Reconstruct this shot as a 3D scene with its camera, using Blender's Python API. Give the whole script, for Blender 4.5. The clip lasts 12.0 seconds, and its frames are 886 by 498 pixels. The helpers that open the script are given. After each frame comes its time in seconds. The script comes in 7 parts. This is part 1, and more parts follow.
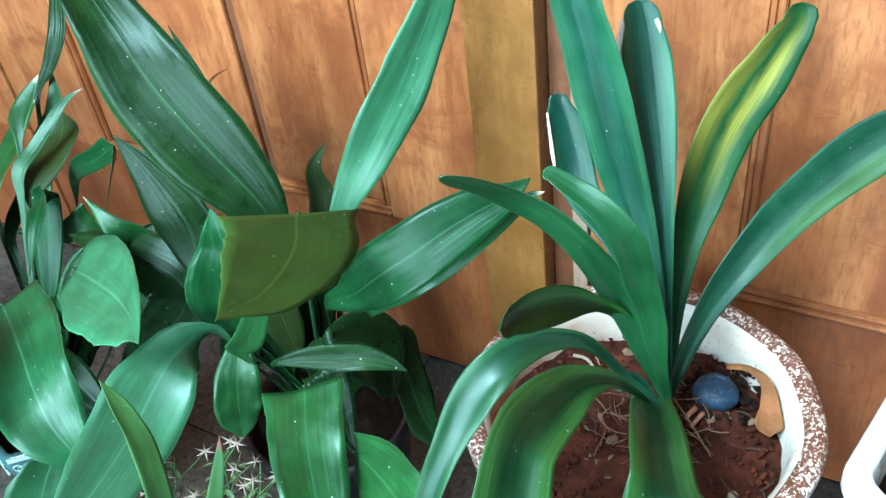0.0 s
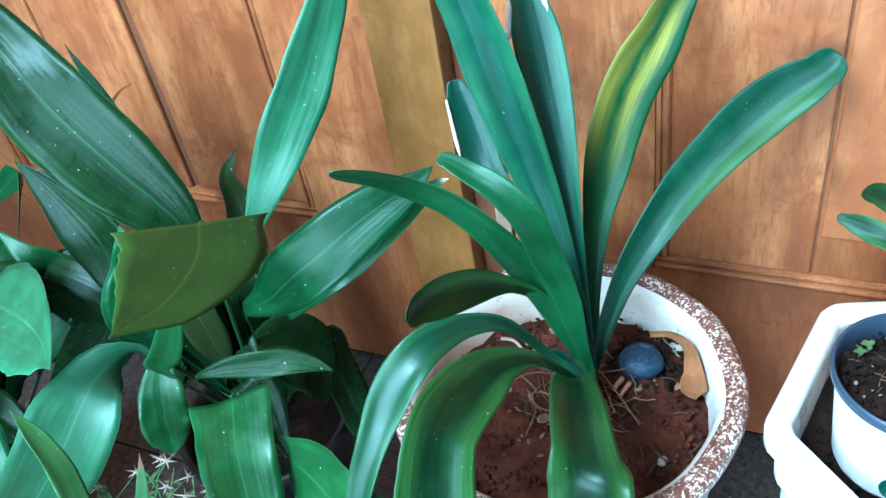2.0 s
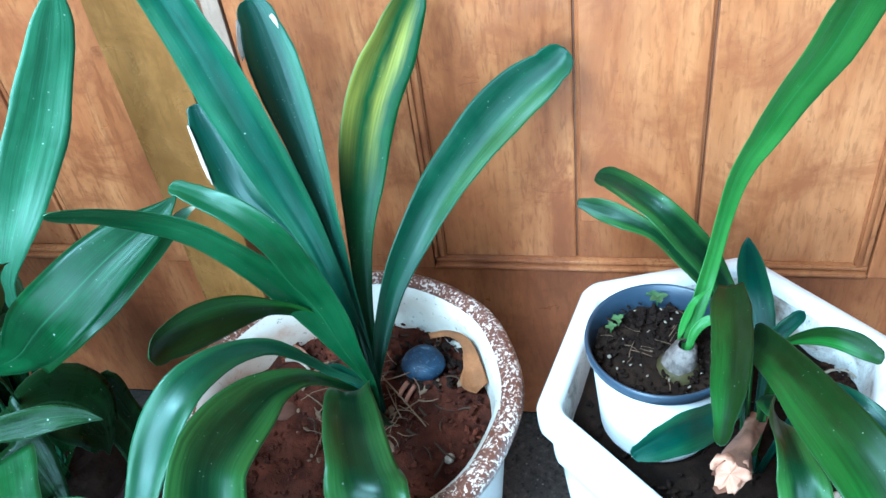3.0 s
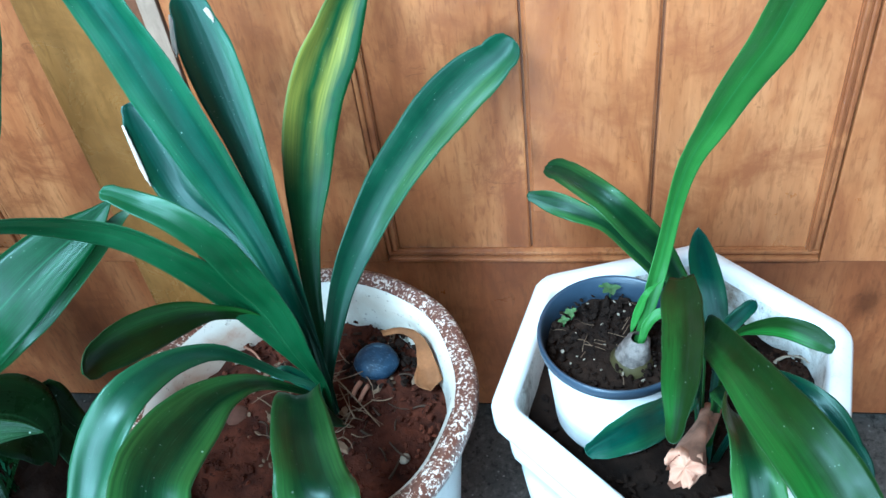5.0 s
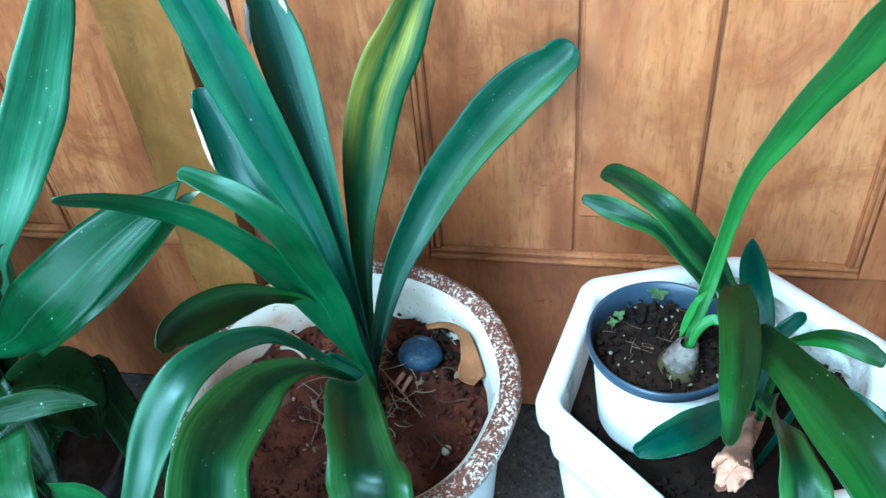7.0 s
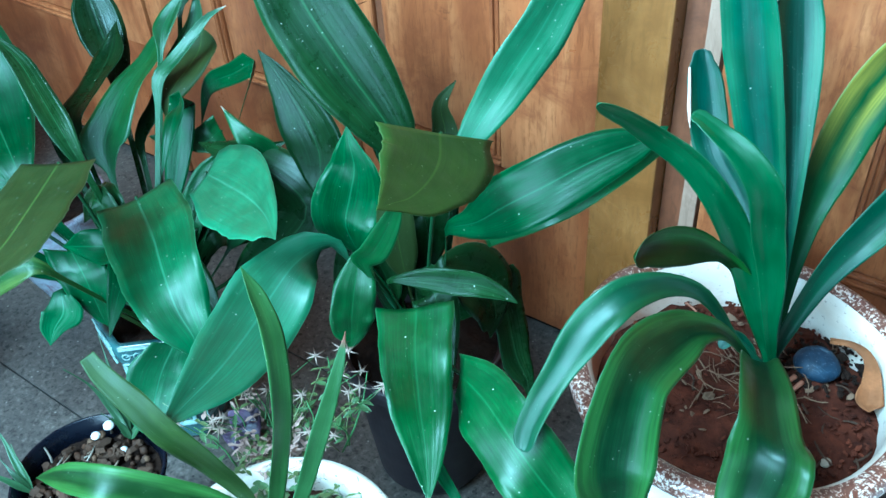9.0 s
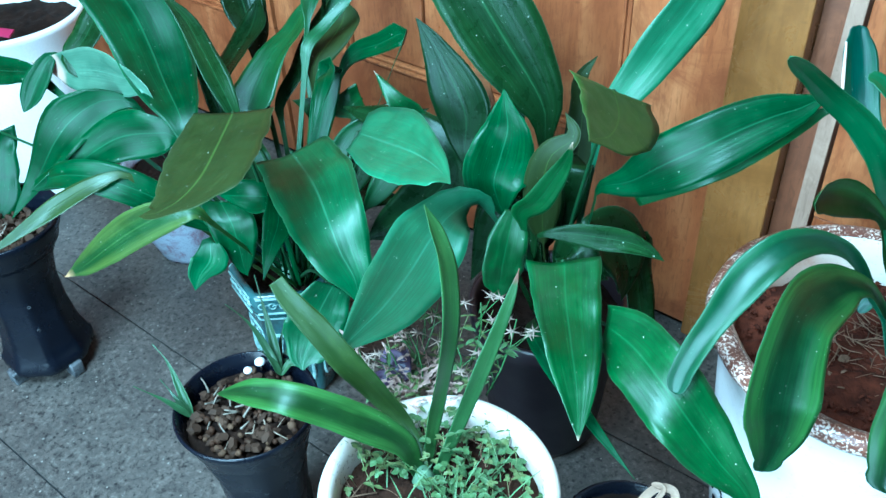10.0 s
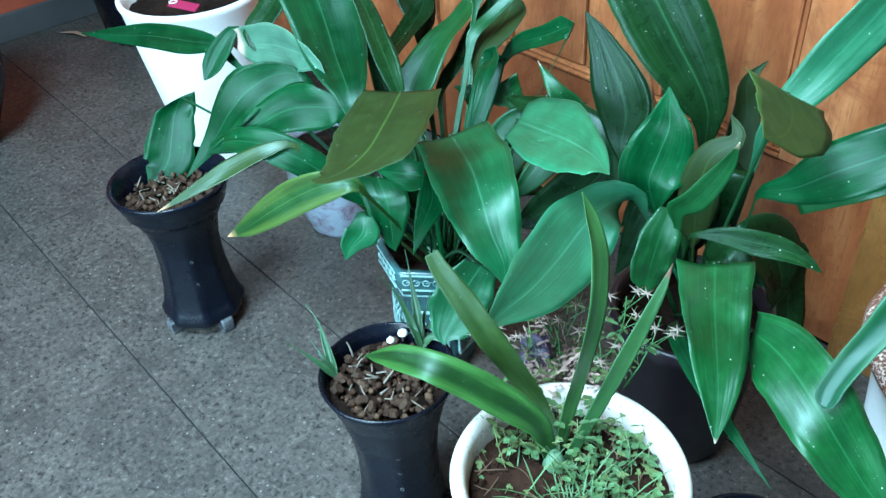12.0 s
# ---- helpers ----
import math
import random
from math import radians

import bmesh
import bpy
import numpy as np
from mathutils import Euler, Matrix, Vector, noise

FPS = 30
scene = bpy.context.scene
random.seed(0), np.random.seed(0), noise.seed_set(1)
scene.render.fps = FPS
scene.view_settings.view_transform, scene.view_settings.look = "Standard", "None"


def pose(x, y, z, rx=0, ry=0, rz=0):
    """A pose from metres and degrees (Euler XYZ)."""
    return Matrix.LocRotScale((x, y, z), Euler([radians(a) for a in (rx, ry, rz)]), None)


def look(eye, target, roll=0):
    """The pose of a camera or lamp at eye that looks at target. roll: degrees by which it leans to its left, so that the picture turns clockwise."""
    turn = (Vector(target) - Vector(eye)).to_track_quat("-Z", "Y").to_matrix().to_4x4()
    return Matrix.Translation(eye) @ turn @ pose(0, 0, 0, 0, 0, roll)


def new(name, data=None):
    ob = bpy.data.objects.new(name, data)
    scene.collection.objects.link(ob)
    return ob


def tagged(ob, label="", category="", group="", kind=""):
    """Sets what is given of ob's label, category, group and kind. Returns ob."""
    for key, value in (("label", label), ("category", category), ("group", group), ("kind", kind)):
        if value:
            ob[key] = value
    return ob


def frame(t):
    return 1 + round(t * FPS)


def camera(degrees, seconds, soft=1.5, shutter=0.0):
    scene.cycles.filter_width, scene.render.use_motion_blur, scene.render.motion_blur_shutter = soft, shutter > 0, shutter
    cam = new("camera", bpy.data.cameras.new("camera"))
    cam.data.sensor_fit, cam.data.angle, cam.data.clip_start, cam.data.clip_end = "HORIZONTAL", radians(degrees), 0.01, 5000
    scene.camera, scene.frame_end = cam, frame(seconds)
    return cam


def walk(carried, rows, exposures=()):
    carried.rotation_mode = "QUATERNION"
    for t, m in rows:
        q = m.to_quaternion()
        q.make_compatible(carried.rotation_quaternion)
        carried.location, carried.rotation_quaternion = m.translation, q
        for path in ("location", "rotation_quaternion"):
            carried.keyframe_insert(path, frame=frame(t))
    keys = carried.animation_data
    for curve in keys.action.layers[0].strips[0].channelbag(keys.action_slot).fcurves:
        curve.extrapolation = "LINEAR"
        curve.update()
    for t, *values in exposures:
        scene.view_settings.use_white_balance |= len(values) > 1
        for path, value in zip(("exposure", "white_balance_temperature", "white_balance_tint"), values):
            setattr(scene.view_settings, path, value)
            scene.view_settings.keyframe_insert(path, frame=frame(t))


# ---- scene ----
cam = camera(54.1, 12.0)
PATH = [
    (0, (0.28, -0.284, 1.13), (-0.557, 1.022, -0.132), -8.0),
    (0.5, (0.283, -0.269, 1.122), (-0.551, 1.023, -0.157), -9.3),
    (1, (0.29, -0.271, 1.124), (-0.547, 1.013, -0.161), -11.0),
    (1.5, (0.302, -0.273, 1.128), (-0.462, 1.041, -0.172), -10.5),
    (2, (0.323, -0.266, 1.12), (-0.429, 1.073, -0.161), -11.2),
    (2.5, (0.364, -0.247, 1.119), (-0.178, 1.187, -0.166), -9.9),
    (3, (0.391, -0.242, 1.111), (-0.004, 1.214, -0.201), -8.9),
    (3.5, (0.395, -0.239, 1.11), (0.059, 1.208, -0.228), -8.2),
    (5.5, (0.403, -0.216, 1.105), (0.09, 1.227, -0.244), -8.5),
    (6, (0.401, -0.218, 1.107), (0.078, 1.223, -0.243), -8.6),
    (6.5, (0.395, -0.225, 1.106), (0.064, 1.216, -0.24), -8.6),
    (7, (0.362, -0.241, 1.116), (0.027, 1.204, -0.225), -6.0),
    (7.5, (0.324, -0.268, 1.122), (-0.258, 1.118, -0.198), -6.4),
    (7.7, (0.31, -0.272, 1.117), (-0.36, 1.082, -0.193), -7.0),
    (9.3, (0.232, -0.428, 1.113), (-0.733, 0.769, -0.166), -3.0),
    (9.5, (0.218, -0.472, 1.107), (-0.763, 0.731, -0.154), -2.2),
    (10, (0.192, -0.529, 1.102), (-0.817, 0.664, -0.147), -2.8),
    (10.5, (0.181, -0.574, 1.112), (-0.83, 0.624, -0.131), -2.4),
    (11, (0.175, -0.608, 1.101), (-0.823, 0.601, -0.142), -1.6),
    (11.5, (0.178, -0.606, 1.101), (-0.87, 0.564, -0.138), -0.8),
    (12, (0.191, -0.571, 1.101), (-1.028, 0.425, -0.133), -3.9),
]
TONE = [(0.0, 0.14, 5830, 10), (1.0, 0.12, 5430, 9), (2.5, 0.08, 5080, 8), (3.6, -0.05, 5070, 8), (5.4, -0.16, 5120, 7), (7.7, -0.09, 4880, 1), (9.3, 0.04, 4830, -1), (11.0, 0.03, 4930, 2), (12.0, 0.0, 5280, 5)]
walk(cam, [(t, look(eye, target, roll)) for t, eye, target, roll in PATH], TONE)

# ---- world, daylight, exposure ----
world = bpy.data.worlds.new("sky")
scene.world = world
world.use_nodes = True
wn = world.node_tree
sky = wn.nodes.new("ShaderNodeTexSky")
sky.sky_type, sky.sun_disc = "NISHITA", False
sky.sun_elevation, sky.sun_rotation = radians(48), radians(200)
wn.links.new(sky.outputs[0], wn.nodes["Background"].inputs[0])
wn.nodes["Background"].inputs[1].default_value = 0.12


def lamp(name, m, size_x, size_y, watts, colour):
    d = bpy.data.lights.new(name, "AREA")
    d.shape, d.size, d.size_y, d.energy, d.color = "RECTANGLE", size_x, size_y, watts, colour
    ob = new(name, d)
    ob.matrix_world = m
    return ob


lamp("window_daylight", look((-0.20, -2.40, 1.30), (0.25, 0.5, 0.65)), 2.0, 1.6, 210, (0.72, 0.96, 1.0))
# Added lamp for light from above; no such opening is known here.
lamp("skylight_daylight", look((-0.40, -1.00, 2.50), (0.20, 0.3, 0.3)), 1.0, 0.7, 170, (0.71, 0.95, 1.0))
scene.view_settings.exposure = 0.0


# ---- node materials ----
class Mat:
    """A node material with short helpers."""

    def __init__(self, name, rough=0.5, spec=0.5, coat=0.0):
        self.m = bpy.data.materials.new(name)
        self.m.use_nodes = True
        self.t = self.m.node_tree
        self.b = self.t.nodes["Principled BSDF"]
        self.b.inputs["Roughness"].default_value = rough
        self.b.inputs["Specular IOR Level"].default_value = spec
        self.b.inputs["Coat Weight"].default_value = coat
        self.b.inputs["Coat Roughness"].default_value = 0.15

    def node(self, kind, **values):
        n = self.t.nodes.new("ShaderNode" + kind)
        for k, v in values.items():
            n.inputs[k.replace("_", " ")].default_value = v
        return n

    def link(self, a, b):
        self.t.links.new(a, b)

    def coords(self, scale=(1, 1, 1), which="Object"):
        c = self.node("TexCoord")
        mp = self.node("Mapping", Scale=scale)
        self.link(c.outputs[which], mp.inputs[0])
        return mp.outputs[0]

    def noise(self, vec, scale, detail=4.0, rough=0.55, dist=0.0):
        n = self.node("TexNoise", Scale=scale, Detail=detail, Roughness=rough, Distortion=dist)
        self.link(vec, n.inputs["Vector"])
        return n.outputs["Fac"]

    def voronoi(self, vec, scale, out="Distance"):
        n = self.node("TexVoronoi", Scale=scale)
        self.link(vec, n.inputs["Vector"])
        return n.outputs[out]

    def ramp(self, fac, *stops):
        r = self.node("ValToRGB")
        e = r.color_ramp.elements
        while len(e) < len(stops):
            e.new(0.5)
        for el, (p, c) in zip(e, stops):
            el.position = p
            el.color = (*c, 1) if isinstance(c, tuple) else (c, c, c, 1)
        self.link(fac, r.inputs[0])
        return r.outputs[0]

    def mix(self, fac, a, b, mode="MIX"):
        n = self.t.nodes.new("ShaderNodeMix")
        n.data_type, n.blend_type = "RGBA", mode
        for sock, v in ((n.inputs[0], fac), (n.inputs[6], a), (n.inputs[7], b)):
            if hasattr(v, "is_output"):
                self.link(v, sock)
            elif isinstance(v, tuple):
                sock.default_value = (*v, 1)
            else:
                sock.default_value = v
        return n.outputs[2]

    def maths(self, op, a, b=0.0):
        n = self.t.nodes.new("ShaderNodeMath")
        n.operation = op
        for sock, v in ((n.inputs[0], a), (n.inputs[1], b)):
            if hasattr(v, "is_output"):
                self.link(v, sock)
            else:
                sock.default_value = v
        return n.outputs[0]

    def random(self):
        return self.node("ObjectInfo").outputs["Random"]

    def colour(self, c):
        if hasattr(c, "is_output"):
            self.link(c, self.b.inputs["Base Color"])
        else:
            self.b.inputs["Base Color"].default_value = (*c, 1)

    def roughness(self, c):
        self.link(c, self.b.inputs["Roughness"])

    def bump(self, height, strength=0.3, distance=0.002):
        n = self.node("Bump", Strength=strength, Distance=distance)
        self.link(height, n.inputs["Height"])
        self.link(n.outputs[0], self.b.inputs["Normal"])


def wood_material(name, dark, mid, light, rough=0.3):
    m = Mat(name, rough, 0.5, 0.25)
    v = m.coords((1, 1, 1))
    rnd = m.node("VectorMath")
    rnd.operation = "ADD"
    m.link(v, rnd.inputs[0])
    off = m.node("CombineXYZ")
    r = m.random()
    m.link(m.maths("MULTIPLY", r, 7.0), off.inputs[0])
    m.link(m.maths("MULTIPLY", r, 13.0), off.inputs[2])
    m.link(off.outputs[0], rnd.inputs[1])
    v = rnd.outputs[0]
    s1 = m.node("Mapping", Scale=(9, 9, 2.2))
    m.link(v, s1.inputs[0])
    g1 = m.noise(s1.outputs[0], 1.6, 5, 0.62, 0.8)
    s2 = m.node("Mapping", Scale=(120, 120, 22))
    m.link(v, s2.inputs[0])
    g2 = m.noise(s2.outputs[0], 1.5, 3, 0.6, 0.4)
    s4 = m.node("Mapping", Scale=(60, 60, 2.4))
    m.link(v, s4.inputs[0])
    g3 = m.noise(s4.outputs[0], 1.3, 4, 0.65, 0.6)
    blot = m.noise(v, 8.0, 7, 0.70, 0.8)
    c = m.ramp(g1, (0.30, dark), (0.46, mid), (0.68, light))
    c = m.mix(m.ramp(g3, (0.36, 0.28), (0.56, 0.0)), c, tuple(x * 0.85 for x in dark))
    c = m.mix(m.ramp(g2, (0.36, 0.42), (0.48, 0.0)), c, tuple(x * 0.62 for x in dark))
    c = m.mix(m.ramp(blot, (0.37, 0.9), (0.52, 0.0)), c, tuple(x * 0.98 for x in dark))
    stain = m.noise(v, 3.2, 5, 0.6, 0.5)
    c = m.mix(m.ramp(stain, (0.36, 0.55), (0.54, 0.0)), c, tuple(x * 0.80 for x in dark))
    s5 = m.node("Mapping", Scale=(16, 16, 34), Rotation=(0.0, 0.6, 0.0))
    m.link(v, s5.inputs[0])
    scuff = m.noise(s5.outputs[0], 1.4, 5, 0.7, 1.2)
    c = m.mix(m.ramp(scuff, (0.28, 0.6), (0.37, 0.0)), c, tuple(x * 0.55 for x in dark))
    s3 = m.node("Mapping", Scale=(1, 1, 0.55))
    m.link(v, s3.inputs[0])
    knot = m.maths("ADD", m.voronoi(s3.outputs[0], 4.2), m.maths("MULTIPLY", m.maths("SUBTRACT", blot, 0.5), 0.22))
    c = m.mix(m.ramp(knot, (0.03, 0.75), (0.11, 0.0)), c, tuple(x * 0.42 for x in dark))
    m.colour(c)
    m.roughness(m.ramp(blot, (0.3, rough + 0.10), (0.7, rough - 0.04)))
    m.bump(m.maths("ADD", g2, m.maths("MULTIPLY", blot, 1.5)), 0.10, 0.002)
    return m.m


WOOD = wood_material("varnished_pine", (0.219, 0.062, 0.020), (0.352, 0.116, 0.039), (0.474, 0.190, 0.069))
PALE_WOOD = wood_material("pale_varnished_pine", (0.296, 0.089, 0.030), (0.439, 0.155, 0.053), (0.561, 0.231, 0.088))
# Darker, redder copy for the bottom rails; shade behind the pots is painted in.
SHADED_WOOD = wood_material("shaded_reddish_pine", (0.184, 0.048, 0.015), (0.291, 0.089, 0.029), (0.393, 0.145, 0.052))
STRIP_WOOD = wood_material("greyed_bare_wood", (0.24, 0.15, 0.10), (0.33, 0.21, 0.145), (0.40, 0.27, 0.19), 0.6)
POST_WOOD = wood_material("olive_varnished_wood", (0.18, 0.074, 0.017), (0.25, 0.106, 0.027), (0.30, 0.138, 0.040), 0.25)
# Wood behind gaps and in grooves; gap shade is part of its colour.
DARK_WOOD = wood_material("dark_gap_wood", (0.11, 0.038, 0.017), (0.17, 0.062, 0.028), (0.23, 0.09, 0.042), 0.4)


def floor_material():
    m = Mat("grey_stone_tile", 0.5, 0.4)
    v = m.coords()
    big = m.noise(v, 5.0, 4, 0.6)
    grain = m.noise(v, 160.0, 3, 0.7)
    scuffed = m.noise(v, 14.0, 6, 0.7, 0.6)
    mottle = m.noise(v, 95.0, 5, 0.75, 0.4)
    c = m.ramp(big, (0.3, (0.058, 0.051, 0.045)), (0.7, (0.094, 0.081, 0.070)))
    c = m.mix(m.ramp(mottle, (0.37, 1.0), (0.475, 0.0)), c, (0.010, 0.009, 0.0085))
    c = m.mix(m.ramp(mottle, (0.545, 0.0), (0.65, 0.7)), c, (0.185, 0.165, 0.142))
    c = m.mix(m.ramp(grain, (0.35, 0.5), (0.55, 0.0)), c, (0.033, 0.029, 0.027))
    c = m.mix(m.ramp(scuffed, (0.36, 0.55), (0.52, 0.0)), c, (0.030, 0.027, 0.025))
    c = m.mix(m.ramp(scuffed, (0.58, 0.0), (0.72, 0.35)), c, (0.145, 0.124, 0.104))
    for scale, reach, few, tint in ((150.0, 0.45, 0.76, (0.005, 0.005, 0.005)), (150.0, 0.34, 0.84, (0.26, 0.24, 0.21)), (75.0, 0.30, 0.84, (0.005, 0.005, 0.005))):
        chip = m.ramp(m.voronoi(v, scale), (reach * 0.6, 0.9), (reach, 0.0))
        pick = m.ramp(m.voronoi(v, scale, "Color"), (few, 0.0), (few + 0.04, 1.0))
        c = m.mix(m.maths("MULTIPLY", chip, pick), c, tint)
    m.colour(c)
    m.roughness(m.ramp(grain, (0.3, 0.38), (0.7, 0.6)))
    m.bump(grain, 0.15, 0.001)
    return m.m


FLOOR = floor_material()


def plain_material(name, colour, rough=0.5, spec=0.5, vary=0.12, scale=14.0, bump=0.05, coat=0.0):
    m = Mat(name, rough, spec, coat)
    v = m.coords()
    n = m.noise(v, scale, 4, 0.6)
    fine = m.noise(v, scale * 16, 3, 0.6)
    c = m.ramp(n, (0.25, tuple(x * (1 - vary) for x in colour)), (0.75, tuple(min(1, x * (1 + vary)) for x in colour)))
    c = m.mix(m.ramp(fine, (0.3, 0.18), (0.55, 0.0)), c, tuple(x * 0.7 for x in colour))
    m.colour(c)
    m.roughness(m.ramp(n, (0.3, max(0.02, rough - 0.06)), (0.7, min(1.0, rough + 0.08))))
    m.bump(fine, bump, 0.001)
    return m.m


def dirty_white(name, colour, dirt, amount, rough=0.28, scale=9.0, chips=0.0):
    m = Mat(name, rough, 0.5, 0.2)
    v = m.coords()
    n = m.noise(v, scale, 6, 0.7, 0.5)
    f = m.noise(v, scale * 14, 4, 0.7)
    c = m.mix(m.ramp(n, (0.36, amount), (0.56, 0.0)), colour, dirt)
    c = m.mix(m.ramp(f, (0.32, amount * 0.8), (0.42, 0.0)), c, tuple(x * 0.5 for x in dirt))
    if chips:
        flake = m.noise(m.coords((1, 1, 2.2)), 75.0, 3, 0.65)
        where = m.noise(v, 11.0, 3, 0.6)
        c = m.mix(m.maths("MULTIPLY", m.ramp(flake, (0.60, 0.0), (0.64, chips)), m.ramp(where, (0.50, 0.0), (0.60, 1.0))), c, (0.05, 0.035, 0.03))
    m.colour(c)
    m.bump(f, 0.05, 0.001)
    return m.m


GROUT = plain_material("dark_grout", (0.02, 0.02, 0.021), 0.9)
# For unseen walls and ceiling, kept dark to hold back bounced light.
UNSEEN_GREY = plain_material("unseen_room_grey", (0.11, 0.11, 0.11), 0.9, 0.2, 0.05, 3.0)
RED_WALL = plain_material("brick_red_paint", (0.33, 0.07, 0.035), 0.6, 0.3, 0.15, 6.0)
SKIRT = plain_material("grey_stone_skirting", (0.07, 0.07, 0.072), 0.5)
CREAM = dirty_white("cream_glaze", (0.72, 0.69, 0.62), (0.42, 0.27, 0.15), 0.55, 0.25, chips=0.85)
WHITE = dirty_white("white_glaze", (0.80, 0.80, 0.79), (0.55, 0.51, 0.45), 0.25, 0.22)
STAINED_WHITE = dirty_white("soil_stained_glaze", (0.72, 0.70, 0.66), (0.16, 0.11, 0.07), 0.9, 0.45, 22.0)
WHITE_PLASTIC = plain_material("white_plastic", (0.80, 0.80, 0.80), 0.35, 0.4, 0.02)
BLACK_PLASTIC = plain_material("black_plastic", (0.003, 0.004, 0.008), 0.25, 0.24, 0.3, 20.0)
BLUE_BLACK = plain_material("blue_black_glaze", (0.008, 0.011, 0.032), 0.2, 0.5, 0.2)
PURPLE_BLACK = plain_material("purple_black_plastic", (0.014, 0.009, 0.013), 0.4)
WORN_PLASTIC = dirty_white("scuffed_black_plastic", (0.10, 0.105, 0.112), (0.006, 0.007, 0.009), 1.0, 0.45, 60.0)
SLATE_RIM = plain_material("slate_blue_plastic", (0.026, 0.042, 0.066), 0.38, 0.5, 0.15)


def pebble_material():
    m = Mat("blue_grey_pebble", 0.55, 0.2)
    v = m.coords()
    n = m.noise(v, 60.0, 5, 0.7, 0.4)
    scratch = m.noise(m.coords((40, 180, 90)), 1.4, 4, 0.7, 1.0)
    fine = m.noise(v, 420.0, 3, 0.7)
    c = m.ramp(n, (0.32, (0.005, 0.012, 0.025)), (0.70, (0.017, 0.039, 0.070)))
    c = m.mix(m.ramp(scratch, (0.60, 0.0), (0.72, 0.6)), c, (0.10, 0.15, 0.19))
    c = m.mix(m.ramp(fine, (0.62, 0.0), (0.72, 0.5)), c, (0.20, 0.22, 0.23))
    m.colour(c)
    m.bump(n, 0.2, 0.002)
    return m.m


PEBBLE = pebble_material()


def speckle_material():
    m = Mat("brown_speckled_glaze", 0.3, 0.5, 0.2)
    v = m.coords()
    n = m.noise(v, 300.0, 2, 0.6, 0.5)
    big = m.noise(v, 40.0, 2, 0.5)
    k = m.maths("ADD", n, m.maths("MULTIPLY", m.maths("SUBTRACT", big, 0.5), 0.35))
    c = m.ramp(k, (0.49, (0.105, 0.036, 0.022)), (0.545, (0.20, 0.085, 0.05)), (0.60, (0.62, 0.53, 0.46)))
    m.colour(c)
    m.bump(n, 0.25, 0.002)
    return m.m


def stained_inside():
    """Cream glaze with clay washed up its sides in rusty tide marks."""
    m = Mat("clay_stained_glaze", 0.35, 0.45, 0.1)
    v = m.coords()
    sep = m.node("SeparateXYZ")
    m.link(v, sep.inputs[0])
    n = m.noise(v, 14.0, 5, 0.65, 0.5)
    f = m.noise(v, 120.0, 3, 0.7)
    side = m.maths("ADD", m.maths("MULTIPLY", sep.outputs[0], -3.2), m.maths("MULTIPLY", m.maths("SUBTRACT", n, 0.5), 0.9))
    tide = m.maths("ADD", m.maths("MULTIPLY", m.maths("SUBTRACT", 0.404, sep.outputs[2]), 22.0), m.maths("MULTIPLY", m.maths("SUBTRACT", n, 0.5), 1.2))
    c = m.mix(m.ramp(n, (0.34, 0.5), (0.55, 0.0)), (0.70, 0.66, 0.58), (0.46, 0.33, 0.22))
    c = m.mix(m.maths("MULTIPLY", m.ramp(side, (0.10, 0.0), (0.55, 0.9)), m.ramp(tide, (-0.1, 0.25), (0.35, 1.0))), c, (0.36, 0.135, 0.055))
    c = m.mix(m.ramp(f, (0.30, 0.6), (0.38, 0.0)), c, (0.14, 0.075, 0.045))
    m.colour(c)
    m.bump(f, 0.08, 0.001)
    return m.m


INNER_GLAZE = stained_inside()
SPECKLE = speckle_material()


def soil_material(name, dark, light):
    m = Mat(name, 0.95, 0.15)
    v = m.coords()
    n = m.noise(v, 45.0, 6, 0.7)
    p = m.noise(v, 12.0, 3, 0.6)
    c = m.ramp(n, (0.3, dark), (0.7, light))
    c = m.mix(m.ramp(p, (0.4, 0.5), (0.6, 0.0)), c, tuple(x * 0.55 for x in dark))
    m.colour(c)
    m.bump(n, 0.8, 0.006)
    return m.m


RED_SOIL = soil_material("red_clay_soil", (0.020, 0.0055, 0.003), (0.105, 0.026, 0.012))
DARK_SOIL = soil_material("dark_potting_soil", (0.0055, 0.0028, 0.0018), (0.025, 0.0125, 0.0075))
BROWN_SOIL = soil_material("brown_soil", (0.012, 0.0055, 0.003), (0.046, 0.020, 0.011))
STRAW = plain_material("dry_straw", (0.14, 0.085, 0.052), 0.8, 0.2, 0.3, 40.0)
DEAD_LEAF = plain_material("tan_dead_leaf", (0.19, 0.075, 0.028), 0.75, 0.2, 0.6, 25.0, 0.3)
RED_STONE = plain_material("reddish_clay_stone", (0.085, 0.034, 0.021), 0.8, 0.2, 0.35, 90.0, 0.2)
BARK = plain_material("bark_chip", (0.046, 0.026, 0.016), 0.8, 0.2, 0.4, 60.0, 0.3)
CHIP_PALE = plain_material("pale_wood_chip", (0.25, 0.20, 0.15), 0.8, 0.2, 0.25, 60.0, 0.2)


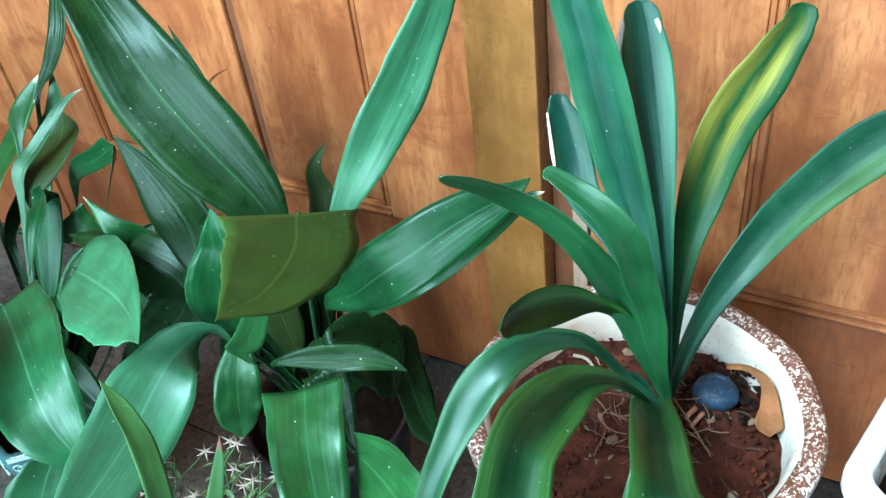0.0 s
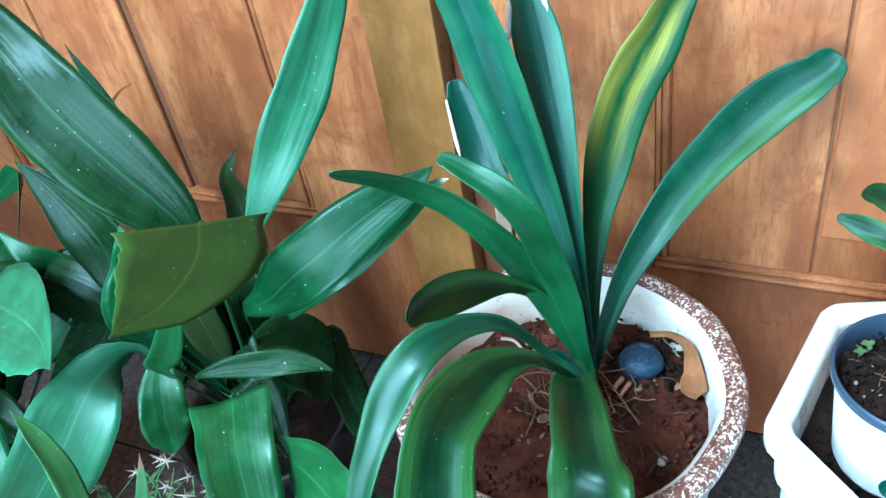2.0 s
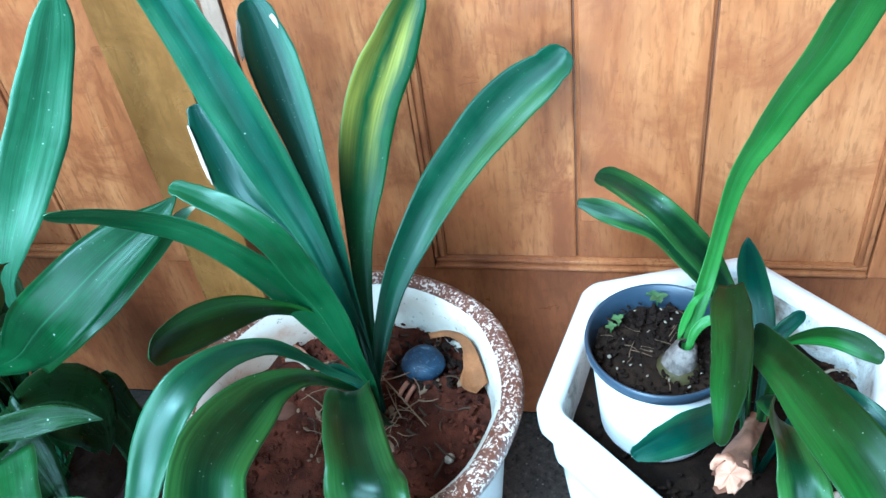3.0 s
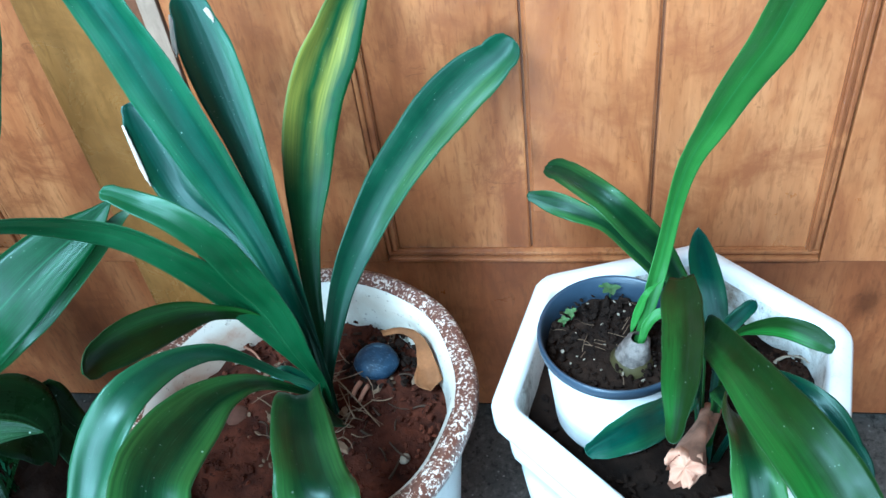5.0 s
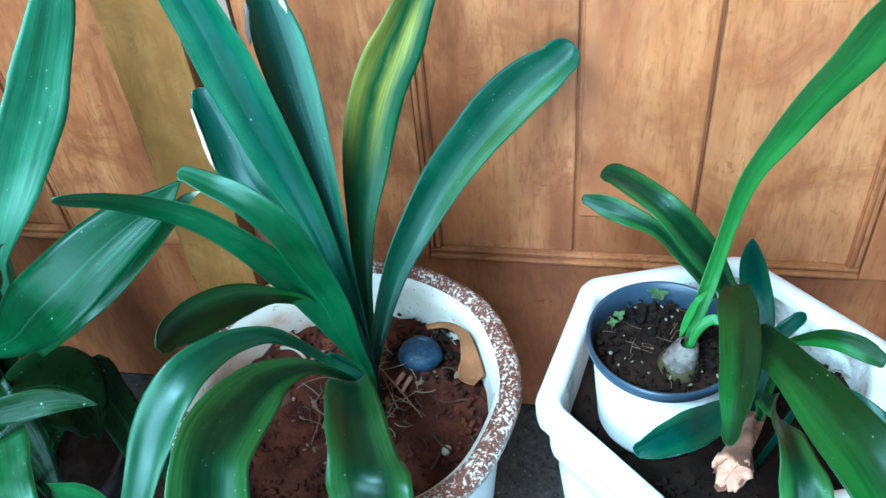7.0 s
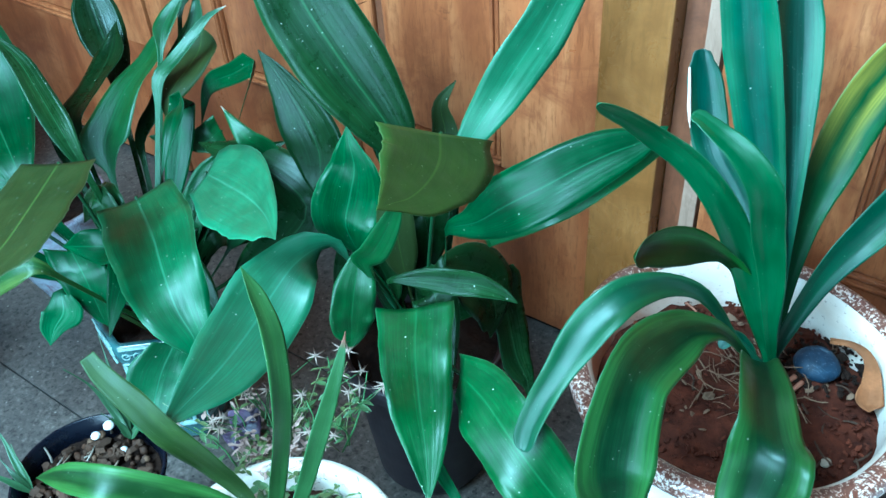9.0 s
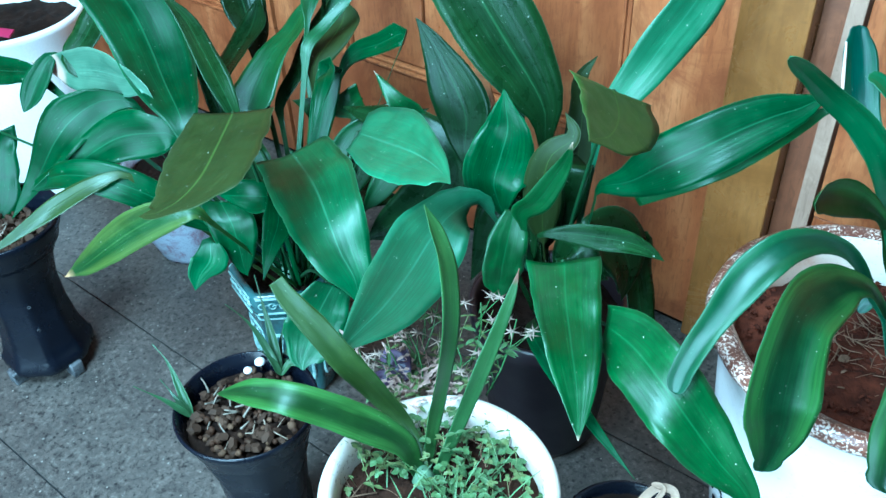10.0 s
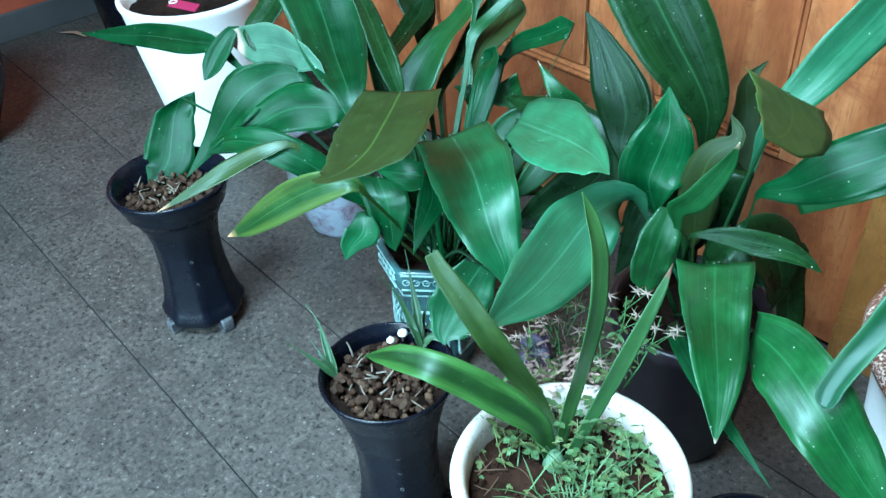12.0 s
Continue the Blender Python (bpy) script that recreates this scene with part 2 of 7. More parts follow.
def leaf_material(name, deep, mid, pale, rib, stripe=None, rough=0.34, streak=0.5, tip=None, spec=0.46, pleat=0.2):
    """Green blade: fine veins along it, a pale midrib, dust specks; u runs across and v along the blade."""
    m = Mat(name, rough, spec, 0.0)
    # Gloss is tinted by hand to carry the teal of reflected sky.
    m.b.inputs["Specular Tint"].default_value = (0.80, 1.0, 0.94, 1)
    uv = m.node("TexCoord").outputs["UV"]
    sep = m.node("SeparateXYZ")
    m.link(uv, sep.inputs[0])
    u, v = sep.outputs[0], sep.outputs[1]
    rnd = m.random()

    def grid(a, b, c):
        com = m.node("CombineXYZ")
        m.link(m.maths("MULTIPLY", u, a), com.inputs[0])
        m.link(m.maths("MULTIPLY", v, b), com.inputs[1])
        m.link(m.maths("MULTIPLY", rnd, c), com.inputs[2])
        return com.outputs[0]

    obj = m.node("TexCoord").outputs["Object"]
    veins = m.noise(grid(38.0, 0.9, 40.0), 1.6, 2, 0.6)
    patch = m.noise(grid(2.2, 3.5, 90.0), 1.5, 3, 0.55)
    cloud = m.noise(obj, 34.0, 4, 0.65)
    c = m.ramp(patch, (0.3, deep), (0.72, mid))
    c = m.mix(m.ramp(veins, (0.44, 0.0), (0.80, min(1.0, streak * 1.3))), c, pale)
    c = m.mix(m.ramp(cloud, (0.36, 0.5), (0.56, 0.0)), c, deep)
    lines = m.noise(grid(110.0, 1.2, 55.0), 1.5, 2, 0.6)
    c = m.mix(m.ramp(lines, (0.36, 0.50), (0.54, 0.0)), c, tuple(x * 0.70 for x in deep))
    scar = m.noise(grid(30.0, 7.0, 65.0), 1.4, 4, 0.7)
    c = m.mix(m.ramp(scar, (0.66, 0.0), (0.76, 0.45)), c, tuple(min(1.0, x * 1.5 + 0.03) for x in pale))
    off = m.maths("ABSOLUTE", m.maths("SUBTRACT", u, 0.5))
    if stripe:
        tint, amount, low, high, bands = stripe
        along = m.ramp(v, (low, 0.0), (low + 0.22, 1.0), (high - 0.12, 1.0), (high, 0.0))
        wander = m.maths("ADD", u, m.maths("MULTIPLY", m.maths("SUBTRACT", patch, 0.5), 0.30))
        fleck = m.ramp(m.noise(grid(18.0, 4.0, 30.0), 1.3, 3, 0.6), (0.25, 0.35), (0.65, 1.0))
        for middle, wide in bands:
            away = m.maths("ABSOLUTE", m.maths("SUBTRACT", wander, middle))
            band = m.ramp(away, (wide * 0.25, 1.0), (wide, 0.0))
            c = m.mix(m.maths("MULTIPLY", m.maths("MULTIPLY", along, band), m.maths("MULTIPLY", fleck, amount)), c, tint)
    if rib:
        c = m.mix(m.ramp(off, (0.005, 0.32), (0.018, 0.0)), c, rib)
    c = m.mix(m.ramp(off, (0.484, 0.0), (0.498, 0.3)), c, tuple(min(1.0, x * 1.6 + 0.05) for x in pale))
    if tip:
        c = m.mix(m.ramp(m.maths("ADD", v, m.maths("MULTIPLY", m.maths("SUBTRACT", cloud, 0.5), 0.05)), (tip[1], 0.0), (min(1.0, tip[1] + 0.03), 1.0)), c, tip[0])
    spots = m.voronoi(obj, 170.0)
    pick = m.ramp(m.voronoi(obj, 170.0, "Color"), (0.84, 0.0) if rib else (0.93, 0.0), (0.90, 0.6) if rib else (0.97, 0.6))
    c = m.mix(m.maths("MULTIPLY", m.ramp(spots, (0.10, 1.0), (0.20, 0.0)), pick), c, (0.42, 0.50, 0.42))
    dust = m.voronoi(obj, 420.0)
    few = m.ramp(m.voronoi(obj, 420.0, "Color"), (0.80, 0.0), (0.86, 0.45))
    c = m.mix(m.maths("MULTIPLY", m.ramp(dust, (0.12, 1.0), (0.24, 0.0)), m.maths("MULTIPLY", few, m.ramp(cloud, (0.45, 0.0), (0.60, 1.0)))), c, (0.38, 0.46, 0.36))
    hsv = m.node("HueSaturation", Saturation=1.0)
    m.link(c, hsv.inputs["Color"])
    m.link(m.maths("ADD", m.maths("MULTIPLY", rnd, 0.5), 0.75), hsv.inputs["Value"])
    m.colour(hsv.outputs[0])
    m.roughness(m.ramp(cloud, (0.3, rough - 0.08), (0.7, rough + 0.08)))
    pleats = m.noise(grid(5.0 if rib else 3.4, 0.5 if rib else 0.25, 70.0), 1.3, 2, 0.5)
    swell = m.noise(grid(3.0, 4.0, 20.0), 1.2, 2, 0.5)
    grain = m.noise(obj, 520.0, 2, 0.6)
    fine = m.maths("ADD", m.maths("MULTIPLY", lines, 0.07 if rib else 0.03), m.maths("MULTIPLY", grain, 0.03))
    ridges = m.maths("ADD", m.maths("ADD", m.maths("MULTIPLY", veins, 0.12 if rib else 0.08), fine), m.maths("ADD", pleats, m.maths("MULTIPLY", swell, 0.8 if rib else 0.4)))
    m.bump(ridges, pleat, 0.006)
    return m.m


DRY_EDGE = plain_material("bleached_dry_leaf_edge", (0.62, 0.50, 0.42), 0.7, 0.3, 0.25, 60.0, 0.2)
EDGES, TWO = ((0.08, 0.26), (0.92, 0.26)), ((0.12, 0.30), (0.64, 0.20))
CLIVIA_GREEN = leaf_material("clivia_leaf", (0.0014, 0.0177, 0.0115), (0.0035, 0.0443, 0.0266), (0.0086, 0.0864, 0.0486), None, ((0.02, 0.09, 0.03), 0.4, 0.2, 1.0, EDGES), 0.38, 0.2, spec=0.42, pleat=0.2)
CLIVIA_TEAL = leaf_material("teal_clivia_leaf", (0.0032, 0.0288, 0.0158), (0.0080, 0.0691, 0.0403), (0.0096, 0.0933, 0.0457), None, ((0.03, 0.12, 0.04), 0.4, 0.2, 1.0, EDGES), 0.40, 0.2, spec=0.5, pleat=0.24)
CLIVIA_BRIGHT = leaf_material("bright_clivia_leaf", (0.0048, 0.0404, 0.0112), (0.0122, 0.0746, 0.0229), (0.0238, 0.1040, 0.0331), None, None, 0.40, 0.2, spec=0.42, pleat=0.12)
CLIVIA_SHEEN = leaf_material("sheened_clivia_leaf", (0.0053, 0.0346, 0.0135), (0.0114, 0.0662, 0.0284), (0.0229, 0.0936, 0.0405), None, ((0.03, 0.12, 0.03), 0.4, 0.2, 1.0, EDGES), 0.42, 0.2, spec=0.48, pleat=0.10)
CLIVIA_YELLOW = leaf_material("yellowing_clivia_leaf", (0.006, 0.042, 0.012), (0.016, 0.085, 0.020), (0.035, 0.12, 0.03), None, ((0.38, 0.35, 0.05), 0.72, 0.52, 0.99, TWO), 0.45, 0.25, spec=0.18, pleat=0.06)
CLIVIA_OLIVE = leaf_material("olive_green_clivia_leaf", (0.0022, 0.011, 0.0035), (0.0055, 0.030, 0.0075), (0.017, 0.062, 0.017), None, ((0.038, 0.115, 0.022), 0.62, 0.1, 1.0, EDGES), 0.40, 0.3, spec=0.22, pleat=0.10)
CLIVIA_STRIPED = leaf_material("striped_clivia_leaf", (0.0025, 0.022, 0.011), (0.007, 0.052, 0.022), (0.014, 0.075, 0.03), None, ((0.09, 0.17, 0.035), 0.35, 0.4, 1.0, ((0.84, 0.30),)), 0.45, 0.2, spec=0.25, pleat=0.06)
# The band at one side paints the lit half of the blade.
CLIVIA_FRESH = leaf_material("lit_side_green_clivia_leaf", (0.0054, 0.0185, 0.0027), (0.0109, 0.0359, 0.0054), (0.0190, 0.0544, 0.0109), None, ((0.030, 0.15, 0.022), 0.6, 0.1, 1.0, ((0.80, 0.34),)), 0.42, 0.2, spec=0.16, pleat=0.06)
ASPI_GREEN = leaf_material("cast_iron_leaf", (0.0025, 0.0223, 0.0053), (0.0077, 0.0592, 0.0158), (0.0190, 0.1169, 0.0340), (0.05, 0.17, 0.08), None, 0.36, 0.3, spec=0.2, pleat=0.14)
# Dark olive leaf; its colour also carries shade low in the clumps.
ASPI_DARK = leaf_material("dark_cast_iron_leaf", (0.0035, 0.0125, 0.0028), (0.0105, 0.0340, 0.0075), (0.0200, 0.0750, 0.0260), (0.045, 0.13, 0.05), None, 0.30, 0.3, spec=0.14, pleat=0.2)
# Lighter copy for leaves that catch the window; sheen is in the colour.
ASPI_LIGHT = leaf_material("lit_cast_iron_leaf", (0.0053, 0.0422, 0.0119), (0.0125, 0.0886, 0.0266), (0.0303, 0.1544, 0.0511), (0.08, 0.23, 0.13), None, 0.44, 0.3, spec=0.46, pleat=0.2)
# Whitish sheen is mixed into the green; the bleached tip is its own.
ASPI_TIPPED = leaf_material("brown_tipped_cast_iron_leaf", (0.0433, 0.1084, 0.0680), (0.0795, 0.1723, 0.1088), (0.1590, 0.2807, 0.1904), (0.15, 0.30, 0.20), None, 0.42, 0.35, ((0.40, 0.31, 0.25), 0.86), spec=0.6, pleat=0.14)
ASPI_FRESH = leaf_material("leaf_green_cast_iron_leaf", (0.0038, 0.0285, 0.0054), (0.0100, 0.0659, 0.0125), (0.0185, 0.0974, 0.0217), (0.03, 0.13, 0.045), None, 0.4, 0.35, ((0.40, 0.30, 0.22), 0.97), pleat=0.16)
ASPI_OLIVE = leaf_material("olive_leaf_underside", (0.015, 0.027, 0.005), (0.024, 0.040, 0.008), (0.032, 0.055, 0.012), (0.09, 0.17, 0.03), None, 0.55, 0.2, spec=0.2, pleat=0.06)
# Lit copy of the olive underside; the extra light is in its colour.
ASPI_OLIVE_LIT = leaf_material("lit_olive_leaf_underside", (0.0225, 0.0578, 0.0072), (0.0375, 0.0850, 0.0104), (0.0465, 0.1020, 0.0160), (0.10, 0.20, 0.03), None, 0.55, 0.2, spec=0.2, pleat=0.06)
ASPI_YELLOW = leaf_material("yellow_green_leaf", (0.0144, 0.0345, 0.0063), (0.0336, 0.0660, 0.0117), (0.0880, 0.1125, 0.0315), (0.12, 0.19, 0.05), None, 0.38, 0.4, ((0.45, 0.28, 0.14), 0.95), pleat=0.15)
ASPI_YELLOWING = leaf_material("yellow_edged_cast_iron_leaf", (0.008, 0.034, 0.006), (0.018, 0.062, 0.011), (0.05, 0.10, 0.025), (0.08, 0.15, 0.04), ((0.10, 0.14, 0.025), 0.5, 0.3, 1.0, EDGES), 0.40, 0.35, ((0.45, 0.28, 0.14), 0.95), spec=0.35, pleat=0.15)
AMARYLLIS_GREEN = leaf_material("amaryllis_leaf", (0.028, 0.125, 0.018), (0.055, 0.200, 0.034), (0.09, 0.26, 0.07), (0.08, 0.29, 0.12), None, 0.42, 0.25, pleat=0.06, spec=0.25)
BULB_GREEN = leaf_material("bulb_leaf", (0.006, 0.022, 0.004), (0.016, 0.050, 0.008), (0.03, 0.08, 0.02), None, ((0.06, 0.16, 0.03), 0.6, 0.1, 1.0, EDGES), 0.40, 0.25, pleat=0.08, spec=0.3)
# Paler copy for the side-lit upright leaves; that light is in the colour.
BULB_PALE = leaf_material("side_lit_bulb_leaf", (0.022, 0.066, 0.015), (0.040, 0.105, 0.025), (0.06, 0.15, 0.05), None, None, 0.42, 0.3, spec=0.35, pleat=0.08)
# Same side-lit green; only the brown tip belongs to the leaf.
BULB_TIPPED = leaf_material("brown_tipped_bulb_leaf", (0.022, 0.066, 0.018), (0.040, 0.105, 0.030), (0.06, 0.15, 0.05), None, None, 0.42, 0.3, ((0.13, 0.055, 0.035), 0.93), spec=0.35, pleat=0.08)
# Palest copy: a broad sheen painted as base colour.
ASPI_PALE = leaf_material("painted_sheen_cast_iron_leaf", (0.0129, 0.0699, 0.0282), (0.0284, 0.1325, 0.0566), (0.0464, 0.1802, 0.0825), (0.08, 0.23, 0.14), None, 0.45, 0.3, spec=0.6, pleat=0.18)
BULB_OLIVE = leaf_material("olive_bulb_leaf", (0.011, 0.026, 0.004), (0.024, 0.046, 0.007), (0.035, 0.07, 0.015), None, None, 0.45, 0.25, spec=0.3, pleat=0.08)
WEED_GREEN = leaf_material("weed_leaf", (0.045, 0.095, 0.030), (0.095, 0.170, 0.060), (0.17, 0.26, 0.11), None, None, 0.45, 0.4)
WEED_PALE = leaf_material("pale_weed_leaf", (0.0960, 0.1360, 0.0400), (0.1440, 0.1920, 0.0600), (0.2000, 0.2480, 0.1040), None, None, 0.45, 0.4)
GRASS_GREEN = leaf_material("grassy_leaf", (0.0180, 0.0468, 0.0158), (0.0330, 0.0825, 0.0293), (0.0660, 0.1320, 0.0540), None, None, 0.4, 0.4)
BULB_SKIN = plain_material("papery_bulb_skin", (0.15, 0.12, 0.105), 0.6, 0.3, 0.85, 120.0, 0.3)
BULB_BASE = plain_material("green_bulb", (0.07, 0.055, 0.022), 0.4, 0.4, 0.3, 30.0)
STALK_GREEN = plain_material("dark_leaf_stalk", (0.010, 0.045, 0.014), 0.5, 0.3, 0.3, 30.0)
STEM_GREEN = plain_material("green_stem", (0.05, 0.14, 0.04), 0.45, 0.4, 0.25, 30.0)


# ---- mesh helpers ----
def thing(name, place, label, category, group="", kind=""):
    ob = new(name)
    ob.location = place
    ob.empty_display_size = 0.05
    return tagged(ob, label, category, group, kind)


def part(name, bm, material, parent=None, label="", smooth=True):
    me = bpy.data.meshes.new(name)
    bm.normal_update()
    bm.to_mesh(me)
    bm.free()
    if smooth:
        for p in me.polygons:
            p.use_smooth = True
    me.materials.append(material)
    ob = new(name, me)
    if parent:
        ob.parent = parent
    if label:
        ob["label"] = label
    return ob


def box(bm, x0, x1, y0, y1, z0, z1, bevel=0.0):
    made = bmesh.ops.create_cube(bm, size=1)["verts"]
    bmesh.ops.transform(bm, matrix=Matrix.LocRotScale(((x0 + x1) / 2, (y0 + y1) / 2, (z0 + z1) / 2), None, (x1 - x0, y1 - y0, z1 - z0)), verts=made)
    if bevel:
        bmesh.ops.bevel(bm, geom=list({e for v in made for e in v.link_edges}), offset=bevel, segments=2, affect="EDGES", profile=0.6)


def slab(name, x0, x1, y0, y1, z0, z1, material, parent=None, bevel=0.0, label=""):
    bm = bmesh.new()
    box(bm, x0, x1, y0, y1, z0, z1, bevel)
    return part(name, bm, material, parent, label, smooth=False)


def lathe(profile, sides=64, shape=None, closed=False):
    """Turns a profile of (radius, height) round z. shape(angle, radius, height) gives a changed radius."""
    bm = bmesh.new()
    rings = []
    for r, z in profile:
        ring = []
        for k in range(sides):
            a = 2 * math.pi * k / sides
            rr = shape(a, r, z) if shape else r
            ring.append(bm.verts.new((rr * math.cos(a), rr * math.sin(a), z)))
        rings.append(ring)
    for a, b in zip(rings, rings[1:] + (rings[:1] if closed else [])):
        for k in range(sides):
            bm.faces.new((a[k], a[(k + 1) % sides], b[(k + 1) % sides], b[k]))
    return bm


def polygon_radius(n, turn):
    """The outline of a regular n-gon with rounded corners, as a factor on its corner radius."""
    def f(a, r, z):
        step = 2 * math.pi / n
        d = ((a - turn) % step) - step / 2
        edge = math.cos(step / 2) / math.cos(d)
        return r * min(edge, 0.975)
    return f


def soil_disc(radius, height, seed, rough=0.006, dome=0.0, shape=None, rings=26, sides=72):
    bm = bmesh.new()
    rows = []
    for i in range(rings + 1):
        row = []
        for k in range(sides):
            a = 2 * math.pi * k / sides
            r = (shape(a, radius, 0) if shape else radius) * i / rings
            x, y = r * math.cos(a), r * math.sin(a)
            h = noise.noise(Vector((x * 28 + seed, y * 28, seed))) * rough + noise.noise(Vector((x * 90, y * 90 + seed, 3))) * rough * 0.6
            row.append(bm.verts.new((x, y, height + h + dome * (1 - (i / rings) ** 2))))
        rows.append(row)
    for a, b in zip(rows, rows[1:]):
        for k in range(sides):
            bm.faces.new((a[k], b[k], b[(k + 1) % sides], a[(k + 1) % sides]))
    bmesh.ops.remove_doubles(bm, verts=rows[0], dist=1e-5)
    return bm


def stick(bm, a, b, radius, sides=5, bend=0.0):
    """A thin tapering twig from a to b."""
    a, b = Vector(a), Vector(b)
    axis = (b - a).normalized()
    side = axis.orthogonal().normalized()
    other = axis.cross(side)
    rings = []
    for k in range(4):
        f = k / 3
        c = a.lerp(b, f) + side * bend * math.sin(f * math.pi)
        r = radius * (1 - 0.45 * f)
        rings.append([bm.verts.new(c + (side * math.cos(q) + other * math.sin(q)) * r) for q in [2 * math.pi * j / sides for j in range(sides)]])
    for p, q in zip(rings, rings[1:]):
        for j in range(sides):
            bm.faces.new((p[j], p[(j + 1) % sides], q[(j + 1) % sides], q[j]))
    bm.faces.new(rings[-1])
    bm.faces.new(list(reversed(rings[0])))


def spline(points, count):
    """Points evenly along a smooth curve through the given ones."""
    p = [Vector(q) for q in points]
    p = [p[0] * 2 - p[1]] + p + [p[-1] * 2 - p[-2]]
    fine = []
    for i in range(1, len(p) - 2):
        a, b, c, d = p[i - 1 : i + 3]
        t0, t1 = 0.0, (b - a).length ** 0.5
        t2 = t1 + (c - b).length ** 0.5
        t3 = t2 + (d - c).length ** 0.5
        for k in range(24):
            t = t1 + (t2 - t1) * k / 24
            a1 = a * ((t1 - t) / (t1 - t0)) + b * ((t - t0) / (t1 - t0))
            a2 = b * ((t2 - t) / (t2 - t1)) + c * ((t - t1) / (t2 - t1))
            a3 = c * ((t3 - t) / (t3 - t2)) + d * ((t - t2) / (t3 - t2))
            b1 = a1 * ((t2 - t) / (t2 - t0)) + a2 * ((t - t0) / (t2 - t0))
            b2 = a2 * ((t3 - t) / (t3 - t1)) + a3 * ((t - t1) / (t3 - t1))
            fine.append(b1 * ((t2 - t) / (t2 - t1)) + b2 * ((t - t1) / (t2 - t1)))
    fine.append(p[-2])
    run = [0.0]
    for a, b in zip(fine, fine[1:]):
        run.append(run[-1] + (b - a).length)
    out, j = [], 0
    for k in range(count):
        want = run[-1] * k / (count - 1)
        while j < len(run) - 2 and run[j + 1] < want:
            j += 1
        f = (want - run[j]) / max(1e-9, run[j + 1] - run[j])
        out.append(fine[j].lerp(fine[j + 1], min(1.0, f)))
    return out, run[-1]


# Default facings of the leaf blades, roughly towards the camera.
VIEW_SIDE = Vector((0.22, -0.58, 0.78)).normalized()
ROOM_SIDE = (0.48, -0.62, 0.62)


def blade_width(kind, s, start, peak=0.42, grow=0.45):
    """The blade's width at s of its length, as a share of the widest; start: where the stalk ends."""
    if kind == "strap":
        wide = 0.42 + 0.58 * min(1.0, s / grow) ** (0.8 if grow < 0.5 else 1.3)
        end = max(0.0, 1 - max(0.0, (s - 0.86) / 0.14) ** 2.3) ** 0.5
        return wide * end
    stalk = 0.07
    if s < start:
        return stalk
    b = (s - start) / (1 - start)
    w = (b / peak) ** 0.75 * ((1 - b) / (1 - peak)) ** (0.75 * (1 - peak) / peak) if 0 < b < 1 else 0.0
    return max(stalk * (1 - b), w)


def close_sheets(bm, top, low):
    """Joins the upper and the lower sheet of a leaf into one closed skin."""
    count, across = len(top), len(top[0]) - 1
    for a, b in zip(top, top[1:]):
        for k in range(across):
            bm.faces.new((a[k], a[k + 1], b[k + 1], b[k]))
    for a, b in zip(low, low[1:]):
        for k in range(across):
            bm.faces.new((a[k], b[k], b[k + 1], a[k + 1]))
    for k0 in (0, across):
        for i in range(count - 1):
            bm.faces.new((top[i][k0], top[i + 1][k0], low[i + 1][k0], low[i][k0]))
    for i0 in (0, count - 1):
        for k in range(across):
            bm.faces.new((top[i0][k], top[i0][k + 1], low[i0][k + 1], low[i0][k]))


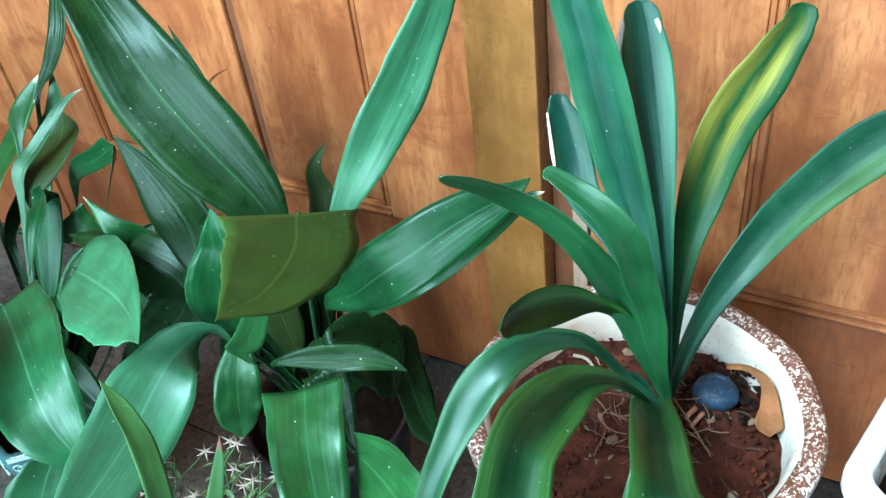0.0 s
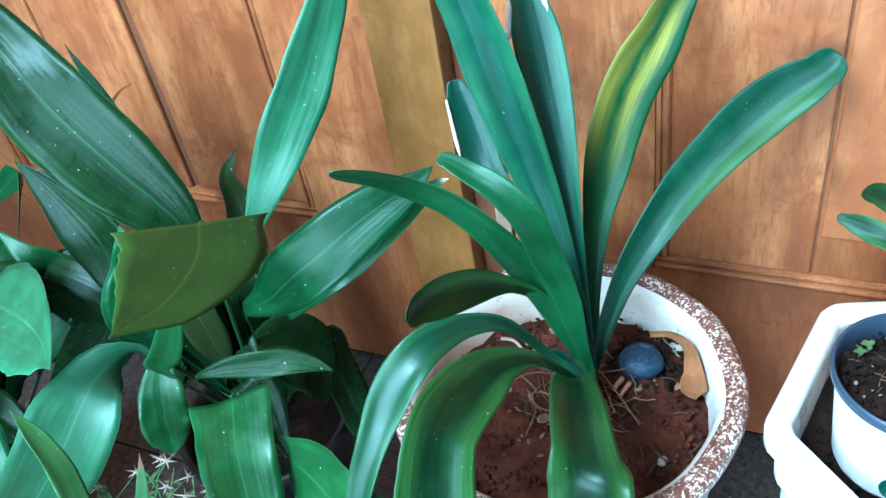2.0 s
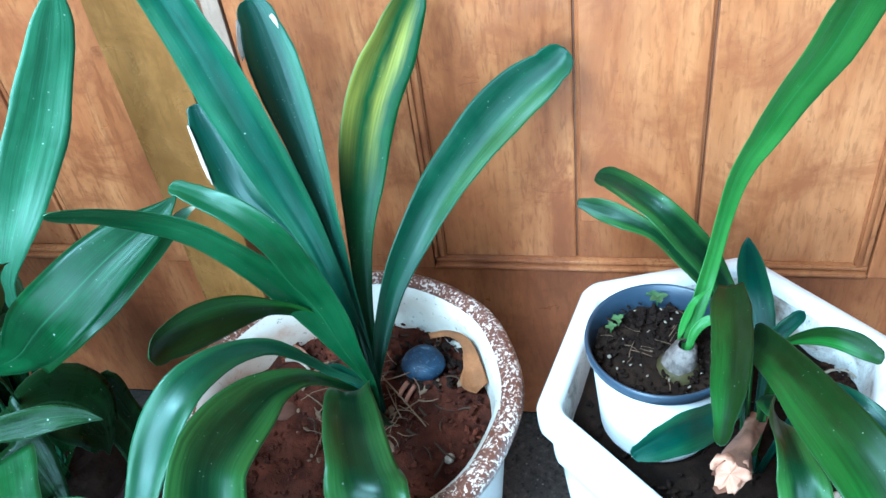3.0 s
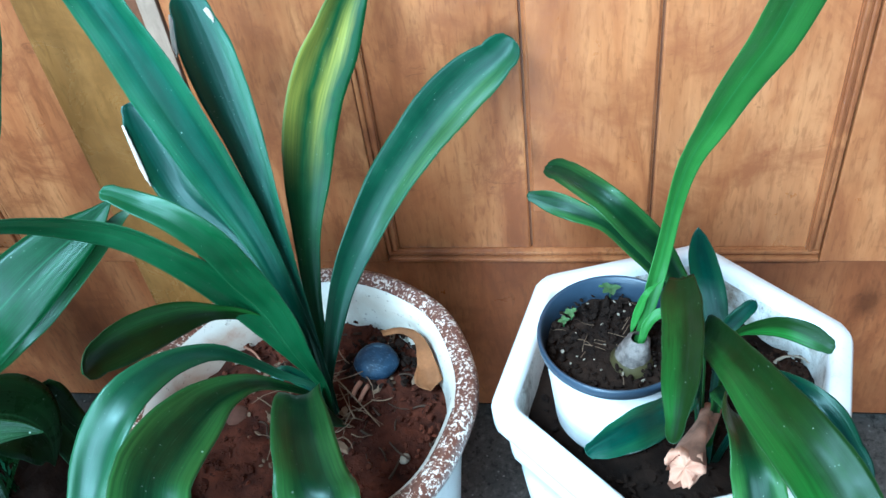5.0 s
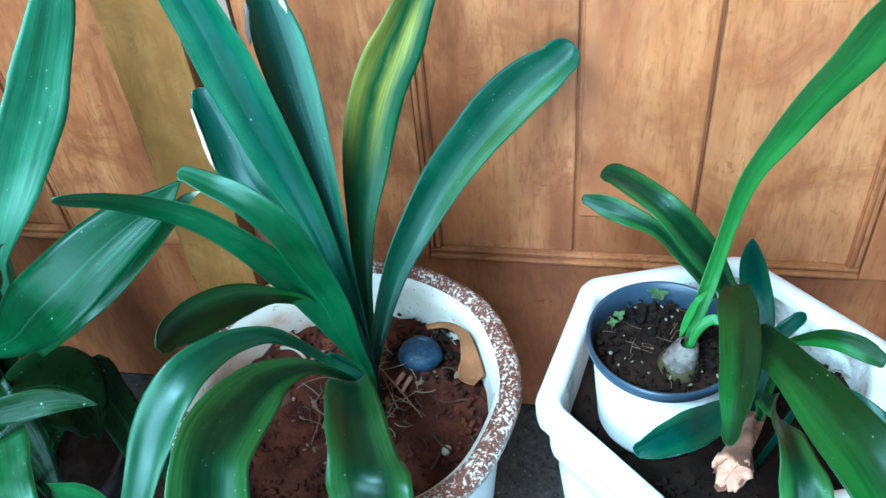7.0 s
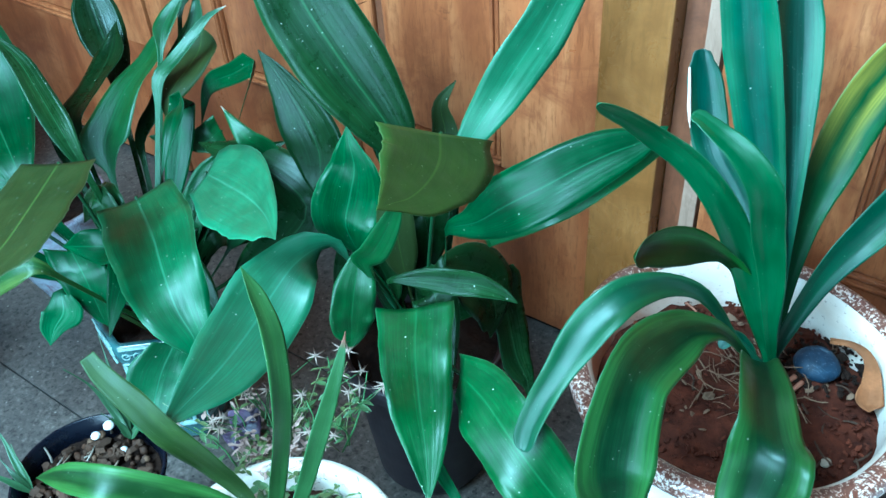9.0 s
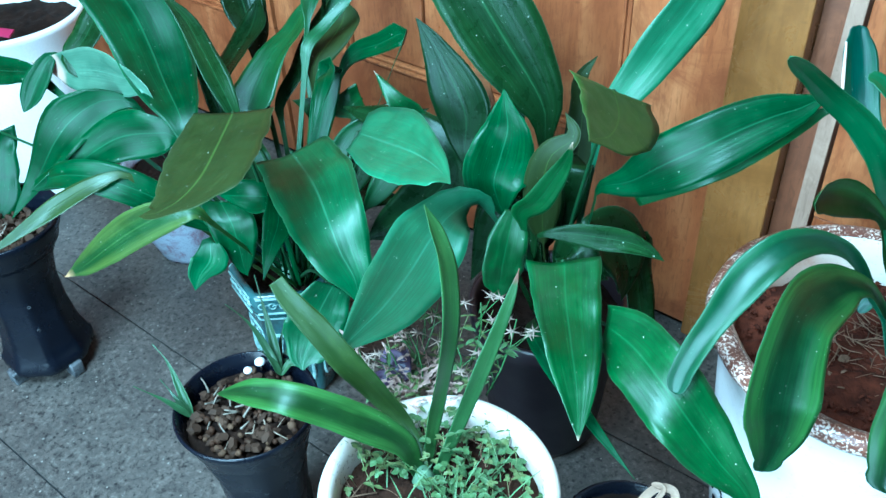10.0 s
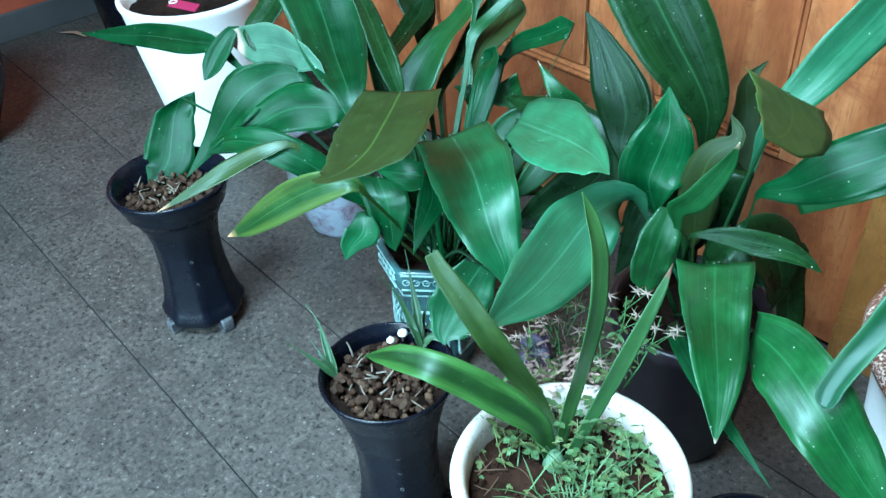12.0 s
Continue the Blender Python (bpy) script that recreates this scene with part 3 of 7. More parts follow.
def leaf(plant, material, kind, width, points, twist=0.0, cup=0.16, start=None, face=None, wave=0.030, peak=0.42, grow=0.45, label="", name="leaf"):
    """A blade along a smooth curve through points; twist turns it about its length, cup folds it along its midrib."""
    base = Vector(plant.location)
    count, across = 36, 8
    fine, length = spline(points, 400)
    share = [1 - (1 - i / (count - 1)) ** 1.45 for i in range(count)]
    line = [fine[min(399, round(399 * q))] for q in share]
    if start is None:
        first = (Vector(points[1]) - Vector(points[0])).length / length
        start = 0.5 * first if kind == "lance" else 0.0
    seed = sum(points[-1]) * 37
    bm = bmesh.new()
    uv = bm.loops.layers.uv.new("uv")
    face = Vector(face).normalized() if face else VIEW_SIDE
    top, low, place = [], [], {}
    side_before = None
    for i, p in enumerate(line):
        s = share[i]
        tangent = (line[min(i + 1, count - 1)] - line[max(i - 1, 0)]).normalized()
        side = tangent.cross(face)
        if side.length < 0.25 and side_before:
            side = side_before - tangent * side_before.dot(tangent)
        side.normalize()
        if side_before:
            side = (side * 0.5 + side_before * 0.5)
            side = (side - tangent * side.dot(tangent)).normalized()
        side_before = side
        turned = Matrix.Rotation(radians(twist), 3, tangent) @ side
        up = turned.cross(tangent).normalized()
        half = 0.5 * width * blade_width(kind, s, start, peak, grow)
        half = max(half, 0.0006)
        rows = ([], [])
        for k in range(across + 1):
            u = 2 * k / across - 1
            depth = cup * half * (abs(u) ** 1.4 - 0.5) * 1.0
            ripple = wave * width * 4 * abs(u) ** 2 * noise.noise(Vector((s * 6 + seed, u * 1.5, seed)))
            edge = 1 + (0.06 * noise.noise(Vector((s * 9, seed, u * 3))) + 0.03 * noise.noise(Vector((s * 33, seed + 5, u * 3)))) * abs(u)
            q = p + turned * (u * half * edge) + up * (depth + ripple)
            thick = (0.0009 if kind == "strap" else 0.0005) * (1.3 - abs(u))
            for sheet, d, rowlist in ((top, thick, rows[0]), (low, -thick, rows[1])):
                vert = bm.verts.new(q + up * d - base)
                place[vert] = ((u + 1) / 2, s)
                rowlist.append(vert)
        top.append(rows[0])
        low.append(rows[1])
    close_sheets(bm, top, low)
    for f in bm.faces:
        for lo in f.loops:
            lo[uv].uv = place[lo.vert]
    bmesh.ops.recalc_face_normals(bm, faces=bm.faces)
    return part(name, bm, material, plant, label)


def eased(places, values, at):
    """Values along a leaf, eased from station to station."""
    flow = np.interp(at, places, values)
    for _ in range(2):
        flow[1:-1] = 0.25 * flow[:-2] + 0.5 * flow[1:-1] + 0.25 * flow[2:]
    return flow


def blade(plant, material, points, widths, turns, slants=None, rounded=False, cup=None, wave=0.022, label="", name="leaf"):
    """A leaf along a smooth curve through points, with its width and its turn about its own length (degrees) at each of them."""
    base = Vector(plant.location)
    cup = (0.34 if rounded else 0.16) if cup is None else cup
    count, across = 44, 16 if rounded else 10
    fine, length = spline(points, 400)
    places = []
    for p in points:
        gaps = [(q - Vector(p)).length for q in fine]
        places.append(gaps.index(min(gaps)) / 399)
    at = np.array([1 - (1 - i / (count - 1)) ** 1.35 for i in range(count)])
    wide, turn = eased(places, widths, at), eased(places, turns, at)
    slant = eased(places, slants, at) if slants else np.zeros(count)
    if rounded:
        last = places[-2]
        for i, s in enumerate(at):
            if s > last:
                wide[i] = widths[-2] * max(0.0, 1 - ((s - last) / (1 - last)) ** 2.2) ** 0.5
    sides, side = [], None
    for i in range(400):
        way = (fine[min(i + 1, 399)] - fine[max(i - 1, 0)]).normalized()
        side = way.cross(VIEW_SIDE) if side is None else side - way * side.dot(way)
        side.normalize()
        sides.append((way, side.copy()))
    seed = sum(points[-1]) * 37
    bm = bmesh.new()
    uv = bm.loops.layers.uv.new("uv")
    top, low, place = [], [], {}
    for i, s in enumerate(at):
        k0 = min(399, round(399 * s))
        way, side = sides[k0]
        turned = Matrix.Rotation(radians(turn[i]), 3, way) @ side
        up = turned.cross(way).normalized()
        half = max(0.5 * wide[i], 0.0006)
        rows = ([], [])
        for k in range(across + 1):
            u = 2 * k / across - 1
            depth = cup * half * (abs(u) ** 1.4 - 0.5) + (0.016 * half * math.cos(9.4 * u) if rounded else 0.0)
            ripple = wave * half * 8 * abs(u) ** 2 * noise.noise(Vector((s * 6 + seed, u * 1.5, seed)))
            edge = 1 + (0.045 * noise.noise(Vector((s * 9, seed, u * 3))) + 0.025 * noise.noise(Vector((s * 33, seed + 5, u * 3)))) * abs(u)
            q = fine[k0] + (turned + way * slant[i]) * (u * half * edge) + up * (depth + ripple)
            thick = (0.0009 if rounded else 0.0005) * (1.3 - abs(u))
            for d, row in ((thick, rows[0]), (-thick, rows[1])):
                vert = bm.verts.new(q + up * d - base)
                place[vert] = ((u + 1) / 2, s)
                row.append(vert)
        top.append(rows[0])
        low.append(rows[1])
    close_sheets(bm, top, low)
    for f in bm.faces:
        for lo in f.loops:
            lo[uv].uv = place[lo.vert]
    bmesh.ops.recalc_face_normals(bm, faces=bm.faces)
    return part(name, bm, material, plant, label)


def stalk(plant, points):
    """The slim round stalk that carries a leaf."""
    base = Vector(plant.location)
    line, _ = spline(points, 9)
    bm = bmesh.new()
    rod(bm, [p - base for p in line], 0.0027, 0.0023)
    return part("leaf_stalk", bm, STALK_GREEN, plant)


def rod(bm, line, r0, r1, sides=7):
    """A round stalk along a line of points, thinning from r0 to r1."""
    rings, side = [], None
    last = len(line) - 1
    for i, c in enumerate(line):
        axis = (line[min(i + 1, last)] - line[max(i - 1, 0)]).normalized()
        side = axis.orthogonal() if side is None else side - axis * side.dot(axis)
        side.normalize()
        other, r = axis.cross(side), r0 + (r1 - r0) * i / last
        rings.append([bm.verts.new(c + (side * math.cos(6.2832 * j / sides) + other * math.sin(6.2832 * j / sides)) * r) for j in range(sides)])
    for a, b in zip(rings, rings[1:]):
        for j in range(sides):
            bm.faces.new((a[j], a[(j + 1) % sides], b[(j + 1) % sides], b[j]))
    bm.faces.new(rings[-1])
    bm.faces.new(rings[0][::-1])


# ---- the room ----
FLOOR_Z, WALL_Y, WEST, EAST, SOUTH, CEIL = 0.0, 0.60, -2.68, 2.30, -2.45, 2.55

bm = bmesh.new()
box(bm, WEST - 0.2, EAST + 0.2, SOUTH - 0.2, 0.85, -0.12, -0.004)
floor = tagged(part("floor", bm, GROUT, smooth=False), "dark grey speckled stone tile floor", "floor", kind="structure")
wall_north = tagged(slab("wall_north", WEST - 0.2, EAST + 0.2, 0.66, 0.82, 0, CEIL, DARK_WOOD), "wood-clad wall behind the potted plants", "wall", kind="structure")
wall_west = tagged(slab("wall_west", WEST - 0.2, WEST, SOUTH, 0.66, 0, CEIL, RED_WALL), "brick red painted wall", "wall", kind="structure")
# East wall, ceiling and south wall are unseen; added to close the room.
wall_east = tagged(slab("wall_east", EAST, EAST + 0.2, SOUTH, 0.66, 0, CEIL, UNSEEN_GREY), "unseen grey wall closing the room", "wall", kind="structure")
# The ceiling's opening is made up, to let the overhead lamp and sky in.
bm = bmesh.new()
for x0, x1, y0, y1 in ((WEST - 0.2, -2.0, SOUTH - 0.2, 0.82), (0.9, EAST + 0.2, SOUTH - 0.2, 0.82), (-2.0, 0.9, -0.4, 0.82), (-2.0, 0.9, SOUTH - 0.2, -2.2)):
    box(bm, x0, x1, y0, y1, CEIL, CEIL + 0.04)
ceiling = tagged(part("ceiling", bm, UNSEEN_GREY, smooth=False), "unseen grey ceiling with an opening added for overhead light", "ceiling", kind="structure")
bm = bmesh.new()
for x0, x1, z0, z1 in ((WEST, -1.30, 0, CEIL), (0.90, EAST, 0, CEIL), (-1.30, 0.90, 0, 0.45), (-1.30, 0.90, 2.20, CEIL)):
    box(bm, x0, x1, SOUTH - 0.2, SOUTH, z0, z1)
wall_south = tagged(part("wall_south", bm, UNSEEN_GREY, smooth=False), "unseen grey wall with a wide window opening", "wall", kind="structure")
baseboard = tagged(slab("baseboard", WEST, WEST + 0.014, SOUTH, 0.59, 0, 0.085, SKIRT, bevel=0.003), "dark grey stone skirting under a red wall", "skirting", kind="structure")

# ---- wooden door with a panel, right of the post ----
door = tagged(new("door_1"), "varnished orange pine door with grooved panel boards", "door", kind="structure")
slab("bottom_rail", -0.044, 1.12, WALL_Y, 0.66, 0.012, 0.319, SHADED_WOOD, door, 0.002)
slab("edge_strip", -0.072, -0.050, WALL_Y + 0.002, 0.66, 0.0, 2.05, STRIP_WOOD, door, 0.002, "greyed bare wooden edge strip")
slab("stile", -0.044, 0.149, WALL_Y - 0.002, 0.66, 0.320, 2.05, WOOD, door, 0.002)
slab("stile", 0.693, 1.12, WALL_Y - 0.002, 0.66, 0.320, 2.05, PALE_WOOD, door, 0.002)
for x0, x1, tone in ((0.164, 0.3385, WOOD), (0.3405, 0.4855, WOOD), (0.4875, 0.678, PALE_WOOD)):
    slab("panel_board", x0, x1, WALL_Y + 0.006, 0.66, 0.337, 2.0, tone, door, 0.003)
for x0 in (0.3386, 0.4856):
    slab("groove_strip", x0, x0 + 0.0018, WALL_Y + 0.0095, 0.66, 0.34, 2.0, DARK_WOOD, door)
slab("raised_field", 0.345, 0.482, WALL_Y + 0.003, WALL_Y + 0.0062, 0.401, 2.0, PALE_WOOD, door, 0.0015)


def moulding(x0, z0, x1, z1, parent):
    """A flat strip with one rounded bead on it, between two places on the wall."""
    bm = bmesh.new()
    if abs(x1 - x0) > abs(z1 - z0):
        box(bm, x0, x1, WALL_Y + 0.002, WALL_Y + 0.02, z0 - 0.001, z0 + 0.0165)
        box(bm, x0, x1, WALL_Y - 0.005, WALL_Y + 0.01, z0, z0 + 0.007, 0.003)
        box(bm, x0, x1, WALL_Y - 0.001, WALL_Y + 0.01, z0 + 0.0095, z0 + 0.0155, 0.0025)
    else:
        box(bm, x0 - 0.001, x0 + 0.0155, WALL_Y + 0.002, WALL_Y + 0.02, z0, z1)
        box(bm, x0, x0 + 0.006, WALL_Y - 0.003, WALL_Y + 0.01, z0, z1, 0.0025)
        box(bm, x0 + 0.0085, x0 + 0.0145, WALL_Y - 0.001, WALL_Y + 0.01, z0, z1, 0.0025)
    return part("moulding", bm, WOOD, parent, smooth=False)


moulding(0.150, 0.321, 0.692, 0.321, door)
moulding(0.150, 0.338, 0.150, 2.0, door)
moulding(0.676, 0.338, 0.676, 2.0, door)

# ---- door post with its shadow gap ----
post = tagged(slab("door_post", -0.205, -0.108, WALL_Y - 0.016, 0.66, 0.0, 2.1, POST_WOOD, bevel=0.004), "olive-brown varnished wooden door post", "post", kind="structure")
# The dark colour stands in for shade inside this gap.
tagged(slab("trim", -0.107, -0.073, WALL_Y + 0.02, 0.66, 0.0, 2.1, DARK_WOOD), "recessed strip beside the door post, darkened for the gap's shade", "trim", kind="structure")

# ---- panelled wooden door left of the post, and its neighbour ----
for n, shift in enumerate((0.0, -1.0)):
    d = tagged(new("door_%d" % (n + 2)), "varnished orange pine door with grooved panel boards", "door", kind="structure")
    slab("bottom_rail", -1.195 + shift, -0.207 + shift, WALL_Y, 0.66, 0.012, 0.319, SHADED_WOOD, d, 0.002)
    slab("stile", -0.369 + shift, -0.207 + shift, WALL_Y - 0.002, 0.66, 0.320, 2.05, WOOD, d, 0.002)
    slab("stile", -1.195 + shift, -0.992 + shift, WALL_Y - 0.002, 0.66, 0.319, 2.05, WOOD, d, 0.003)
    slab("panel_board", -0.592 + shift, -0.385 + shift, WALL_Y + 0.006, 0.66, 0.34, 2.0, WOOD, d, 0.004)
    slab("panel_board", -0.785 + shift, -0.611 + shift, WALL_Y + 0.006, 0.66, 0.34, 2.0, WOOD, d, 0.004)
    slab("panel_board", -0.974 + shift, -0.791 + shift, WALL_Y + 0.006, 0.66, 0.34, 2.0, WOOD, d, 0.004)
    slab("groove_strip", -0.609 + shift, -0.594 + shift, WALL_Y + 0.012, 0.66, 0.34, 2.0, DARK_WOOD, d, 0.003)
    moulding(-0.990 + shift, 0.321, -0.369 + shift, 0.321, d)
    moulding(-0.385 + shift, 0.338, -0.385 + shift, 2.0, d)
    moulding(-0.990 + shift, 0.338, -0.990 + shift, 2.0, d)
slab("closing_board", WEST, -2.197, WALL_Y + 0.002, 0.66, 0.0, 2.1, WOOD, wall_north, 0.003)
slab("closing_board", 1.124, EAST, WALL_Y + 0.002, 0.66, 0.0, 2.1, WOOD, wall_north, 0.003)
slab("lintel_board", WEST, EAST, WALL_Y + 0.004, 0.66, 2.11, CEIL, WOOD, wall_north, 0.003)


# ---- pots ----
def pot_thing(name, x, y, label):
    return thing(name, (x, y, 0), label, "plant pot", "potted plants")


def big_glazed_pot():
    t = pot_thing("glazed_planter", 0.1156, 0.3046, "large cream glazed planter with a speckled brown rim")
    def wavy(a, r, z):
        return r * (1 + 0.006 * math.sin(9 * a + 1) + 0.008 * noise.noise(Vector((math.cos(a) * 3, math.sin(a) * 3, z * 8))))
    part("body", lathe([(0.001, 0.001), (0.1150, 0.001), (0.1229, 0.012), (0.1326, 0.080), (0.1462, 0.200), (0.1560, 0.300), (0.1609, 0.354), (0.1667, 0.381), (0.1716, 0.393)], 72, wavy), WHITE, t)
    part("rim", lathe([(0.1716, 0.393), (0.1794, 0.395), (0.1843, 0.402), (0.1852, 0.410), (0.1823, 0.417), (0.1755, 0.420), (0.1677, 0.418), (0.1618, 0.414)], 96, wavy), SPECKLE, t, "brown and white speckled glazed rim")
    part("inner_wall", lathe([(0.1618, 0.414), (0.1560, 0.407), (0.1521, 0.389), (0.1472, 0.359), (0.1443, 0.330)], 72, wavy), INNER_GLAZE, t, "stained cream glazed inside")
    part("soil", soil_disc(0.152, 0.360, 4.0, 0.010, 0.012), RED_SOIL, t, "dry red clay soil")
    for k in range(26):
        a = -2.6 + 0.085 * k + 0.05 * random.random()
        z = 0.10 + 0.05 * random.random()
        bm = bmesh.new()
        bmesh.ops.create_icosphere(bm, subdivisions=1, radius=0.0045 + 0.004 * random.random(), matrix=Matrix.LocRotScale((0.1385 * math.cos(a), 0.1385 * math.sin(a), z), Euler((0, 0, a)), (0.25, 1.3, 0.8)))
        part("painted_mark", bm, BLACK_PLASTIC, t)
    return t


def hexagonal_planter():
    t = pot_thing("hexagonal_planter", 0.4906, 0.3355, "white glazed hexagonal planter with a thick rim")
    six = polygon_radius(6, radians(76.8))
    prof = [(0.001, 0.001), (0.125, 0.001), (0.130, 0.012), (0.142, 0.12), (0.152, 0.24), (0.160, 0.31), (0.160, 0.335), (0.170, 0.350), (0.171, 0.372), (0.165, 0.382), (0.180, 0.396), (0.185, 0.404), (0.1855, 0.424), (0.182, 0.430), (0.165, 0.4305), (0.161, 0.427), (0.159, 0.420)]
    part("body", lathe(prof, 144, six), WHITE, t)
    part("inner_wall", lathe([(0.159, 0.420), (0.1575, 0.41), (0.152, 0.36), (0.148, 0.34)], 144, six), STAINED_WHITE, t, "soil-stained white glaze inside the planter")
    part("soil", soil_disc(0.155, 0.375, 9.0, 0.010, 0.0, six), DARK_SOIL, t, "dark damp soil")
    return t


def nursery_pot():
    t = pot_thing("nursery_pot", 0.433, 0.317, "small white plastic pot with a slate blue rim")
    part("body", lathe([(0.001, 0.385), (0.054, 0.385), (0.056, 0.39), (0.0658, 0.493)], 56), WHITE_PLASTIC, t)
    part("rim", lathe([(0.0650, 0.491), (0.0690, 0.4915), (0.0706, 0.494), (0.0712, 0.501), (0.0705, 0.5045), (0.0690, 0.505), (0.0672, 0.503), (0.0650, 0.492), (0.0630, 0.480), (0.0612, 0.462)], 56), SLATE_RIM, t, "slate blue plastic rim")
    part("soil", soil_disc(0.0638, 0.480, 14.0, 0.006, 0.004), DARK_SOIL, t)
    return t


def round_white_pot():
    t = pot_thing("round_white_pot", -0.182, -0.113, "round white glazed pot full of small weeds")
    part("body", lathe([(0.001, 0.001), (0.085, 0.001), (0.09, 0.01), (0.104, 0.14), (0.113, 0.26), (0.117, 0.30), (0.124, 0.312), (0.128, 0.322), (0.1285, 0.331), (0.125, 0.338), (0.119, 0.340), (0.114, 0.337), (0.111, 0.328), (0.108, 0.29)], 72), CREAM, t)
    part("soil", soil_disc(0.110, 0.302, 21.0, 0.010, 0.006), BROWN_SOIL, t)
    return t


HOLE_RIM = plain_material("scuffed_plastic_rim", (0.05, 0.053, 0.058), 0.5, 0.4, 0.3, 60.0)


def vent_hole(pot, turn, radius, z):
    """A small drain hole in a pot's side: a dark dimple with a scuffed lip."""
    m = Matrix.Rotation(turn, 4, "Z") @ Matrix.Translation((radius, 0, z)) @ Matrix.Rotation(radians(90), 4, "Y")
    bm = lathe([(0.0016, -0.002), (0.0019, 0.0), (0.0026, 0.0008), (0.0031, 0.0), (0.0031, -0.003)], 14)
    bmesh.ops.transform(bm, matrix=m, verts=bm.verts)
    part("vent_hole", bm, HOLE_RIM, pot)


def black_orchid_pot(name, x, y, label):
    t = pot_thing(name, x, y, label)
    eight = polygon_radius(8, 0.2)
    def f(a, r, z):
        return eight(a, r, z) if z < 0.245 else r
    part("body", lathe([(0.001, 0.012), (0.066, 0.012), (0.068, 0.03), (0.064, 0.05), (0.058, 0.09), (0.057, 0.14), (0.062, 0.19), (0.070, 0.235), (0.076, 0.258), (0.080, 0.272), (0.0865, 0.289), (0.089, 0.297), (0.0875, 0.3005), (0.085, 0.299), (0.079, 0.28), (0.073, 0.25), (0.066, 0.20)], 64, f), BLACK_PLASTIC, t)
    for k in range(4):
        a = math.pi / 4 + k * math.pi / 2 + 0.2
        bm = bmesh.new()
        box(bm, 0.058, 0.080, -0.010, 0.010, 0.0, 0.024, 0.004)
        bmesh.ops.rotate(bm, verts=bm.verts, matrix=Matrix.Rotation(a, 3, "Z"))
        part("foot", bm, BLACK_PLASTIC, t, smooth=False)
    for z, r in ((0.195, 0.0605), (0.160, 0.0570), (0.124, 0.0560), (0.090, 0.0568)):
        vent_hole(t, radians(-34), r, z)
    part("growing_mix", soil_disc(0.0770, 0.272, x * 10, 0.008), DARK_SOIL, t)
    return t


def trumpet_pot():
    t = pot_thing("flared_black_pot", -1.075, -0.130, "tall flared black plastic pot on four feet")
    four = polygon_radius(8, 0.35)
    def f(a, r, z):
        k = max(0.0, min(1.0, (0.24 - z) / 0.05))
        return r * (1 - k) + four(a, r, z) * k
    part("body", lathe([(0.001, 0.020), (0.074, 0.020), (0.078, 0.024), (0.079, 0.040), (0.074, 0.046), (0.066, 0.08), (0.060, 0.13), (0.060, 0.18), (0.066, 0.22), (0.075, 0.245), (0.083, 0.258), (0.087, 0.262), (0.088, 0.268), (0.096, 0.286), (0.101, 0.298), (0.1035, 0.306), (0.101, 0.310), (0.096, 0.307), (0.089, 0.29), (0.082, 0.262), (0.074, 0.24)], 72, f), BLACK_PLASTIC, t)
    for k in range(4):
        a = k * math.pi / 2 + 0.05
        bm = bmesh.new()
        box(bm, 0.054, 0.080, -0.011, 0.011, 0.0, 0.028, 0.003)
        bmesh.ops.rotate(bm, verts=bm.verts, matrix=Matrix.Rotation(a, 3, "Z"))
        part("foot", bm, WORN_PLASTIC, t, "scuffed pale plastic foot")
    for z, r in ((0.165, 0.0585), (0.115, 0.0598)):
        vent_hole(t, radians(-22), r, z)
    part("growing_mix", soil_disc(0.080, 0.262, 5.5, 0.010), BARK, t)
    return t


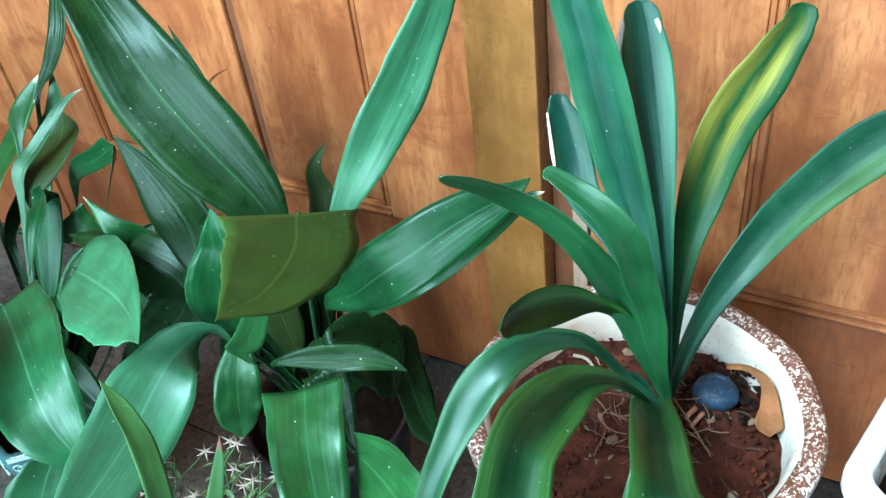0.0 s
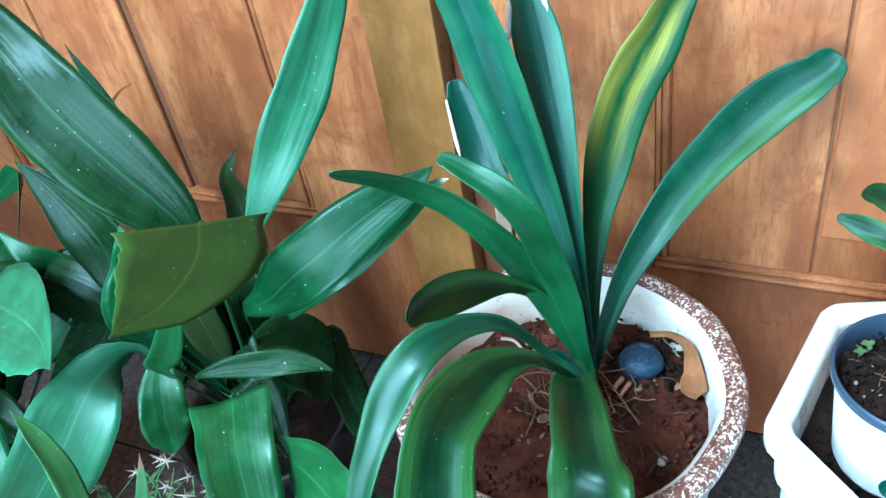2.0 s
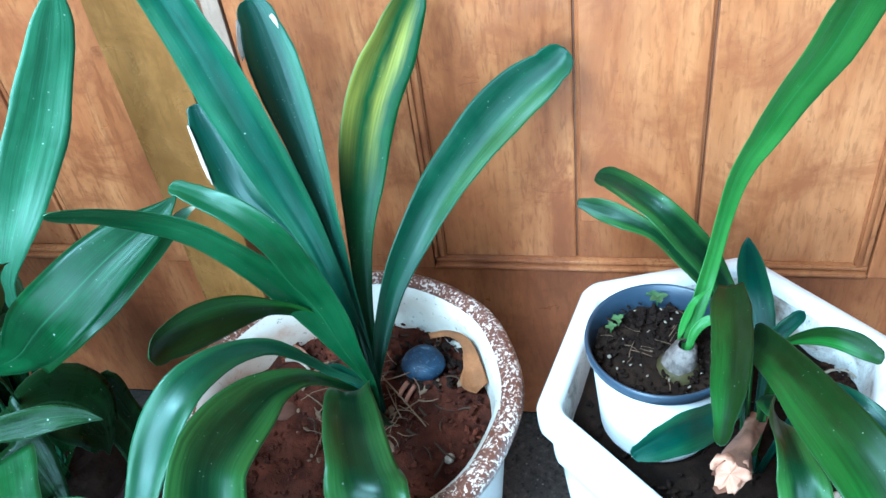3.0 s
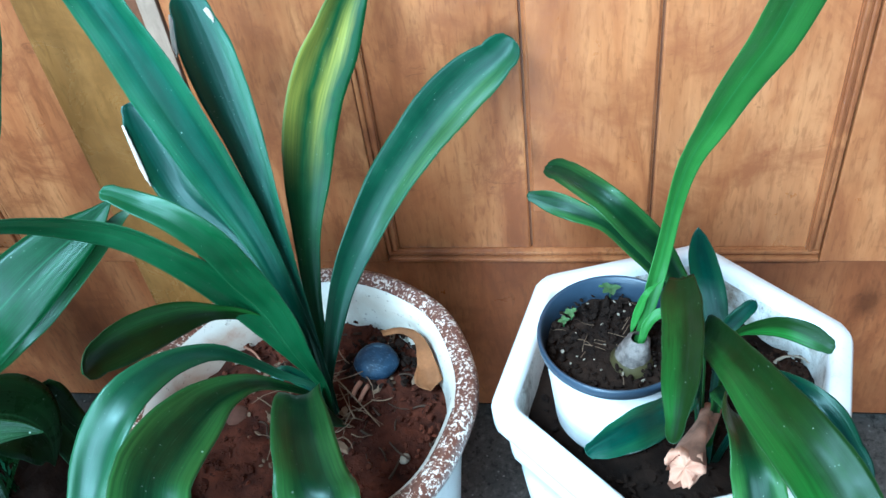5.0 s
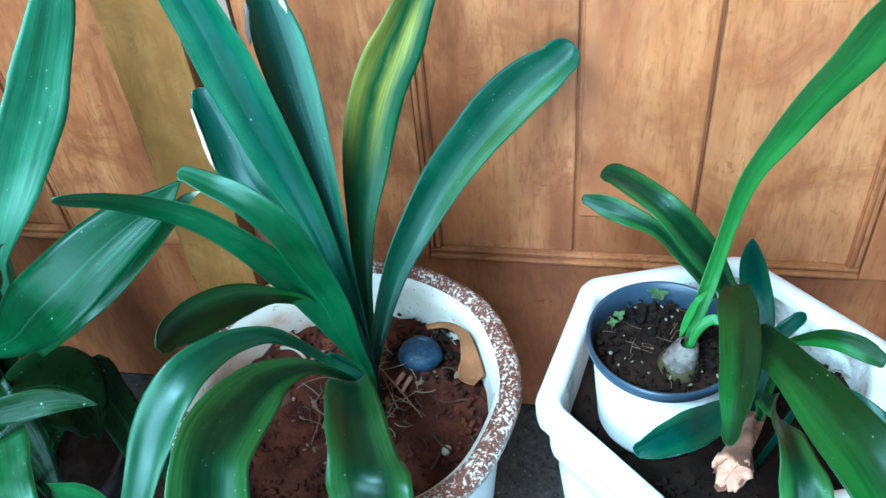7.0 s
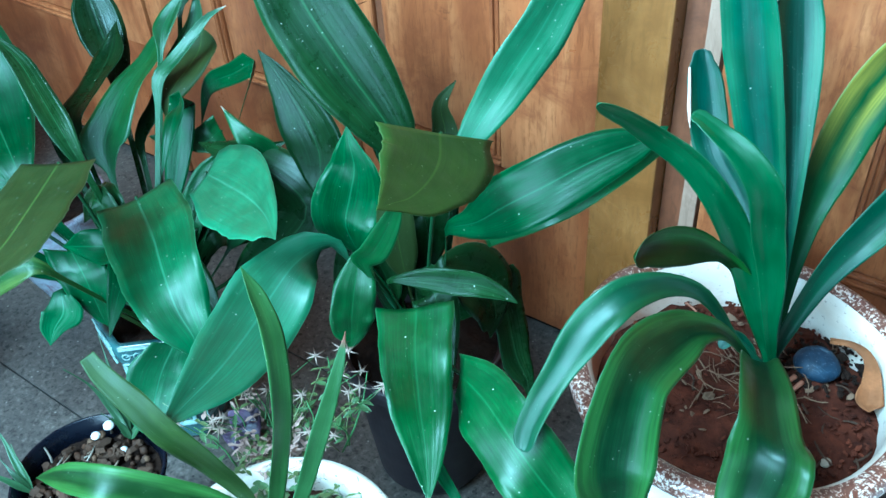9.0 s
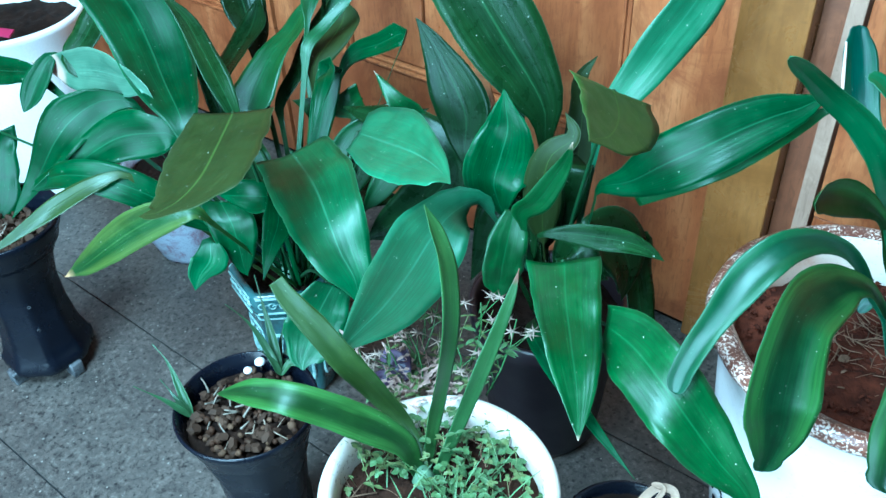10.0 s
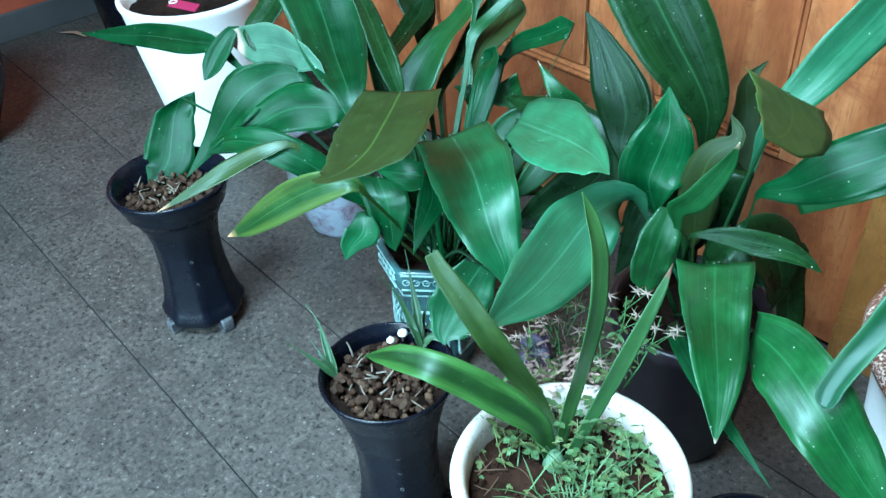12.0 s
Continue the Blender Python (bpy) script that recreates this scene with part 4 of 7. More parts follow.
def green_hexagonal_pot():
    t = pot_thing("green_hexagonal_pot", -0.684, 0.121, "green glazed hexagonal pot with relief panels")
    six = polygon_radius(6, radians(-78))
    part("body", lathe([(0.001, 0.001), (0.066, 0.001), (0.070, 0.01), (0.073, 0.03), (0.078, 0.16), (0.080, 0.195), (0.088, 0.202), (0.092, 0.212), (0.092, 0.236), (0.089, 0.241), (0.080, 0.241), (0.078, 0.236), (0.074, 0.19)], 96, six), CELADON, t)
    for k in range(6):
        a = radians(-78 + 30 + 60 * k)
        for z0, z1, d in ((0.045, 0.052, 0.0), (0.145, 0.152, 0.0)):
            bm = bmesh.new()
            box(bm, -0.027, 0.027, -0.003, 0.003, z0, z1, 0.0015)
            bmesh.ops.transform(bm, matrix=Matrix.Translation((0.0655 * math.cos(a), 0.0655 * math.sin(a), 0)) @ Matrix.Rotation(a + math.pi / 2, 4, "Z"), verts=bm.verts)
            part("relief_band", bm, CELADON_PALE, t, smooth=False)
        for s in (-1, 1):
            bm = bmesh.new()
            box(bm, s * 0.026 - 0.003, s * 0.026 + 0.003, -0.003, 0.003, 0.053, 0.144, 0.0015)
            bmesh.ops.transform(bm, matrix=Matrix.Translation((0.0655 * math.cos(a), 0.0655 * math.sin(a), 0)) @ Matrix.Rotation(a + math.pi / 2, 4, "Z"), verts=bm.verts)
            part("relief_band", bm, CELADON_PALE, t, smooth=False)
        for j in range(5):
            ring = lathe([(0.0042, 0.0), (0.0054, 0.0013), (0.0066, 0.0), (0.0054, -0.0013)], 12, closed=True)
            stick(ring, (0.0, 0.0, 0.0), (0.0105, 0.003, 0.0), 0.0011, 5, 0.002)
            bmesh.ops.transform(ring, matrix=Matrix.Rotation(a, 4, "Z") @ Matrix.Translation((0.0800, -0.032 + 0.016 * j, 0.222)) @ Matrix.Rotation(radians(90), 4, "Z") @ Matrix.Rotation(radians(90), 4, "X"), verts=ring.verts)
            part("relief_scroll", ring, CELADON_PALE, t)
        for z0, r0 in ((0.2075, 0.0803), (0.2365, 0.0803), (0.1875, 0.0703)):
            bm = bmesh.new()
            box(bm, -0.040, 0.040, -0.0014, 0.0014, z0 - 0.0013, z0 + 0.0013, 0.0008)
            bmesh.ops.transform(bm, matrix=Matrix.Translation((r0 * math.cos(a), r0 * math.sin(a), 0)) @ Matrix.Rotation(a + math.pi / 2, 4, "Z"), verts=bm.verts)
            part("relief_band", bm, CELADON_PALE, t, smooth=False)
        for j in range(9):
            bm = bmesh.new()
            stick(bm, (-0.020 + 0.005 * j, -0.0008, 0.058 + 0.008 * (j % 3)), (-0.018 + 0.004 * j, -0.0008, 0.118 + 0.01 * ((j * 2) % 3)), 0.0014, 5, 0.006 * (-1) ** j)
            bmesh.ops.transform(bm, matrix=Matrix.Translation((0.0665 * math.cos(a), 0.0665 * math.sin(a), 0)) @ Matrix.Rotation(a + math.pi / 2, 4, "Z"), verts=bm.verts)
            part("relief_stem", bm, CELADON_PALE, t)
    part("soil", soil_disc(0.079, 0.212, 31.0, 0.008, 0.0, six), DARK_SOIL, t)
    return t


CELADON = dirty_white("celadon_glaze", (0.032, 0.085, 0.088), (0.010, 0.028, 0.032), 0.8, 0.25, 30.0)
CELADON_PALE = dirty_white("pale_celadon_glaze", (0.28, 0.42, 0.40), (0.06, 0.13, 0.13), 0.8, 0.25, 60.0)

glazed_planter = big_glazed_pot()
hex_planter = hexagonal_planter()
small_pot = nursery_pot()
weed_pot = round_white_pot()
orchid_pot = black_orchid_pot("black_orchid_pot", -0.466, -0.140, "black plastic orchid pot with bark chips")
flared_pot = trumpet_pot()
green_pot = green_hexagonal_pot()


def simple_pot(name, x, y, prof, material, soil_r, soil_z, label, shape=None, sides=64, soil=None):
    t = pot_thing(name, x, y, label)
    part("body", lathe(prof, sides, shape), material, t)
    part("soil", soil_disc(soil_r, soil_z, x * 3 + y, 0.008, 0.0, shape), soil or DARK_SOIL, t)
    return t


aspidistra_pot = simple_pot("dark_plastic_pot", -0.29, 0.27, [(0.001, 0.001), (0.075, 0.001), (0.085, 0.02), (0.104, 0.22), (0.113, 0.235), (0.115, 0.262), (0.111, 0.265), (0.105, 0.262), (0.100, 0.22)], PURPLE_BLACK, 0.102, 0.238, "purplish black plastic pot hidden under broad leaves")
low_pot = simple_pot("low_black_pot", -0.045, 0.085, [(0.001, 0.001), (0.06, 0.001), (0.065, 0.01), (0.082, 0.10), (0.088, 0.108), (0.089, 0.122), (0.086, 0.125), (0.082, 0.122), (0.076, 0.09)], BLACK_PLASTIC, 0.079, 0.105, "low round black plastic pot")
white_pot = simple_pot("tall_white_pot", -1.55, 0.20, [(0.001, 0.001), (0.085, 0.001), (0.092, 0.01), (0.124, 0.21), (0.143, 0.33), (0.152, 0.395), (0.157, 0.408), (0.158, 0.416), (0.155, 0.421), (0.148, 0.420), (0.144, 0.41), (0.138, 0.36)], WHITE_PLASTIC, 0.142, 0.385, "tall tapering round white pot")
PORCELAIN = dirty_white("blue_white_porcelain", (0.36, 0.42, 0.50), (0.20, 0.12, 0.16), 0.95, 0.2, 26.0)
porcelain_pot = simple_pot("porcelain_pot", -1.13, 0.235, [(0.001, 0.001), (0.068, 0.001), (0.072, 0.01), (0.092, 0.07), (0.101, 0.13), (0.098, 0.18), (0.104, 0.19), (0.104, 0.20), (0.097, 0.20), (0.093, 0.18)], PORCELAIN, 0.094, 0.175, "blue and white porcelain pot with mauve stains")
blue_vase = simple_pot("blue_black_vase", -2.13, -0.29, [(0.001, 0.001), (0.12, 0.001), (0.13, 0.02), (0.19, 0.15), (0.21, 0.28), (0.19, 0.40), (0.17, 0.44), (0.18, 0.46), (0.165, 0.46), (0.155, 0.44), (0.16, 0.40)], BLUE_BLACK, 0.158, 0.40, "large dark blue glazed vase")
black_bin = simple_pot("black_tub", -2.40, 0.41, [(0.001, 0.001), (0.12, 0.001), (0.125, 0.01), (0.15, 0.28), (0.155, 0.29), (0.15, 0.295), (0.143, 0.28)], BLACK_PLASTIC, 0.14, 0.25, "black plastic tub in the dark corner")

# ---- plants ----
clivia = thing("clivia", (0.145, 0.303, 0.368), "dark green clivia with long strap leaves in a glazed planter", "plant", "potted plants")
amaryllis = thing("amaryllis", (0.447, 0.300, 0.484), "amaryllis bulb with one tall green leaf in a small pot", "plant", "potted plants")
young_clivia = thing("young_clivia", (0.52, 0.27, 0.373), "young clivia with short dark strap leaves", "plant", "potted plants")
aspidistra = thing("aspidistra", (-0.29, 0.27, 0.238), "cast iron plant with broad glossy dark green leaves", "plant", "potted plants")
leafy_aspidistra = thing("aspidistra", (-0.66, 0.12, 0.212), "cast iron plant with drooping leaves and browned tips", "plant", "potted plants")
bulb_plant = thing("bulb_plant", (-0.215, -0.10, 0.302), "bulb plant with four thick strap leaves among weeds", "plant", "potted plants")
blade(clivia, CLIVIA_TEAL, ((0.148, 0.307, 0.360), (0.139, 0.327, 0.420), (0.119, 0.349, 0.500), (0.095, 0.369, 0.573), (0.076, 0.379, 0.622), (0.060, 0.383, 0.672), (0.044, 0.385, 0.730), (0.033, 0.385, 0.775), (0.022, 0.384, 0.812), (0.013, 0.384, 0.844), (0.005, 0.393, 0.863), (0.001, 0.400, 0.873)), (0.008, 0.010, 0.018, 0.030, 0.043, 0.050, 0.053, 0.049, 0.043, 0.043, 0.034, 0.000), (3, -2, -12, -13, -17, -15, -14, -16, -18, 11, 19, 19), slants=(-0.0, -0.0, -0.1, -0.2, -0.3, -0.1, -0.1, -0.2, -0.2, -0.1, -0.0, 0.0), rounded=True)
blade(clivia, CLIVIA_TEAL, ((0.146, 0.298, 0.360), (0.140, 0.325, 0.423), (0.123, 0.363, 0.520), (0.109, 0.389, 0.584), (0.093, 0.413, 0.642), (0.078, 0.433, 0.689), (0.065, 0.452, 0.730), (0.056, 0.465, 0.758), (0.048, 0.473, 0.776)), (0.006, 0.008, 0.010, 0.020, 0.033, 0.046, 0.049, 0.036, 0.000), (11, 8, 0, -11, 9, 9, 12, 12, 12), slants=(0.0, -0.0, -0.0, -0.0, -0.3, -0.3, -0.2, -0.2, 0.0), rounded=True)
blade(clivia, DRY_EDGE, ((0.068, 0.469, 0.761), (0.071, 0.468, 0.756), (0.073, 0.467, 0.752), (0.074, 0.465, 0.749)), (0.004, 0.005, 0.003, 0.000), (-3, -2, -4, -4), slants=(0.1, 0.0, 0.4, 0.0), name="dry_edge", cup=0)
blade(clivia, DRY_EDGE, ((0.039, 0.458, 0.762), (0.040, 0.451, 0.750), (0.041, 0.445, 0.739), (0.042, 0.443, 0.735), (0.041, 0.439, 0.729)), (0.003, 0.005, 0.007, 0.006, 0.000), (1, 1, 1, -1, -1), slants=(0.2, 0.2, 0.1, 0.5, 0.0), name="dry_edge", cup=0)
blade(clivia, CLIVIA_GREEN, ((0.151, 0.302, 0.360), (0.115, 0.355, 0.460), (0.063, 0.388, 0.548), (0.021, 0.397, 0.599), (0.005, 0.410, 0.633), (-0.008, 0.421, 0.667), (-0.014, 0.426, 0.683), (-0.016, 0.429, 0.690)), (0.007, 0.009, 0.025, 0.036, 0.041, 0.035, 0.020, 0.000), (-9, -15, -13, -16, 7, 7, 5, 5), slants=(-0.0, -0.2, -0.0, -0.2, -0.1, -0.1, -0.2, 0.0), rounded=True)
blade(clivia, DRY_EDGE, ((-0.021, 0.412, 0.676), (-0.016, 0.405, 0.659), (-0.011, 0.398, 0.641), (-0.007, 0.393, 0.629), (-0.004, 0.390, 0.621)), (0.002, 0.003, 0.004, 0.003, 0.000), (-6, -11, -13, -15, -15), slants=(-0.1, 0.2, 0.4, 0.6, 0.0), name="dry_edge", cup=0)
blade(clivia, CLIVIA_YELLOW, ((0.142, 0.311, 0.360), (0.139, 0.338, 0.408), (0.130, 0.376, 0.479), (0.126, 0.415, 0.537), (0.128, 0.453, 0.585), (0.137, 0.478, 0.632), (0.156, 0.505, 0.683), (0.173, 0.528, 0.718), (0.185, 0.543, 0.740), (0.185, 0.551, 0.754)), (0.005, 0.007, 0.017, 0.028, 0.050, 0.057, 0.060, 0.043, 0.033, 0.000), (21, 18, 22, 11, 10, 15, 14, 17, 11, 11), slants=(0.0, 0.0, 0.0, 0.1, 0.0, 0.3, 0.4, 0.7, 0.2, 0.0), rounded=True)
blade(clivia, CLIVIA_STRIPED, ((0.140, 0.297, 0.360), (0.140, 0.324, 0.399), (0.147, 0.356, 0.444), (0.161, 0.392, 0.491), (0.186, 0.432, 0.532), (0.216, 0.475, 0.569), (0.257, 0.519, 0.607), (0.291, 0.543, 0.632), (0.319, 0.558, 0.649), (0.334, 0.570, 0.662)), (0.006, 0.007, 0.019, 0.028, 0.038, 0.048, 0.058, 0.055, 0.041, 0.000), (-7, 0, 17, 18, -7, -8, -6, -6, -7, -7), slants=(-0.0, 0.0, 0.1, 0.3, 0.5, 0.6, 0.3, 0.3, 0.1, 0.0), rounded=True)
blade(clivia, CLIVIA_BRIGHT, ((0.145, 0.299, 0.360), (0.144, 0.307, 0.421), (0.129, 0.308, 0.465), (0.104, 0.301, 0.539), (0.087, 0.286, 0.594), (0.067, 0.267, 0.646), (0.043, 0.258, 0.675), (0.019, 0.243, 0.698), (0.003, 0.213, 0.728), (-0.008, 0.175, 0.759)), (0.005, 0.007, 0.023, 0.029, 0.030, 0.033, 0.030, 0.026, 0.020, 0.000), (-15, -23, -27, 1, 7, -14, -11, -11, -9, -9), slants=(-0.0, -0.1, -0.2, -0.0, -0.0, -0.2, -0.4, -0.2, -0.1, 0.0), rounded=True)
blade(clivia, CLIVIA_BRIGHT, ((0.140, 0.300, 0.360), (0.147, 0.305, 0.420), (0.137, 0.304, 0.473), (0.127, 0.301, 0.540), (0.117, 0.283, 0.607), (0.110, 0.262, 0.668), (0.088, 0.258, 0.697), (0.063, 0.259, 0.711), (0.049, 0.259, 0.718), (0.040, 0.258, 0.721)), (0.005, 0.006, 0.013, 0.027, 0.030, 0.031, 0.023, 0.019, 0.015, 0.000), (-4, -9, 15, -9, 6, 5, 22, 58, 59, 59), slants=(0.0, -0.0, 0.0, -0.1, -0.0, -0.1, -0.7, -0.7, -0.5, 0.0), rounded=True)
blade(clivia, CLIVIA_FRESH, ((0.144, 0.302, 0.360), (0.141, 0.315, 0.411), (0.127, 0.319, 0.445), (0.107, 0.319, 0.489), (0.097, 0.300, 0.537), (0.086, 0.270, 0.574), (0.076, 0.241, 0.600), (0.067, 0.209, 0.622), (0.058, 0.178, 0.639), (0.052, 0.155, 0.649), (0.051, 0.138, 0.652)), (0.004, 0.005, 0.013, 0.021, 0.019, 0.012, 0.027, 0.035, 0.036, 0.029, 0.000), (3, -7, 16, 3, -16, 42, 58, 66, 60, 52, 52), rounded=True)
blade(clivia, CLIVIA_SHEEN, ((0.145, 0.298, 0.360), (0.138, 0.314, 0.408), (0.103, 0.309, 0.440), (0.086, 0.287, 0.489), (0.069, 0.272, 0.518), (0.050, 0.246, 0.539), (0.034, 0.216, 0.550), (0.021, 0.188, 0.551), (0.009, 0.165, 0.537), (0.001, 0.145, 0.519), (-0.007, 0.123, 0.493), (-0.015, 0.106, 0.464), (-0.020, 0.090, 0.433), (-0.019, 0.081, 0.414)), (0.003, 0.004, 0.010, 0.012, 0.016, 0.022, 0.031, 0.037, 0.043, 0.038, 0.028, 0.027, 0.025, 0.000), (28, 15, -2, -7, 13, 41, 54, 72, 93, 78, 67, 80, 81, 81), slants=(0.3, 0.0, -0.0, -0.0, -0.0, -0.0, -0.0, -0.1, -0.0, -0.0, 0.0, -0.0, -0.0, 0.0), rounded=True)
blade(clivia, CLIVIA_OLIVE, ((0.137, 0.311, 0.360), (0.132, 0.309, 0.401), (0.115, 0.279, 0.461), (0.101, 0.251, 0.499), (0.086, 0.218, 0.521), (0.080, 0.181, 0.537), (0.075, 0.145, 0.547), (0.074, 0.113, 0.548), (0.087, 0.051, 0.499), (0.091, 0.050, 0.462), (0.091, 0.051, 0.424), (0.089, 0.049, 0.404)), (0.004, 0.005, 0.009, 0.016, 0.038, 0.056, 0.062, 0.064, 0.071, 0.054, 0.029, 0.000), (30, 25, 38, 73, 98, 94, 96, 93, 107, 111, 103, 103), slants=(0.1, 0.1, 0.0, 0.0, 0.0, -0.0, -0.0, -0.2, -0.0, -0.0, 0.0, 0.0), rounded=True)
blade(clivia, CLIVIA_OLIVE, ((0.151, 0.307, 0.360), (0.140, 0.267, 0.466), (0.154, 0.225, 0.491), (0.169, 0.187, 0.500), (0.183, 0.156, 0.497), (0.191, 0.137, 0.487), (0.191, 0.120, 0.443), (0.192, 0.097, 0.418), (0.194, 0.089, 0.409)), (0.028, 0.034, 0.050, 0.056, 0.062, 0.076, 0.068, 0.049, 0.000), (-45, -225, -230, -234, -236, -186, -197, -183, -183), slants=(-0.1, 0.0, -0.1, -0.1, -0.2, -0.1, -0.0, -0.1, 0.0), rounded=True)
leaf(clivia, CLIVIA_GREEN, "strap", 0.015, ((0.147, 0.3, 0.36), (0.118, 0.318, 0.42), (0.1, 0.315, 0.435), (0.091, 0.307, 0.42)), 0, grow=0.3)
blade(amaryllis, AMARYLLIS_GREEN, ((0.447, 0.299, 0.480), (0.457, 0.317, 0.512), (0.466, 0.335, 0.546), (0.473, 0.345, 0.580), (0.478, 0.339, 0.636), (0.483, 0.322, 0.689), (0.493, 0.301, 0.738), (0.503, 0.265, 0.799), (0.509, 0.234, 0.843), (0.511, 0.208, 0.881), (0.512, 0.182, 0.914), (0.511, 0.161, 0.941), (0.511, 0.149, 0.959), (0.513, 0.142, 0.969)), (0.006, 0.008, 0.019, 0.014, 0.014, 0.017, 0.023, 0.026, 0.027, 0.028, 0.027, 0.022, 0.014, 0.000), (-17, -19, 17, 6, 3, 4, -5, -12, -14, 1, 13, 13, 13, 13), rounded=True)
leaf(amaryllis, AMARYLLIS_GREEN, "lance", 0.008, ((0.44, 0.303, 0.48), (0.453, 0.32, 0.53), (0.459, 0.322, 0.548), (0.471, 0.331, 0.553)), 0)
leaf(amaryllis, AMARYLLIS_GREEN, "strap", 0.009, ((0.453, 0.297, 0.502), (0.460, 0.305, 0.527), (0.471, 0.308, 0.538), (0.486, 0.303, 0.538)), 0)
blade(young_clivia, CLIVIA_OLIVE, ((0.514, 0.262, 0.370), (0.511, 0.347, 0.467), (0.511, 0.357, 0.478), (0.477, 0.381, 0.536), (0.453, 0.373, 0.577), (0.429, 0.371, 0.608), (0.405, 0.392, 0.614), (0.383, 0.422, 0.607), (0.369, 0.434, 0.601)), (0.006, 0.007, 0.011, 0.027, 0.030, 0.026, 0.027, 0.023, 0.000), (18, 18, 18, -3, -8, 9, 20, 10, 10), slants=(0.0, 0.0, 0.2, -0.0, -0.1, -0.2, -0.0, -0.0, 0.0), rounded=True)
blade(young_clivia, CLIVIA_OLIVE, ((0.527, 0.273, 0.370), (0.487, 0.384, 0.472), (0.482, 0.397, 0.483), (0.449, 0.408, 0.522), (0.422, 0.404, 0.558), (0.394, 0.408, 0.571), (0.372, 0.417, 0.574), (0.357, 0.423, 0.575), (0.351, 0.424, 0.575)), (0.007, 0.008, 0.011, 0.014, 0.014, 0.022, 0.022, 0.011, 0.000), (7, 7, 7, -1, -10, 1, -24, -20, -20), slants=(0.0, 0.0, 0.0, 0.0, -0.0, 0.4, 0.2, 0.0, 0.0), rounded=True)
blade(young_clivia, CLIVIA_GREEN, ((0.519, 0.268, 0.370), (0.530, 0.333, 0.445), (0.531, 0.340, 0.453), (0.527, 0.361, 0.482), (0.519, 0.374, 0.512), (0.510, 0.373, 0.548), (0.505, 0.369, 0.574), (0.504, 0.370, 0.581)), (0.007, 0.009, 0.017, 0.024, 0.030, 0.024, 0.011, 0.000), (-5, -5, -5, -25, -32, -20, -17, -17), slants=(0.0, 0.0, -0.0, -0.1, -0.2, -0.1, -0.1, 0.0))
blade(young_clivia, CLIVIA_FRESH, ((0.483, 0.296, 0.593), (0.479, 0.264, 0.601), (0.475, 0.209, 0.612), (0.470, 0.170, 0.610), (0.466, 0.146, 0.601), (0.463, 0.133, 0.596)), (0.019, 0.032, 0.030, 0.026, 0.014, 0.000), (40, 24, 29, 35, 39, 39), slants=(0.1, 0.1, 0.1, 0.1, 0.2, 0.0), rounded=True)
stalk(young_clivia, ((0.514, 0.274, 0.370), (0.499, 0.286, 0.500), (0.484, 0.299, 0.590)))
blade(young_clivia, CLIVIA_FRESH, ((0.515, 0.273, 0.370), (0.505, 0.279, 0.527), (0.504, 0.279, 0.544), (0.509, 0.185, 0.619), (0.521, 0.140, 0.635), (0.532, 0.107, 0.642), (0.546, 0.081, 0.636), (0.557, 0.061, 0.624), (0.567, 0.047, 0.609), (0.573, 0.039, 0.599)), (0.005, 0.006, 0.030, 0.030, 0.040, 0.043, 0.047, 0.044, 0.033, 0.000), (-122, -122, -122, -161, -163, -174, -186, -163, -162, -162), slants=(0.0, 0.0, -0.1, 0.0, 0.0, 0.0, -0.1, -0.1, -0.1, 0.0), rounded=True)
blade(young_clivia, CLIVIA_FRESH, ((0.518, 0.271, 0.370), (0.529, 0.289, 0.509), (0.530, 0.292, 0.525), (0.545, 0.277, 0.554), (0.562, 0.262, 0.571), (0.580, 0.253, 0.571), (0.591, 0.247, 0.568), (0.595, 0.245, 0.568)), (0.007, 0.008, 0.005, 0.012, 0.019, 0.019, 0.013, 0.000), (-26, -26, -26, -65, -74, -93, -96, -96), slants=(0.0, 0.0, -0.0, -0.0, 0.0, 0.3, 0.2, 0.0), rounded=True)
blade(young_clivia, CLIVIA_GREEN, ((0.519, 0.263, 0.370), (0.529, 0.319, 0.481), (0.530, 0.325, 0.493), (0.537, 0.327, 0.507), (0.547, 0.328, 0.522), (0.553, 0.328, 0.532)), (0.006, 0.008, 0.012, 0.016, 0.013, 0.000), (-38, -38, -38, -20, -35, -35), slants=(0.0, 0.0, -0.1, -0.0, -0.0, 0.0), rounded=True)
blade(young_clivia, CLIVIA_GREEN, ((0.519, 0.262, 0.370), (0.505, 0.271, 0.459), (0.504, 0.272, 0.469), (0.472, 0.237, 0.488), (0.446, 0.210, 0.505), (0.423, 0.197, 0.503), (0.410, 0.191, 0.500), (0.406, 0.188, 0.498)), (0.004, 0.005, 0.013, 0.033, 0.037, 0.026, 0.014, 0.000), (60, 60, 60, 47, 46, 56, 56, 56), slants=(0.0, 0.0, 0.1, -0.0, -0.0, -0.2, -0.4, 0.0), rounded=True)
blade(young_clivia, CLIVIA_OLIVE, ((0.520, 0.277, 0.370), (0.520, 0.269, 0.471), (0.520, 0.269, 0.483), (0.522, 0.209, 0.524), (0.527, 0.173, 0.529), (0.532, 0.157, 0.516), (0.536, 0.142, 0.497), (0.538, 0.128, 0.481), (0.541, 0.122, 0.474)), (0.007, 0.009, 0.020, 0.025, 0.041, 0.037, 0.043, 0.027, 0.000), (-13, -13, -13, 139, 129, 185, 184, 185, 185), slants=(0.0, 0.0, -0.0, -0.0, -0.3, -0.3, -0.1, -0.1, 0.0), rounded=True)
